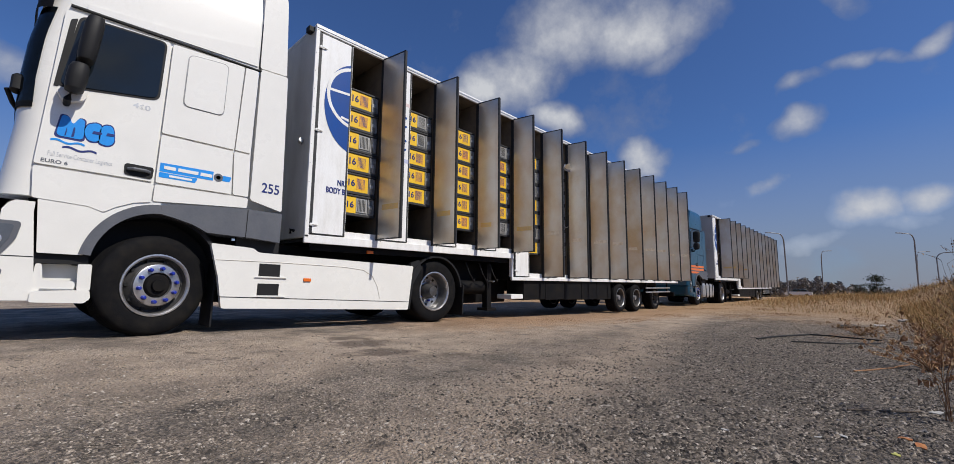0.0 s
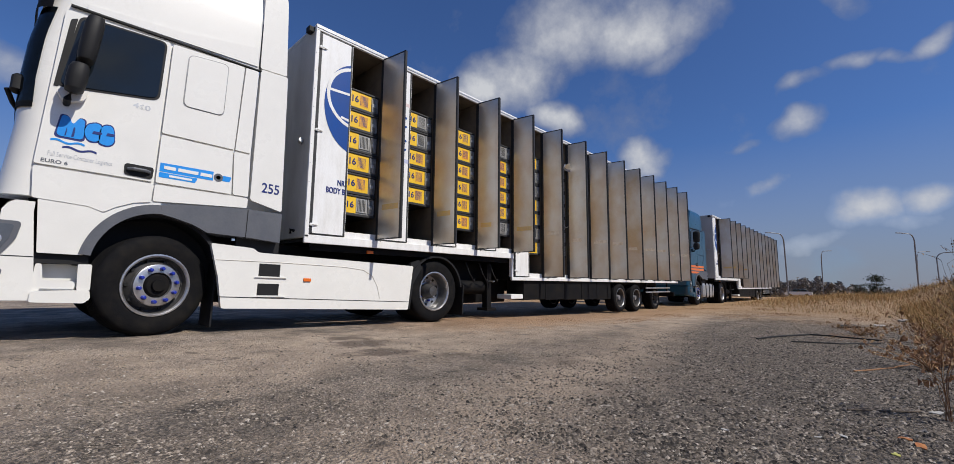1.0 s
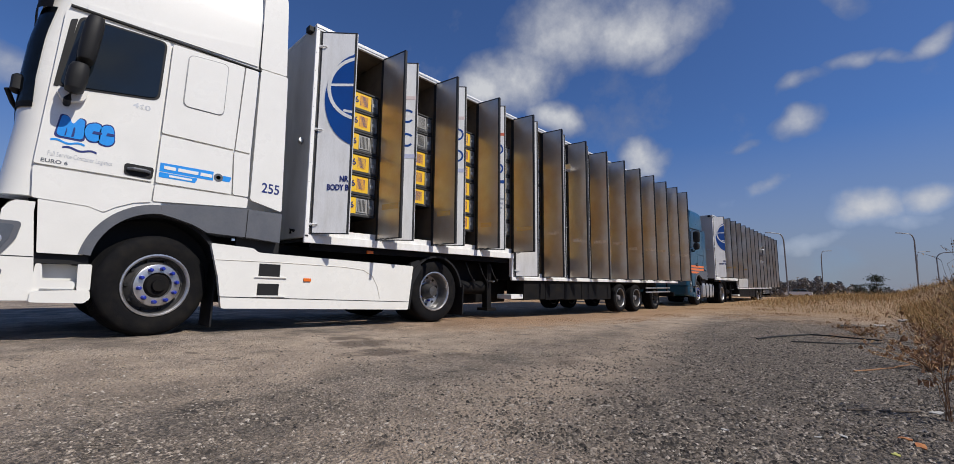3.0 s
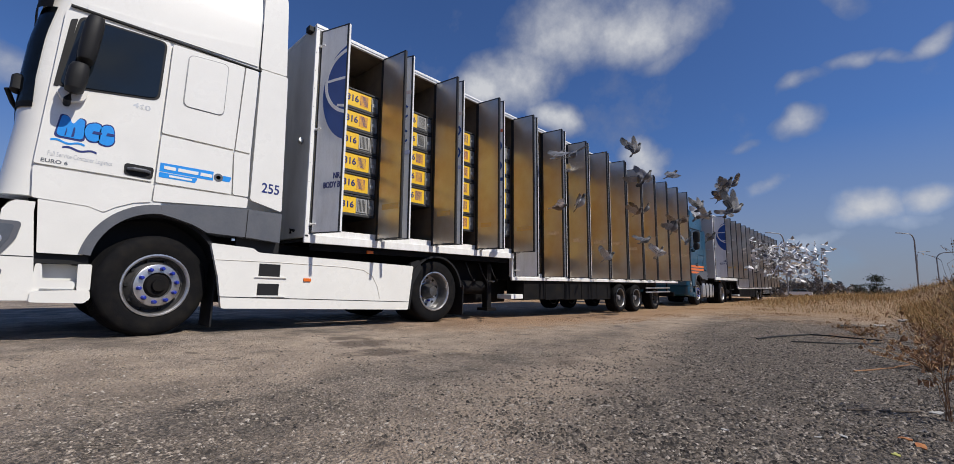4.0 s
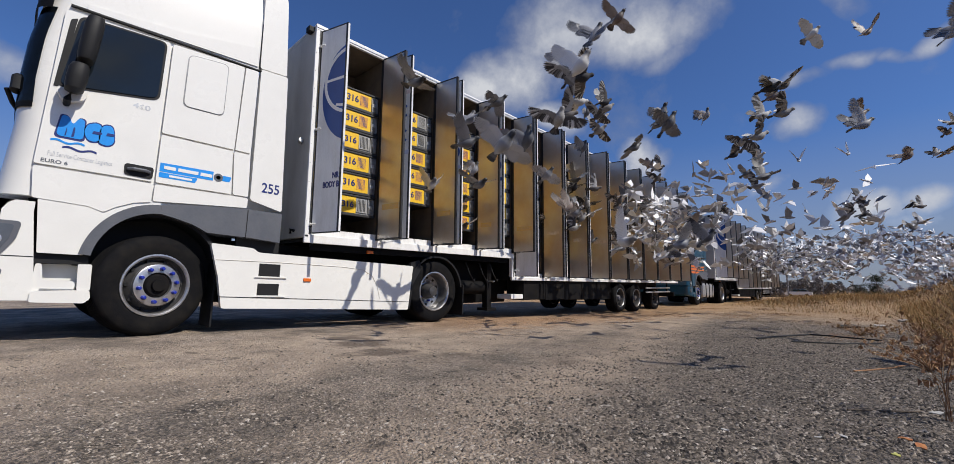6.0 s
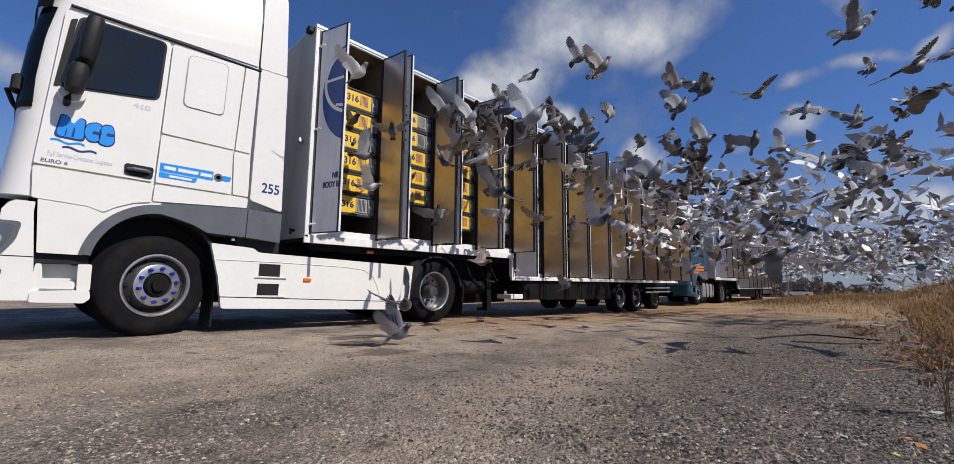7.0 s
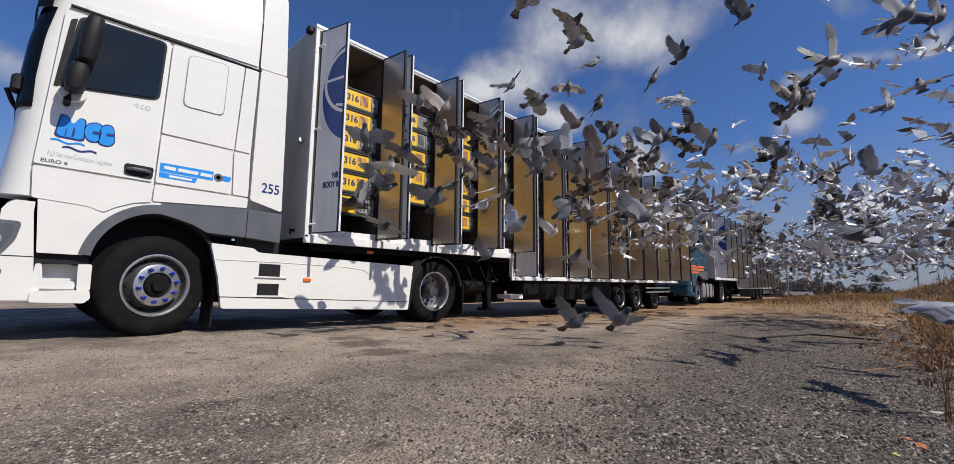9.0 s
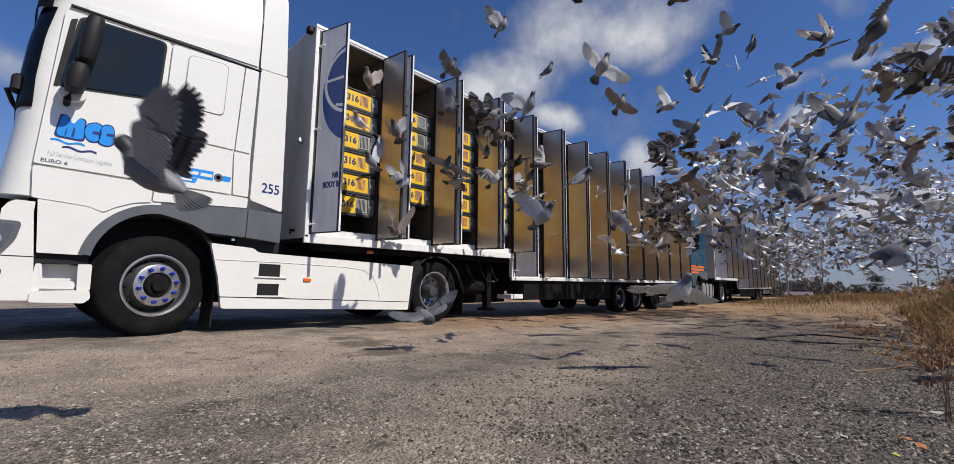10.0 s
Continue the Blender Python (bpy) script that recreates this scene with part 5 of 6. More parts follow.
for i, (x, y, s) in enumerate(((-0.36, -4.68, 0.02), (-0.18, -4.96, 0.018), (-0.10, -5.03, 0.02), (4.17, -3.17, 0.07), (0.72, -5.33, 0.035), (9.5, -5.2, 0.16), (12.0, -5.6, 0.2), (7.2, -4.8, 0.05), (5.0, -3.6, 0.03))):
    flake(x, y, s, 20 + i, PALE, "pale flat stone chip lying on gravel", "stone", "stone_chip")


# ---- far away: lamps, woods, pine, parked cars ----
def street_lamp(x, y, top, arm, lean, far):
    t = thing("street_lamp", pose(x, y, ground_z(x, y) - 0.2), "tall grey street lamp with a curved arm", "street lamp", "street lamps")
    z0 = ground_z(x, y) - 0.2
    h = top - z0
    pts = [(0, 0, 0), (lean[0] * 0.5, lean[1] * 0.5, h * 0.5), (lean[0] * 0.9, lean[1] * 0.9, h * 0.86)]
    dx, dy = arm
    for a in (15, 35, 55, 75, 90):
        s, c = math.sin(radians(a)), math.cos(radians(a))
        pts.append((lean[0] + dx * 0.32 * (1 - c), lean[1] + dy * 0.32 * (1 - c), h * 0.86 + h * 0.13 * s))
    pts.append((lean[0] + dx, lean[1] + dy, h))
    part("pole", tube(pts, 0.11, 8, taper=0.07), LAMP_GREY, t)
    head = box(-0.45, 0.45, -0.14, 0.14, -0.08, 0.06, 0.04)
    hd = part("lamp_head", head, LAMP_GREY, t)
    hd.matrix_basis = pose(lean[0] + dx, lean[1] + dy, h, 0, 0, math.degrees(math.atan2(dy, dx)))
    return t


LAMP_GREY = material("lamp_grey", (0.20, 0.21, 0.23), 0.5, 0.4)
street_lamp(84.6, 5.4, 11.3, (-1.7, 1.8), (-1.6, -0.1), 0)
street_lamp(121.0, 3.4, 11.4, (1.3, -1.4), (-1.4, -0.3), 0)
street_lamp(102.1, -10.6, 12.1, (-1.8, 1.9), (-1.6, -0.1), 0)
street_lamp(150.0, -13.1, 13.0, (2.0, -2.1), (-1.3, -0.3), 0)
street_lamp(116.2, -14.2, 10.0, (0.4, -4.0), (0.0, 0.0), 0)


def clump_tree(name, x, y, h, w, seed, label, conifer=True):
    rng = random.Random(seed)
    t = thing(name, pose(x, y, ground_z(x, y)), label, "tree")
    part("trunk", tube([(0, 0, 0), (0.05, 0, h * 0.5), (0, 0.05, h * 0.95)], h * 0.03, 7, taper=h * 0.008), STALK, t)
    limbs, crown = bmesh.new(), bmesh.new()
    for i in range(34):
        z = h * rng.uniform(0.08, 0.95)
        r = w * (1.05 - 0.55 * z / h) * rng.uniform(0.5, 1.1)
        a = rng.uniform(0, 6.283)
        end = Vector((math.cos(a) * r, math.sin(a) * r, z + h * rng.uniform(-0.02, 0.08)))
        tube([(0, 0, z), end * 0.6 + Vector((0, 0, z * 0.4)), end], h * 0.008, 4, limbs, taper=h * 0.002)
        for _ in range(110):
            c = Vector((0, 0, z)).lerp(end, rng.uniform(0.25, 1.08)) + Vector((rng.gauss(0, 0.07), rng.gauss(0, 0.07), rng.gauss(0, 0.05))) * h
            s = h * rng.uniform(0.02, 0.045)
            v = [crown.verts.new(c + Vector((rng.uniform(-s, s), rng.uniform(-s, s), rng.uniform(-s, s) * 0.6))) for _k in range(3)]
            crown.faces.new(v)
    part("limb", limbs, STALK, t)
    part("crown", crown, NEEDLES, t)
    return t


clump_tree("pine_tree", 81.0, -5.4, 3.2, 1.5, 4, "small dark spreading pine beyond dry grass")
clump_tree("pine_tree", 112.0, -3.0, 3.0, 2.0, 7, "small dark bush beyond dry grass")


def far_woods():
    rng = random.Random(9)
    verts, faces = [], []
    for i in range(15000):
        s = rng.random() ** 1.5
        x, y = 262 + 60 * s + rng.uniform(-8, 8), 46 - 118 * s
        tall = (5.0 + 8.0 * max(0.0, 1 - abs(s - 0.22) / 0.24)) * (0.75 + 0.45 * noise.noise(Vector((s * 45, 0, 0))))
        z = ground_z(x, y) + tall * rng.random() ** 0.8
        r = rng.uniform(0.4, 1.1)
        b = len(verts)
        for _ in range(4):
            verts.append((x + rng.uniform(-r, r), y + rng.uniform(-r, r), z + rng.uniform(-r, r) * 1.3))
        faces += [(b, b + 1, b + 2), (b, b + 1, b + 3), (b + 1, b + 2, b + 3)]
    fast_mesh("far_woods", verts, faces, HAZY_WOODS, "distant line of woods beyond the field, coloured for haze", "trees")


far_woods()


def parked_car(x, y, turn, paint, label):
    t = thing("parked_car", pose(x, y, ground_z(x, y) + 0.25, 0, 0, turn), label, "car", "parked cars far off")
    part("body", prism(rounded([(-2.2, 0.35), (-2.2, 0.95), (-1.5, 1.05), (1.3, 1.0), (2.2, 0.8), (2.2, 0.35)], 0.12), -0.85, 0.85, 0.06), paint, t)
    part("cabin", prism(rounded([(-1.6, 1.02), (-1.2, 1.5), (0.5, 1.5), (1.2, 1.0)], 0.1), -0.75, 0.75, 0.06), GLASS_DARK, t)
    part("roof", box(-1.15, 0.45, -0.7, 0.7, 1.48, 1.53, 0.02), paint, t)
    for xx in (-1.35, 1.35):
        for yy in (-0.87, 0.70):
            part("wheel", lathe([(0.001, 0), (0.2, 0), (0.32, 0.02), (0.32, 0.17), (0.001, 0.17)], 16, (xx, yy, 0.32)), RUBBER, t)
    return t


parked_car(103.0, 6.0, 92, WHITE, "white car parked far beyond the lot")


# ---- the birds ----
# places of single birds at some moments: x, y, z
AT_4_5 = [
    (3.68, -3.91, 2.67), (4.07, -3.04, 2.41), (4.45, -4.05, 1.86), (5.98, -4.29, 2.10), (6.50, -5.93, 2.07), (5.36, -5.73, 2.67), (1.87, -0.67, 2.81), (1.08, -0.82, 2.79),
    (0.25, -0.73, 1.78), (1.18, -0.85, 2.12), (3.12, -0.86, 3.16), (4.61, -0.58, 3.40), (4.33, -0.56, 2.96), (4.13, -0.97, 2.37), (5.51, -0.68, 2.21), (5.95, -0.67, 3.39),
    (4.74, -1.05, 1.41), (3.53, -0.79, 2.15), (8.06, -0.97, 3.31), (9.99, -0.79, 2.97),
]
AT_5_0 = [
    (1.35, -1.25, 3.71), (3.35, -3.51, 3.22), (3.52, -3.47, 2.80), (3.99, -4.15, 2.84), (4.20, -2.96, 2.61), (3.80, -3.53, 2.34), (5.33, -3.99, 2.51), (5.40, -4.21, 2.37),
    (6.92, -4.99, 2.69), (6.46, -5.31, 2.45), (5.75, -5.92, 3.06), (5.47, -5.89, 2.16), (6.01, -4.82, 2.13), (0.53, -0.87, 2.84), (1.47, -0.63, 2.85), (2.15, -0.87, 3.07),
    (3.34, -0.98, 2.97), (0.34, -0.81, 2.32), (0.49, -0.92, 1.80), (1.80, -0.89, 1.71), (2.49, -0.58, 2.27), (1.05, -0.93, 1.43), (3.36, -0.85, 2.30), (5.23, -0.70, 2.75),
    (6.90, -0.57, 4.02),
]
AT_5_5 = [
    (3.13, -1.95, 3.96), (2.47, -2.79, 3.25), (3.16, -4.42, 2.83), (3.90, -4.78, 2.68), (3.80, -4.02, 3.71), (2.24, -1.40, 3.45), (4.13, -3.31, 3.11), (3.22, -3.66, 2.24),
    (4.77, -4.14, 2.74), (4.87, -4.57, 2.56), (4.10, -5.04, 2.03), (5.30, -5.47, 2.92), (5.72, -5.95, 3.15), (6.30, -5.95, 2.96), (2.17, -4.88, 1.22), (4.35, -3.92, 2.21),
    (4.67, -4.18, 1.92), (3.02, -2.84, 1.93), (2.34, -2.40, 1.53), (3.78, -2.12, 2.82), (0.15, -0.98, 2.26), (0.16, -0.79, 1.53), (1.09, -0.91, 2.85), (0.95, -0.99, 1.52),
    (1.64, -0.91, 1.99), (1.95, -1.01, 2.55), (3.33, -0.75, 1.87), (3.30, -0.95, 3.05), (2.13, -0.77, 0.99), (3.50, -1.02, 0.63),
]
AT_7_0 = [
    (2.39, -2.83, 3.41), (1.92, -4.12, 2.51), (2.93, -4.37, 2.75), (3.50, -2.41, 3.26), (3.59, -5.19, 3.45), (2.11, -5.50, 2.31), (4.23, -4.69, 2.93), (3.83, -2.74, 2.82),
    (3.49, -2.69, 2.43), (4.13, -3.20, 2.38), (4.22, -3.82, 2.59), (4.53, -4.36, 2.57), (4.26, -4.11, 2.65), (0.02, -2.05, 0.39), (0.16, -1.81, 0.10), (2.17, -0.99, 0.95),
    (5.15, -0.60, 0.66), (3.07, -0.62, 1.85), (2.92, -2.62, 1.94), (3.11, -2.78, 1.41), (2.41, -4.49, 0.92), (0.74, -0.66, 2.59), (1.31, -1.03, 2.98), (2.76, -0.77, 3.77),
    (0.08, -0.86, 3.07), (5.23, -0.70, 3.01), (3.47, -4.84, 2.03), (2.19, -5.56, 2.10),
]
AT_7_5 = [
    (1.89, -1.52, 4.07), (3.47, -2.73, 4.04), (1.76, -3.75, 2.61), (4.52, -2.43, 3.65), (2.96, -4.57, 2.74), (4.43, -3.44, 3.29), (4.28, -4.03, 3.16), (2.66, -1.11, 3.79),
    (1.73, -0.80, 3.58), (3.37, -4.51, 2.29), (4.49, -5.34, 2.84), (4.07, -5.50, 3.81), (4.11, -3.25, 2.52), (0.53, -0.74, 2.79), (0.83, -0.73, 2.02), (0.20, -0.84, 2.16),
    (1.12, -0.84, 1.53), (2.02, -1.00, 2.75), (1.60, -0.89, 2.03), (0.70, -2.11, 0.39), (1.30, -2.35, 0.30), (1.84, -2.41, 0.25), (2.05, -2.76, 0.30), (1.01, -4.69, 0.15),
    (0.90, -5.48, 1.39), (1.86, -5.34, 0.52), (2.09, -2.55, 2.22), (2.79, -2.70, 2.45), (2.68, -1.01, 1.55), (3.91, -0.98, 2.61), (0.70, -1.05, 0.96), (4.52, -3.57, 2.07),
]
AT_8_0 = [
    (0.57, -0.89, 3.51), (1.74, -1.08, 3.75), (2.04, -2.50, 3.18), (3.41, -2.20, 3.72), (2.06, -2.74, 2.55), (3.34, -3.54, 3.49), (3.38, -4.03, 3.64), (0.77, -4.38, 1.58),
    (3.93, -4.91, 3.66), (3.55, -5.39, 3.30), (2.73, -4.70, 2.35), (4.13, -4.12, 3.02), (3.87, -3.27, 3.17), (3.40, -5.38, 2.29), (1.22, -5.25, 1.14), (1.31, -0.63, 3.05),
    (1.19, -0.98, 1.85), (1.94, -1.03, 2.40), (0.00, -1.00, 1.93), (0.44, -0.83, 1.24), (1.42, -1.18, 1.29), (1.25, -1.44, 0.65), (0.95, -2.90, 0.17), (1.66, -3.11, 0.24),
    (1.22, -4.59, 0.30), (2.15, -4.41, 0.91), (1.94, -2.56, 0.40), (3.09, -0.91, 3.36), (4.61, -0.66, 3.26), (3.13, -2.95, 1.65), (2.15, -3.91, 1.73),
]
AT_8_5 = [
    (2.11, -2.83, 3.82), (3.36, -3.61, 3.50), (1.69, -4.49, 2.58), (2.10, -2.12, 3.21), (3.00, -2.47, 3.34), (2.14, -4.67, 2.22), (0.90, -4.96, 1.43), (2.33, -3.74, 1.83),
    (0.86, -5.26, 1.06), (1.87, -5.22, 0.66), (3.24, -5.68, 2.70), (3.97, -4.93, 3.57), (1.64, -0.97, 3.49), (2.84, -0.84, 3.56), (1.87, -0.69, 2.83), (0.44, -0.58, 2.32),
    (0.46, -0.98, 3.35), (0.03, -1.04, 2.76), (1.74, -0.59, 2.34), (2.89, -0.95, 2.39), (0.86, -0.83, 1.06), (1.38, -3.68, 0.37), (1.67, -3.92, 0.32), (0.89, -4.19, 0.10),
    (2.26, -0.76, 1.57), (3.48, -0.63, 1.80), (2.71, -3.07, 1.34), (4.28, -2.76, 3.14), (3.61, -3.56, 2.63), (2.90, -4.20, 1.47),
]
AT_9_0 = [
    (1.75, -2.84, 3.44), (2.64, -1.12, 3.83), (3.19, -1.86, 3.77), (3.23, -3.15, 3.47), (3.44, -3.36, 3.18), (1.82, -5.04, 2.41), (3.23, -4.67, 2.73), (2.10, -4.10, 2.05),
    (3.54, -3.07, 2.71), (1.33, -3.31, 1.89), (4.85, -4.19, 3.92), (3.06, -5.76, 3.10), (3.97, -4.44, 2.35), (1.19, -3.78, 1.19), (1.14, -0.70, 3.15), (0.71, -0.93, 2.23),
    (0.46, -0.99, 1.26), (2.73, -0.57, 2.01), (2.54, -0.86, 2.53), (4.30, -0.57, 3.07), (1.58, -0.91, 1.98), (1.58, -1.64, 0.97), (1.46, -2.95, 0.24), (1.66, -3.33, 0.29),
    (2.44, -5.07, 1.09), (1.06, -5.40, 0.49), (3.70, -0.72, 3.30), (0.14, -0.99, 2.26), (4.02, -1.04, 1.61), (2.92, -0.80, 2.11),
]
AT_9_5 = [
    (1.05, -1.22, 3.99), (1.62, -2.63, 3.44), (1.94, -3.68, 3.49), (2.60, -3.62, 3.59), (3.79, -4.22, 3.80), (2.80, -4.91, 3.15), (2.70, -1.26, 3.89), (3.17, -1.95, 3.88),
    (1.63, -2.81, 2.58), (1.31, -2.26, 2.48), (3.49, -2.96, 2.72), (3.13, -3.62, 2.50), (2.40, -5.44, 2.24), (2.27, -5.59, 1.83), (0.74, -5.04, 1.07), (2.02, -4.15, 1.45),
    (2.31, -4.42, 1.53), (1.84, -3.50, 1.35), (0.54, -1.05, 2.75), (1.22, -0.70, 2.55), (0.77, -0.59, 2.07), (0.33, -0.85, 1.48), (0.89, -0.68, 0.71), (1.63, -1.33, 0.78),
    (1.55, -1.33, 1.38), (1.87, -1.68, 1.39), (2.96, -2.36, 0.92), (1.64, -4.73, 0.49), (2.67, -5.06, 0.47), (4.42, -0.57, 2.67),
]
AT_10_0 = [
    (1.82, -1.61, 4.24), (1.32, -1.11, 3.58), (2.03, -2.23, 3.43), (2.47, -3.02, 2.89), (1.55, -5.30, 2.42), (3.44, -4.28, 3.61), (3.48, -4.99, 3.45), (3.61, -4.62, 3.12),
    (3.97, -3.11, 3.35), (3.39, -3.65, 3.23), (3.30, -3.87, 3.50), (1.66, -5.10, 1.84), (4.19, -4.20, 2.89), (0.34, -0.65, 3.16), (0.19, -0.75, 2.52),
    (0.65, -0.86, 2.52), (0.47, -0.63, 2.12), (1.04, -0.57, 1.97), (1.44, -0.98, 2.24), (0.70, -0.90, 1.23), (0.11, -2.26, 0.29), (0.72, -4.18, 0.56), (2.17, -2.15, 1.62),
    (1.60, -1.97, 2.73), (2.58, -3.73, 1.85), (1.71, -0.71, 3.21), (2.20, -1.03, 2.61), (1.91, -4.88, 1.31), (1.97, -5.25, 0.89), (3.33, -1.00, 2.48),
]
SEEN = [(4.5, AT_4_5), (5.0, AT_5_0), (5.5, AT_5_5), (7.0, AT_7_0), (7.5, AT_7_5), (8.0, AT_8_0), (8.5, AT_8_5), (9.0, AT_9_0), (9.5, AT_9_5), (10.0, AT_10_0)]


def plumage(name, tone, tip, pale, region):
    """Plumage of one region (body, wing or tail): feather by feather tones, dark tips and bars, pale below."""
    mat = bpy.data.materials.new(name + "_" + region)
    mat.use_nodes = True
    nt = mat.node_tree
    N, L = nt.nodes.new, nt.links.new
    b = nt.nodes["Principled BSDF"]
    b.inputs["Roughness"].default_value = 0.55
    b.inputs["Sheen Weight"].default_value = 0.15
    tc, sep, oi = N("ShaderNodeTexCoord"), N("ShaderNodeSeparateXYZ"), N("ShaderNodeObjectInfo")
    L(tc.outputs["Object"], sep.inputs[0])

    def m(op, a, c=None, d=None, clamp=False):
        n = N("ShaderNodeMath")
        n.operation, n.use_clamp = op, clamp
        for i, v in enumerate((a, c, d)):
            if isinstance(v, (int, float)):
                n.inputs[i].default_value = v
            elif v is not None:
                L(v, n.inputs[i])
        return n.outputs[0]

    def mixc(f, A, B, mode="MIX"):
        n = N("ShaderNodeMix")
        n.data_type, n.blend_type = "RGBA", mode
        for key, v in (("Factor", f), ("A", A), ("B", B)):
            if isinstance(v, tuple):
                n.inputs[key].default_value = (*v, 1)
            elif isinstance(v, (int, float)):
                n.inputs[key].default_value = v
            else:
                L(v, n.inputs[key])
        return n.outputs["Result"]

    x, y = sep.outputs["X"], m("ABSOLUTE", sep.outputs["Y"])
    n1 = N("ShaderNodeTexNoise")
    n1.inputs["Scale"].default_value, n1.inputs["Detail"].default_value = 38, 4
    L(tc.outputs["Object"], n1.inputs["Vector"])
    mottle = m("MULTIPLY", m("SUBTRACT", n1.outputs["Fac"], 0.5), 1.6)
    col = mixc(m("MULTIPLY", oi.outputs["Random"], 0.35), tone, pale)
    below = N("ShaderNodeSeparateXYZ")
    L(tc.outputs["Normal"], below.inputs[0])
    under = m("LESS_THAN", below.outputs["Z"], -0.1)
    if region == "body":
        neck = m("MULTIPLY", m("SUBTRACT", x, 0.05), 22.0, clamp=True)
        col = mixc(m("ADD", neck, m("MULTIPLY", mottle, 0.35), clamp=True), col, tip)
        rump = m("MULTIPLY", m("SUBTRACT", -0.045, x), 30.0, clamp=True)
        col = mixc(m("MULTIPLY", rump, 0.3), col, pale)
    elif region == "wing":
        # two dark bars over the coverts, dusky fingers
        bar = m("MAXIMUM", m("LESS_THAN", m("ABSOLUTE", m("ADD", x, 0.052)), 0.009), m("LESS_THAN", m("ABSOLUTE", m("ADD", x, 0.018)), 0.007))
        bar = m("MULTIPLY", bar, m("LESS_THAN", y, 0.14))
        out_ = m("MULTIPLY", m("SUBTRACT", y, 0.12), 5.0, clamp=True)
        back_ = m("MULTIPLY", m("SUBTRACT", -0.055, x), 14.0, clamp=True)
        dk = m("MAXIMUM", m("MULTIPLY", bar, 0.85), m("MULTIPLY", m("MAXIMUM", out_, back_), 0.72))
        dk = m("ADD", dk, m("MULTIPLY", mottle, 0.5), clamp=True)
        # vane by vane: secondaries side by side, primaries fanned from the wrist
        arm = m("MULTIPLY", y, 59.0)
        fan = m("MULTIPLY", m("ARCTAN2", m("SUBTRACT", 0.03, x), m("SUBTRACT", y, 0.12)), 9.5)
        vane = N("ShaderNodeMix")
        L(m("GREATER_THAN", y, 0.15), vane.inputs["Factor"])
        L(arm, vane.inputs["A"])
        L(fan, vane.inputs["B"])
        slot = m("FRACT", vane.outputs["Result"])
        edge = m("MULTIPLY", m("LESS_THAN", slot, 0.26), m("LESS_THAN", x, m("ADD", -0.03, m("MULTIPLY", y, 0.25))))
        dk = m("ADD", dk, m("MULTIPLY", edge, 0.4), clamp=True)
        above = mixc(dk, col, tip)
        lit = mixc(m("ADD", m("MULTIPLY", out_, 0.5), m("ADD", m("MULTIPLY", edge, 0.55), m("MULTIPLY", mottle, 0.3)), clamp=True), pale, tone)
        col = mixc(under, above, lit)
    else:
        end = m("MULTIPLY", m("SUBTRACT", -0.135, x), 40.0, clamp=True)
        col = mixc(m("MAXIMUM", m("MULTIPLY", end, 0.9), m("ADD", 0.55, m("MULTIPLY", mottle, 0.4))), col, tip)
    L(col, b.inputs["Base Color"])
    return mat


SHADES = [("blue_grey", (0.155, 0.16, 0.185), (0.02, 0.021, 0.026), (0.52, 0.52, 0.535)),
          ("dark_chequered", (0.065, 0.066, 0.076), (0.011, 0.012, 0.015), (0.27, 0.27, 0.285)),
          ("pale_silver", (0.55, 0.54, 0.53), (0.11, 0.105, 0.11), (0.80, 0.79, 0.77)),
          ("brown", (0.15, 0.105, 0.085), (0.035, 0.026, 0.022), (0.36, 0.31, 0.28))]
PLUMES = [{region: plumage(*shade, region) for region in ("body", "wing", "tail")} for shade in SHADES]
BEAK = material("beak_horn", (0.10, 0.08, 0.075), 0.5)


def body_mesh():
    rings, seg = [(-0.118, 0.010, 0.004), (-0.090, 0.028, 0.002), (-0.050, 0.046, -0.003), (-0.005, 0.057, -0.008), (0.035, 0.058, -0.008), (0.068, 0.049, 0.0), (0.092, 0.036, 0.013), (0.110, 0.028, 0.024), (0.127, 0.029, 0.031), (0.143, 0.026, 0.032), (0.154, 0.016, 0.029), (0.158, 0.006, 0.027)], 12
    own = bmesh.new()
    R = [[own.verts.new((x, r * math.cos(2 * math.pi * i / seg), dz + r * 0.95 * math.sin(2 * math.pi * i / seg))) for i in range(seg)] for x, r, dz in rings]
    for A, B in zip(R, R[1:]):
        for i in range(seg):
            own.faces.new((A[i], A[(i + 1) % seg], B[(i + 1) % seg], B[i]))
    own.faces.new(R[0])
    own.faces.new(R[-1])
    return own


def feather(own, root, way, length, wide, flex, lift=0.0):
    """One flight feather: a thin rounded blade from root along the plan direction way, its tip bent up by flex."""
    way = Vector((way[0], way[1], 0)).normalized()
    across = Vector((-way.y, way.x, 0))
    rows = []
    for q, w in ((0.0, 0.45), (0.35, 0.9), (0.72, 1.0), (0.92, 0.72), (1.0, 0.25)):
        c = Vector(root) + way * length * q + Vector((0, 0, lift + flex * q * q))
        rows.append([own.verts.new(c + across * wide * 0.5 * w * k + Vector((0, 0, dz))) for k, dz in ((1, 0.0), (-1, 0.0015), (-1, -0.001), (1, -0.002))])
    for A, B in zip(rows, rows[1:]):
        for i in range(4):
            own.faces.new((A[i], A[(i + 1) % 4], B[(i + 1) % 4], B[i]))
    own.faces.new(rows[-1])
    return rows[0]


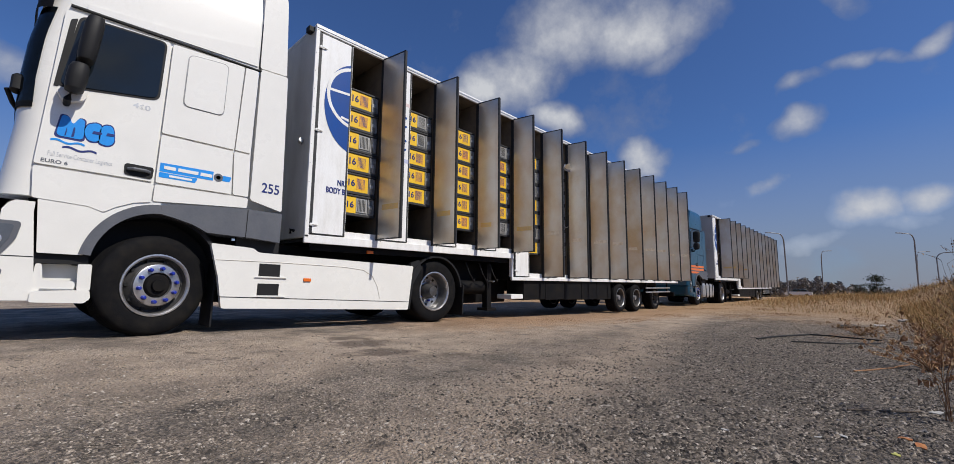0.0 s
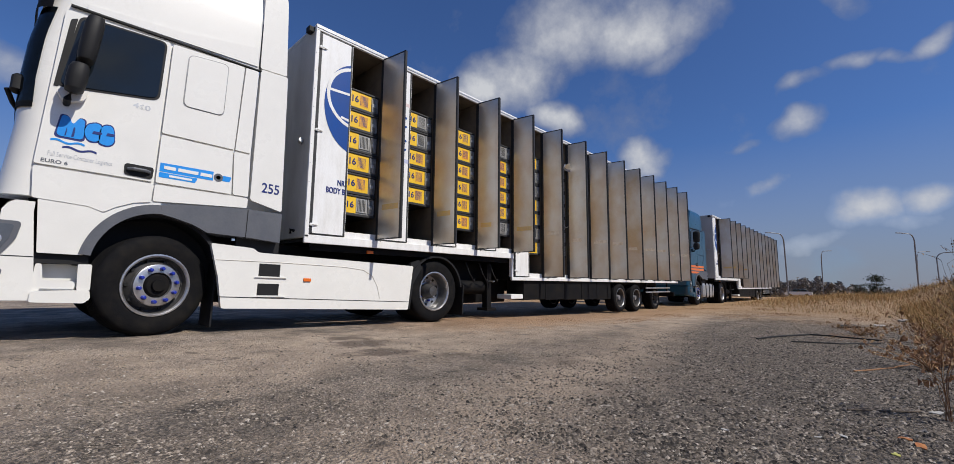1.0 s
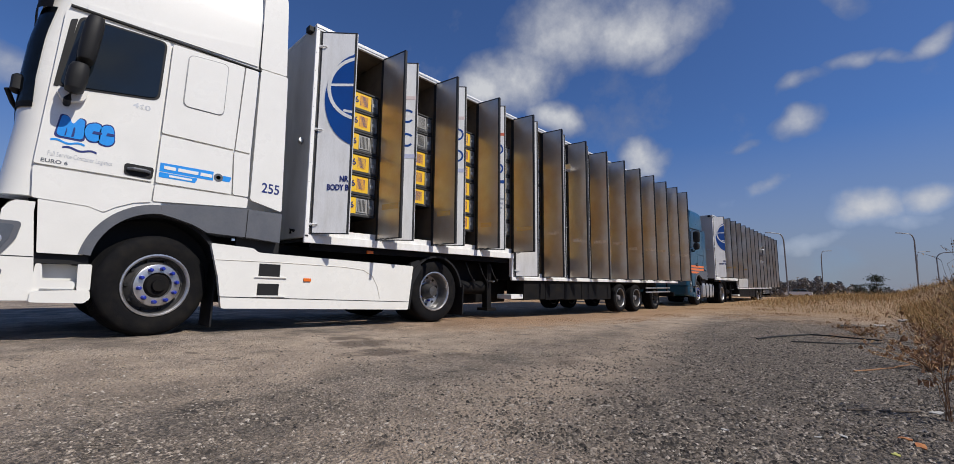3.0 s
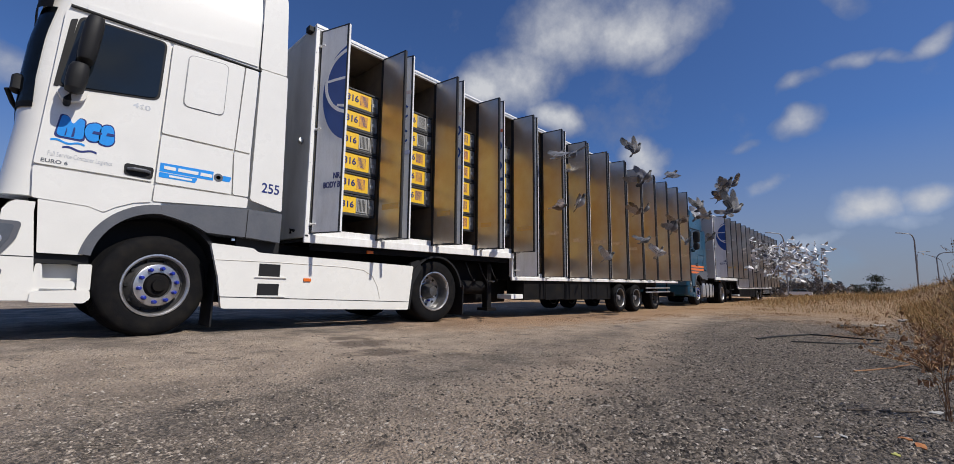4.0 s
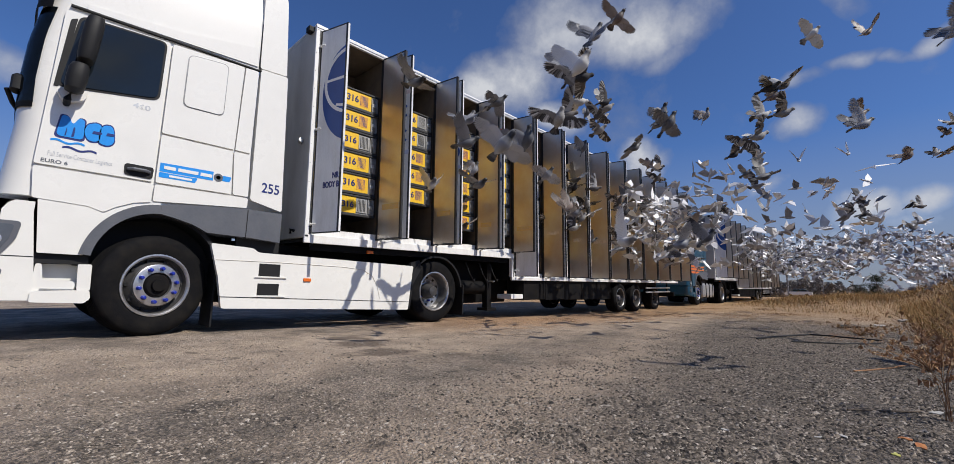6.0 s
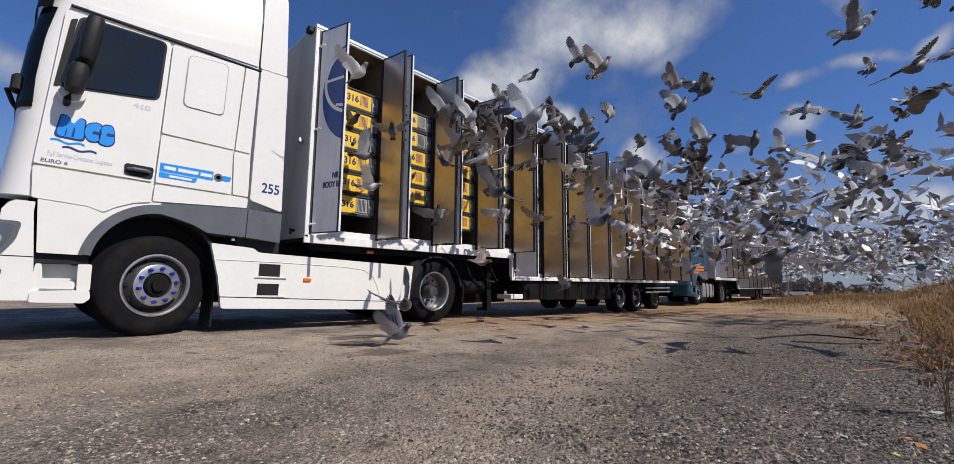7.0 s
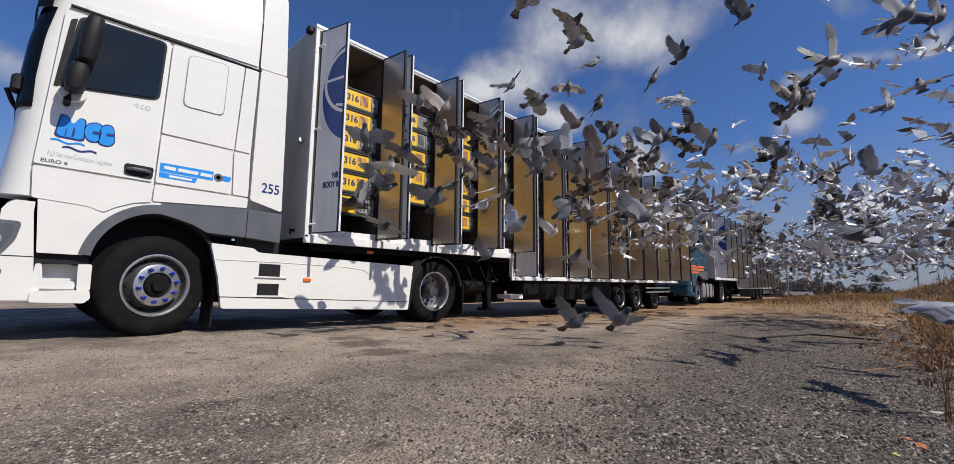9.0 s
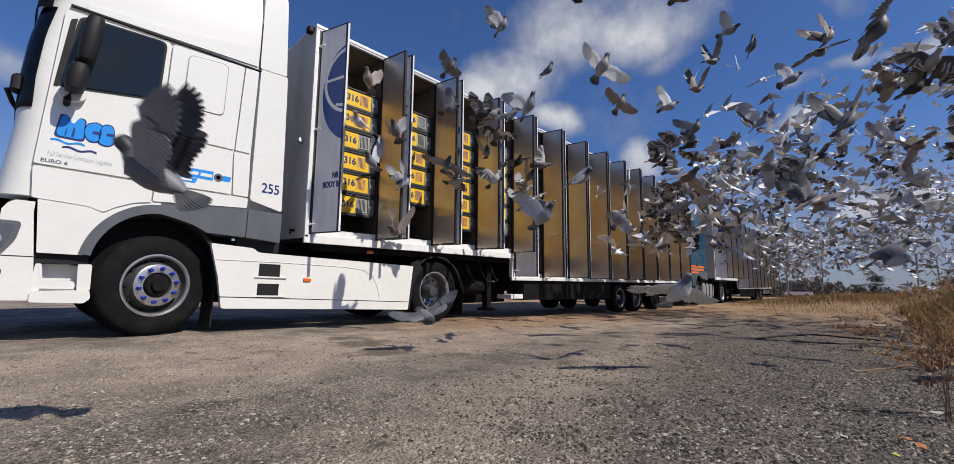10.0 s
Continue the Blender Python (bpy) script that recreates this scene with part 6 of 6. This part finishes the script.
def tie(own, roots, base=None):
    """Skin that joins the roots of neighbouring feathers, and the first one to the arm."""
    for A, B in zip(roots, roots[1:]):
        own.faces.new((A[0], A[1], B[1]))
        own.faces.new((A[0], B[1], B[0]))
    for r in roots:
        own.faces.new(r)
    if base:
        own.faces.new((roots[0][0], roots[0][1], base))


def wing_mesh(side, swept):
    """One wing, its root at the origin, reaching out along y: padded arm, secondaries behind it and a fan of primaries."""
    own = bmesh.new()
    wrist = Vector((0.070, 0.125, 0.012)) if swept else Vector((0.052, 0.145, 0.014))
    st = []
    for i in range(8):
        s = i / 7
        y = 0.215 * s if not swept else 0.185 * s
        lead = 0.034 + (wrist.x - 0.034) * math.sin(min(1.0, s / 0.68) * math.pi / 2) - (0.16 if swept else 0.09) * max(0.0, s - 0.68)
        chord = 0.098 - 0.055 * s * s
        z = wrist.z * math.sin(math.pi * min(1.0, s) * 0.5)
        ring = []
        for q, dz in ((0.0, 0.0), (0.12, 0.008), (0.45, 0.011), (1.0, 0.002), (0.5, -0.004), (0.12, -0.005)):
            ring.append(own.verts.new((lead - chord * q, side * y, z + dz * (1 - 0.6 * s))))
        st.append(ring)
    for A, B in zip(st, st[1:]):
        for i in range(6):
            own.faces.new((A[i], A[(i + 1) % 6], B[(i + 1) % 6], B[i]))
    own.faces.new(st[0])
    own.faces.new(st[-1])
    roots = []
    for i in range(9):
        y = 0.008 + 0.135 * i / 8
        roots.append(feather(own, (-0.012 + 0.014 * i / 8, side * y, 0.006), (-1.0, side * (0.03 + 0.035 * i)), 0.095 - 0.012 * math.sin(i * 0.7), 0.027, -0.012, 0.0006 * i))
    for j in range(10):
        a = radians((74 if swept else 66) - (47 if swept else 60) * j / 9)
        f = j / 9
        root = (wrist.x - 0.045 + 0.028 * f, side * (wrist.y + 0.008 + 0.058 * f), wrist.z * 0.6)
        roots.append(feather(own, root, (-math.sin(a), side * math.cos(a)), (0.105, 0.118, 0.130, 0.140, 0.148, 0.154, 0.158, 0.158, 0.150, 0.136)[j], 0.025 - 0.006 * f, (0.030 if swept else 0.018) * (0.4 + f), 0.005 + 0.0007 * j))
    tie(own, roots, st[0][3])
    return own


def tail_mesh(spread):
    own, roots = bmesh.new(), []
    for i in range(11):
        a = radians(spread * (i - 5) / 5)
        roots.append(feather(own, (-0.088, 0.010 * (i - 5) / 5, 0.002 - 0.0012 * abs(i - 5)), (-math.cos(a), math.sin(a)), 0.112 - 0.002 * abs(i - 5), 0.022, -0.006))
    tie(own, roots)
    return own


def keep(name, bm, mat, smooth=True):
    ob = part(name, bm, mat, None, "", smooth)
    me = ob.data
    bpy.data.objects.remove(ob)
    return me


PIGEON_MESHES = []
for plume in PLUMES:
    PIGEON_MESHES.append((keep("pigeon_body", body_mesh(), plume["body"]), [keep("pigeon_tail", tail_mesh(a), plume["tail"]) for a in (34, 14)],
                          [[keep("pigeon_wing", wing_mesh(side, swept), plume["wing"]) for side in (1, -1)] for swept in (False, True)]))
BEAK_MESH = keep("pigeon_beak", tube([(0.152, 0, 0.027), (0.166, 0, 0.024), (0.175, 0, 0.019)], 0.006, 6, taper=0.001), BEAK)
KINDS = ("blue-grey racing pigeon with dark wing bars in flight", "dark chequered racing pigeon with spread wings in flight", "pale silver racing pigeon with spread wings in flight", "brown mottled racing pigeon with spread wings in flight")
PIGEONS = []


def build_pigeon(which, n):
    body_me, tails, wings = PIGEON_MESHES[which]
    tail_me, (left_me, right_me) = tails[n % 3 == 0], wings[n % 5 in (1, 3)]
    root = new("pigeon")
    root.empty_display_size = 0.1
    tagged(root, KINDS[which], "pigeon", "released pigeons")
    out = [root]
    for name, me, at in (("body", body_me, None), ("beak", BEAK_MESH, None), ("tail", tail_me, None), ("wing", left_me, (0.018, 0.034, 0.022)), ("wing", right_me, (0.018, -0.034, 0.022))):
        ob = new(name, me)
        ob.parent = root
        if at:
            ob.location = at
        out.append(ob)
    return out


def flight(q, t, rng):
    """Way of a bird out of its bay, through the place q at t seconds, and on; the times, the places."""
    q = Vector(q)
    near = q.y > -1.3
    if near:
        v = Vector((rng.uniform(-0.3, 1.8), rng.uniform(-3.6, -2.0), rng.uniform(-0.6, 1.0)))
    else:
        v = Vector((rng.uniform(0.6, 3.2), rng.uniform(-5.2, -3.2), rng.uniform(0.1, 1.9)))
    if q.z < 0.8:
        v.z = rng.uniform(0.2, 0.9)
    run = max(0.12, (-0.55 - q.y) / -v.y) if v.y < 0 else 0.9
    k = min(12, max(0, round((q.x - v.x * run - X0) / PITCH - 0.5)))
    k = min(12, max(0, k + rng.choice((-1, 0, 0, 1))))
    x = X0 + PITCH * (k + 0.5) + rng.uniform(-0.12, 0.12)
    z = q.z - v.z * run * 0.7
    low = 1.45 if k < 4 else 1.0
    if not low < z < 3.35:
        z = rng.uniform(low + 0.2, 3.3)
    z += 0.0234 * x
    te = t - run
    rows = [(0.0, (x, 0.42, z)), (te - 0.25, (x, 0.42, z)), (te, (x + 0.03, -0.52, z - 0.03))]
    if run > 0.6:
        a, b = Vector((x, -0.52, z)), q
        rows.append((te + run * 0.5, tuple(a.lerp(b, 0.47) + Vector((0, 0, -0.06 if q.z > 0.5 else -0.15)))))
    rows.append((t, tuple(q)))
    for d in (0.4, 0.9, 1.6, 2.6, 4.0, 6.0):
        if t + d < 9.95:
            w = v * (1 + 0.7 * min(d, 2.0)) + Vector((0.8 * d, -1.0 * d, 0.55 + 0.35 * d))
            rows.append((t + d, tuple(q + w * d)))
    if t < 10.0:
        d = 10.0 - t
        w = v * (1 + 0.7 * min(d, 2.0)) + Vector((0.8 * d, -1.0 * d, 0.55 + 0.35 * d))
        rows.append((10.0, tuple(q + w * d)))
    clear = []
    for tt, pp in rows:
        pp = Vector(pp)
        pp.z = max(pp.z, ground_z(pp.x, pp.y) + 0.11)
        clear.append((max(0.0, tt), pp))
    return clear


def plan_birds():
    rng = random.Random(11)
    ways = []
    for t, places in SEEN:
        for n, q in enumerate(places):
            # most birds over the lot fly a little farther out
            out = (1.3 if t < 6 else 1.22) if n % 4 else 1.0
            if q[1] < -1.3 and q[2] > 0.9:
                if q[1] > -5.1:
                    out = min(out, 4.4 / (q[1] + 5.16))
                q = tuple(e + (c - e) * out for c, e in zip(q, EYE))
            ways.append((flight(q, t, rng), t))
    # birds between those moments
    for i in range(70):
        t = rng.choice((3.7, 3.9, 6.0, 6.2, 6.35, 6.5, 6.65, 6.75)) + rng.uniform(-0.06, 0.06)
        if t < 4.2:
            q = (rng.uniform(4, 13), rng.uniform(-1.6, -0.7), rng.uniform(1.2, 3.2))
        else:
            q = (rng.uniform(1.5, 12), rng.choice((rng.uniform(-1.3, -0.7), rng.uniform(-4.5, -1.2))), rng.uniform(0.6, 4.4))
        ways.append((flight(q, t, rng), t))
    # two that pass close by: one low along the white tractor, one over the gravel
    for rows in ([(0.0, (0.53, 0.42, 1.75)), (8.75, (0.53, 0.42, 1.75)), (9.05, (0.55, -0.52, 1.55)), (9.3, (0.42, -1.5, 0.95)), (9.5, (0.17, -2.08, 0.56)), (9.6, (-0.20, -2.29, 0.64)), (9.7, (-0.63, -2.58, 0.69)), (9.8, (-0.98, -2.80, 0.68)), (9.9, (-1.45, -2.91, 0.78)), (10.0, (-2.08, -3.41, 0.90))],
                 [(0.0, (3.67, 0.42, 1.9)), (8.3, (3.67, 0.42, 1.9)), (8.6, (3.6, -0.52, 1.75)), (9.0, (2.6, -2.3, 1.0)), (9.3, (0.93, -3.97, 0.82)), (9.4, (0.79, -4.57, 0.94)), (9.5, (0.66, -5.04, 1.04)), (9.6, (0.49, -5.46, 1.09)), (10.0, (0.6, -8.2, 1.9))]):
        ways.append(([(t, Vector(p)) for t, p in rows], 9.6))
    return ways


HERO_TURN = {}


for way_, t_ in plan_birds():
    n_ = len(PIGEONS)
    close = t_ == 9.6
    PIGEONS.append((build_pigeon(1 if close and way_[-1][1].x < -1 else 0 if close else random.Random(n_ * 7 + 1).choices((0, 1, 2, 3), (6, 8, 1, 5))[0], n_), way_, t_))
    if close:
        HERO_TURN[n_] = (-35, -75, 22, 1) if way_[-1][1].x < -1 else (-10, 12, 30, 3)


# far flocks out of the second trailer: rigid swarms of small birds
def swarm_mesh(seed, count=26):
    rng = random.Random(seed)
    own = bmesh.new()
    for _ in range(count):
        m = Matrix.Translation((max(-2.2, min(2.2, rng.gauss(0, 1.3))), max(-0.85, min(0.85, rng.gauss(0, 0.65))), max(-0.75, min(0.75, rng.gauss(0, 0.6))))) @ Euler((rng.uniform(-1.1, 1.1), rng.uniform(-0.9, 0.6), rng.uniform(-3.2, 0.6))).to_matrix().to_4x4() @ Matrix.Scale(rng.uniform(0.78, 0.95), 4)
        up = rng.uniform(-0.5, 1.25)
        prof = [(-0.2, 0.012), (-0.09, 0.03), (0.02, 0.055), (0.09, 0.035), (0.13, 0.028), (0.165, 0.004)]
        R = [[own.verts.new(m @ Vector((x, r * math.cos(a), r * math.sin(a)))) for a in (0.0, 2.1, 4.2)] for x, r in prof]
        for A, B in zip(R, R[1:]):
            for i in range(3):
                own.faces.new((A[i], A[(i + 1) % 3], B[(i + 1) % 3], B[i]))
        for s in (1, -1):
            c, d = math.cos(up), math.sin(up)
            pts = [(0.06, 0.03, 0.02), (0.09, 0.15 * c, 0.02 + 0.15 * d), (-0.06, 0.33 * c, 0.02 + 0.33 * d * 0.92), (-0.09, 0.15 * c, 0.015 + 0.15 * d), (-0.07, 0.03, 0.015)]
            top = [own.verts.new(m @ Vector((x, s * y, z))) for x, y, z in pts]
            low = [own.verts.new(m @ Vector((x, s * y, z - 0.005))) for x, y, z in pts]
            own.faces.new(top)
            own.faces.new(low[::-1])
            for i in range(5):
                own.faces.new((top[i], top[(i + 1) % 5], low[(i + 1) % 5], low[i]))
    return own


def flock_material():
    mat = material("flock_plumage", (0.20, 0.21, 0.25), 0.65, second=(0.45, 0.45, 0.47), scale=2.2, grain=30)
    nt = mat.node_tree
    b = nt.nodes["Principled BSDF"]
    geo, ramp = nt.nodes.new("ShaderNodeNewGeometry"), nt.nodes.new("ShaderNodeValToRGB")
    ramp.color_ramp.elements[0].color, ramp.color_ramp.elements[1].color = (0.08, 0.082, 0.09, 1), (0.95, 0.94, 0.92, 1)
    e = ramp.color_ramp.elements.new(0.5)
    e.color = (0.58, 0.58, 0.605, 1)
    nt.links.new(geo.outputs["Random Per Island"], ramp.inputs[0])
    nt.links.new(ramp.outputs[0], b.inputs["Base Color"])
    return mat


FLOCK = flock_material()
SWARMS = [keep("pigeon_swarm", swarm_mesh(100 + i), FLOCK, False) for i in range(8)]
FLOCKS = []


def plan_flocks():
    rng = random.Random(21)
    for i in range(165):
        ob = new("pigeon_flock", SWARMS[i % 8])
        tagged(ob, "distant flock of grey pigeons leaving the far trailer", "birds", "pigeon flocks", "stuff")
        te = 3.25 + 6.6 * (i / 165) ** 0.85 + rng.uniform(-0.1, 0.1)
        far = rng.random() < 0.8
        if far:
            x, z = rng.uniform(21.3, 29.4), rng.uniform(2.35, 2.95)
        else:
            x, z = rng.uniform(8.0, 10.8), rng.uniform(2.2, 2.8)
            te = max(te, 5.0 + rng.uniform(0, 1.5))
        vx, vy, vz = rng.uniform(-0.8, 2.5), rng.uniform(-4.2, -2.2), rng.uniform(-0.5, 0.35) + 0.55 * max(0.0, te - 4.2) * rng.random() ** 1.3
        rows = [(0.0, (x, 1.3, z)), (max(0.1, te - 0.5), (x, 1.3, z)), (te, (x + 0.2, -0.4, z - 0.1))]
        d = 0.5
        while te + d < 9.9:
            rows.append((te + d, (x + vx * d, -0.4 + vy * d, z - 0.1 + vz * d * (0.4 + 0.35 * d))))
            d += 0.6
        if te < 9.9:
            d = 10.0 - te
            rows.append((10.0, (x + vx * d, -0.4 + vy * d, z - 0.1 + vz * d * (0.4 + 0.35 * d))))
        FLOCKS.append((ob, rows, rng.uniform(-20, 20)))


plan_flocks()


# the crowd before the open bays: small rigid groups of full-shaped birds
def crowd_mesh(seed, count=5):
    rng = random.Random(seed)
    shapes = [(body_mesh(), 0), (tail_mesh(30), 1), (wing_mesh(1, seed % 2 == 0), 2), (wing_mesh(-1, seed % 2 == 0), 3)]
    me = bpy.data.meshes.new("pigeon_crowd")
    own = bmesh.new()
    for n in range(count):
        m = Matrix.Translation(((n - 2) * 0.17 + rng.uniform(-0.1, 0.1), rng.uniform(-0.2, 0.2), rng.uniform(-0.55, 0.55))) @ Euler((rng.uniform(-0.6, 0.6), rng.uniform(-0.8, 0.1), rng.uniform(-2.3, -0.6))).to_matrix().to_4x4()
        up = rng.uniform(-0.35, 1.25)
        for src, which in shapes:
            at = m
            if which > 1:
                k = 1 if which == 2 else -1
                at = m @ Matrix.Translation((0.018, 0.034 * k, 0.022)) @ Euler((k * up, rng.uniform(-0.3, 0.3), 0)).to_matrix().to_4x4()
            tmp = src.copy()
            tmp.transform(at)
            for f in tmp.faces:
                f.material_index = min(which, 2)
            tmp.to_mesh(me)
            tmp.free()
            own.from_mesh(me)
    for src, which in shapes:
        src.free()
    own.normal_update()
    own.to_mesh(me)
    own.free()
    for mat in FEATHERS:
        me.materials.append(mat)
    me.polygons.foreach_set("use_smooth", [True] * len(me.polygons))
    me.set_sharp_from_angle(angle=radians(38))
    return me


FEATHERS = (island_material("crowd_body", [(0.0, (0.03, 0.03, 0.036)), (0.6, (0.15, 0.135, 0.13)), (1.0, (0.75, 0.74, 0.72))]),
             island_material("crowd_tail", [(0.0, (0.025, 0.025, 0.03)), (1.0, (0.16, 0.15, 0.15))]),
             island_material("crowd_wing", [(0.0, (0.045, 0.042, 0.043)), (0.5, (0.18, 0.165, 0.155)), (0.8, (0.48, 0.46, 0.44)), (1.0, (0.95, 0.94, 0.92))]))
CROWDS = [crowd_mesh(40 + i) for i in range(10)]


def plan_crowd():
    rng = random.Random(33)
    for i in range(72):
        ob = new("pigeon_flock", CROWDS[i % 10])
        tagged(ob, "tight group of brown-grey pigeons leaving the open bays", "birds", "pigeon flocks", "stuff")
        te = 4.5 + 5.4 * (i / 72) ** 0.72 + rng.uniform(-0.1, 0.1)
        k = rng.choice((rng.randrange(1, 6), rng.randrange(4, 13), rng.randrange(5, 13)))
        x, z = X0 + PITCH * (k + 0.5), rng.uniform(2.2 if k < 4 else 1.8, 3.0)
        z += 0.0234 * x
        vx, vy, vz = rng.uniform(0.3, 2.0), rng.uniform(-2.6, -1.5), rng.uniform(-0.7, 0.5)
        rows = [(0.0, (x, 1.3, z)), (max(0.1, te - 0.4), (x, 1.3, z)), (te, (x, -0.5, z - 0.05))]
        for d in (0.35, 0.8, 1.4, 2.2, 3.2, 4.5, 6.0):
            if te + d < 9.9:
                rows.append((te + d, (x + (vx + 0.8 * d) * d, -0.5 + vy * d * (1 + 0.8 * d), max(0.9, z + vz * d) + 0.75 * d * d)))
        if te < 9.9:
            d = 10.0 - te
            rows.append((10.0, (x + (vx + 0.8 * d) * d, -0.5 + vy * d * (1 + 0.8 * d), max(0.9, z + vz * d) + 0.75 * d * d)))
        FLOCKS.append((ob, rows, rng.uniform(-12, 12)))


plan_crowd()


# ---- what moves ----
def fly(bird, way, seen_at, seed, turn=None):
    rng = random.Random(seed)
    root, body, beak, tail, left, right = bird
    rows = []
    clean = []
    for t, p in way:
        if not clean or t > clean[-1][0] + 0.04:
            clean.append((t, p))
    if clean[-1][0] < 10.0:
        clean.append((10.0, clean[-1][1]))
    lean, slip, nose = rng.uniform(-38, 38), rng.gauss(0, 24), rng.uniform(-6, 48)
    if turn:
        lean, slip, nose = turn[:3]
    for i, (t, p) in enumerate(clean):
        a, b = clean[max(0, i - 1)][1], clean[min(len(clean) - 1, i + 1)][1]
        d = (b - a) if (b - a).length > 0.05 else Vector((0.1, -1, 0.1))
        yaw = math.degrees(math.atan2(d.y, d.x))
        climb = math.degrees(math.atan2(d.z, math.hypot(d.x, d.y)))
        m = pose(p.x, p.y, p.z) @ pose(0, 0, 0, 0, 0, yaw + (slip if p.y < -0.45 else 0.0)) @ pose(0, 0, 0, 0, -(0.6 * climb + nose + 6 if p.y < -0.3 else 10), 0) @ pose(0, 0, 0, lean if p.y < -0.7 else lean * 0.3)
        rows.append((t, m))
    walk(root, rows)
    go = max(0.0, clean[1][0]) if len(clean) > 1 else 0.0
    phase = rng.randrange(0, 6)
    if turn:
        phase = turn[3]
    up = rng.uniform(48, 80)
    down = up - rng.uniform(60, 88)
    sweep, twist = rng.uniform(-8, 20), rng.uniform(-14, 26)
    for wing, s in ((left, 1), (right, -1)):
        base = pose(*wing.location)
        keys = [(0.0, base @ pose(0, 0, 0, s * up, 0, s * -18))]
        f = round(go * FPS) + phase
        n = 0
        stop = min(299, (go + 2.6) * FPS, (seen_at + 1.5) * FPS)
        while f < stop:
            ang = up if n % 2 == 0 else down
            keys.append((f / FPS, base @ pose(0, 0, 0, s * ang, twist if n % 2 else -twist * 0.6, s * (sweep if n % 2 else -sweep * 0.5))))
            f += 3 if n % 2 else 4
            n += 1
        keys.append((10.0, keys[-1][1]))
        walk(wing, [k for i, k in enumerate(keys) if i == 0 or k[0] > keys[i - 1][0] + 0.02])


def motions():
    for leaf, k, far, m0 in DOORS_A:
        late = 0.012 * k
        t0 = 1.30 if far else 1.80
        rows = [(0.0, 0), (t0 + late, 0), (t0 + 0.25, 8), (t0 + 0.75, 25), (t0 + 0.95, 34), (t0 + 2.0, 64), (t0 + 2.35, 74), (10.0, 74 + 3 * math.sin(k * 3.3) * (k > 0))]
        walk(leaf, [(t, m0 @ pose(0, 0, 0, 0, 0, -a)) for t, a in rows])
    for i, (bird, way, seen_at) in enumerate(PIGEONS):
        fly(bird, way, seen_at, 900 + i, HERO_TURN.get(i))
    for ob, rows, turn in FLOCKS:
        walk(ob, [(t, pose(*p, 0, 0, turn)) for t, p in rows])


motions()
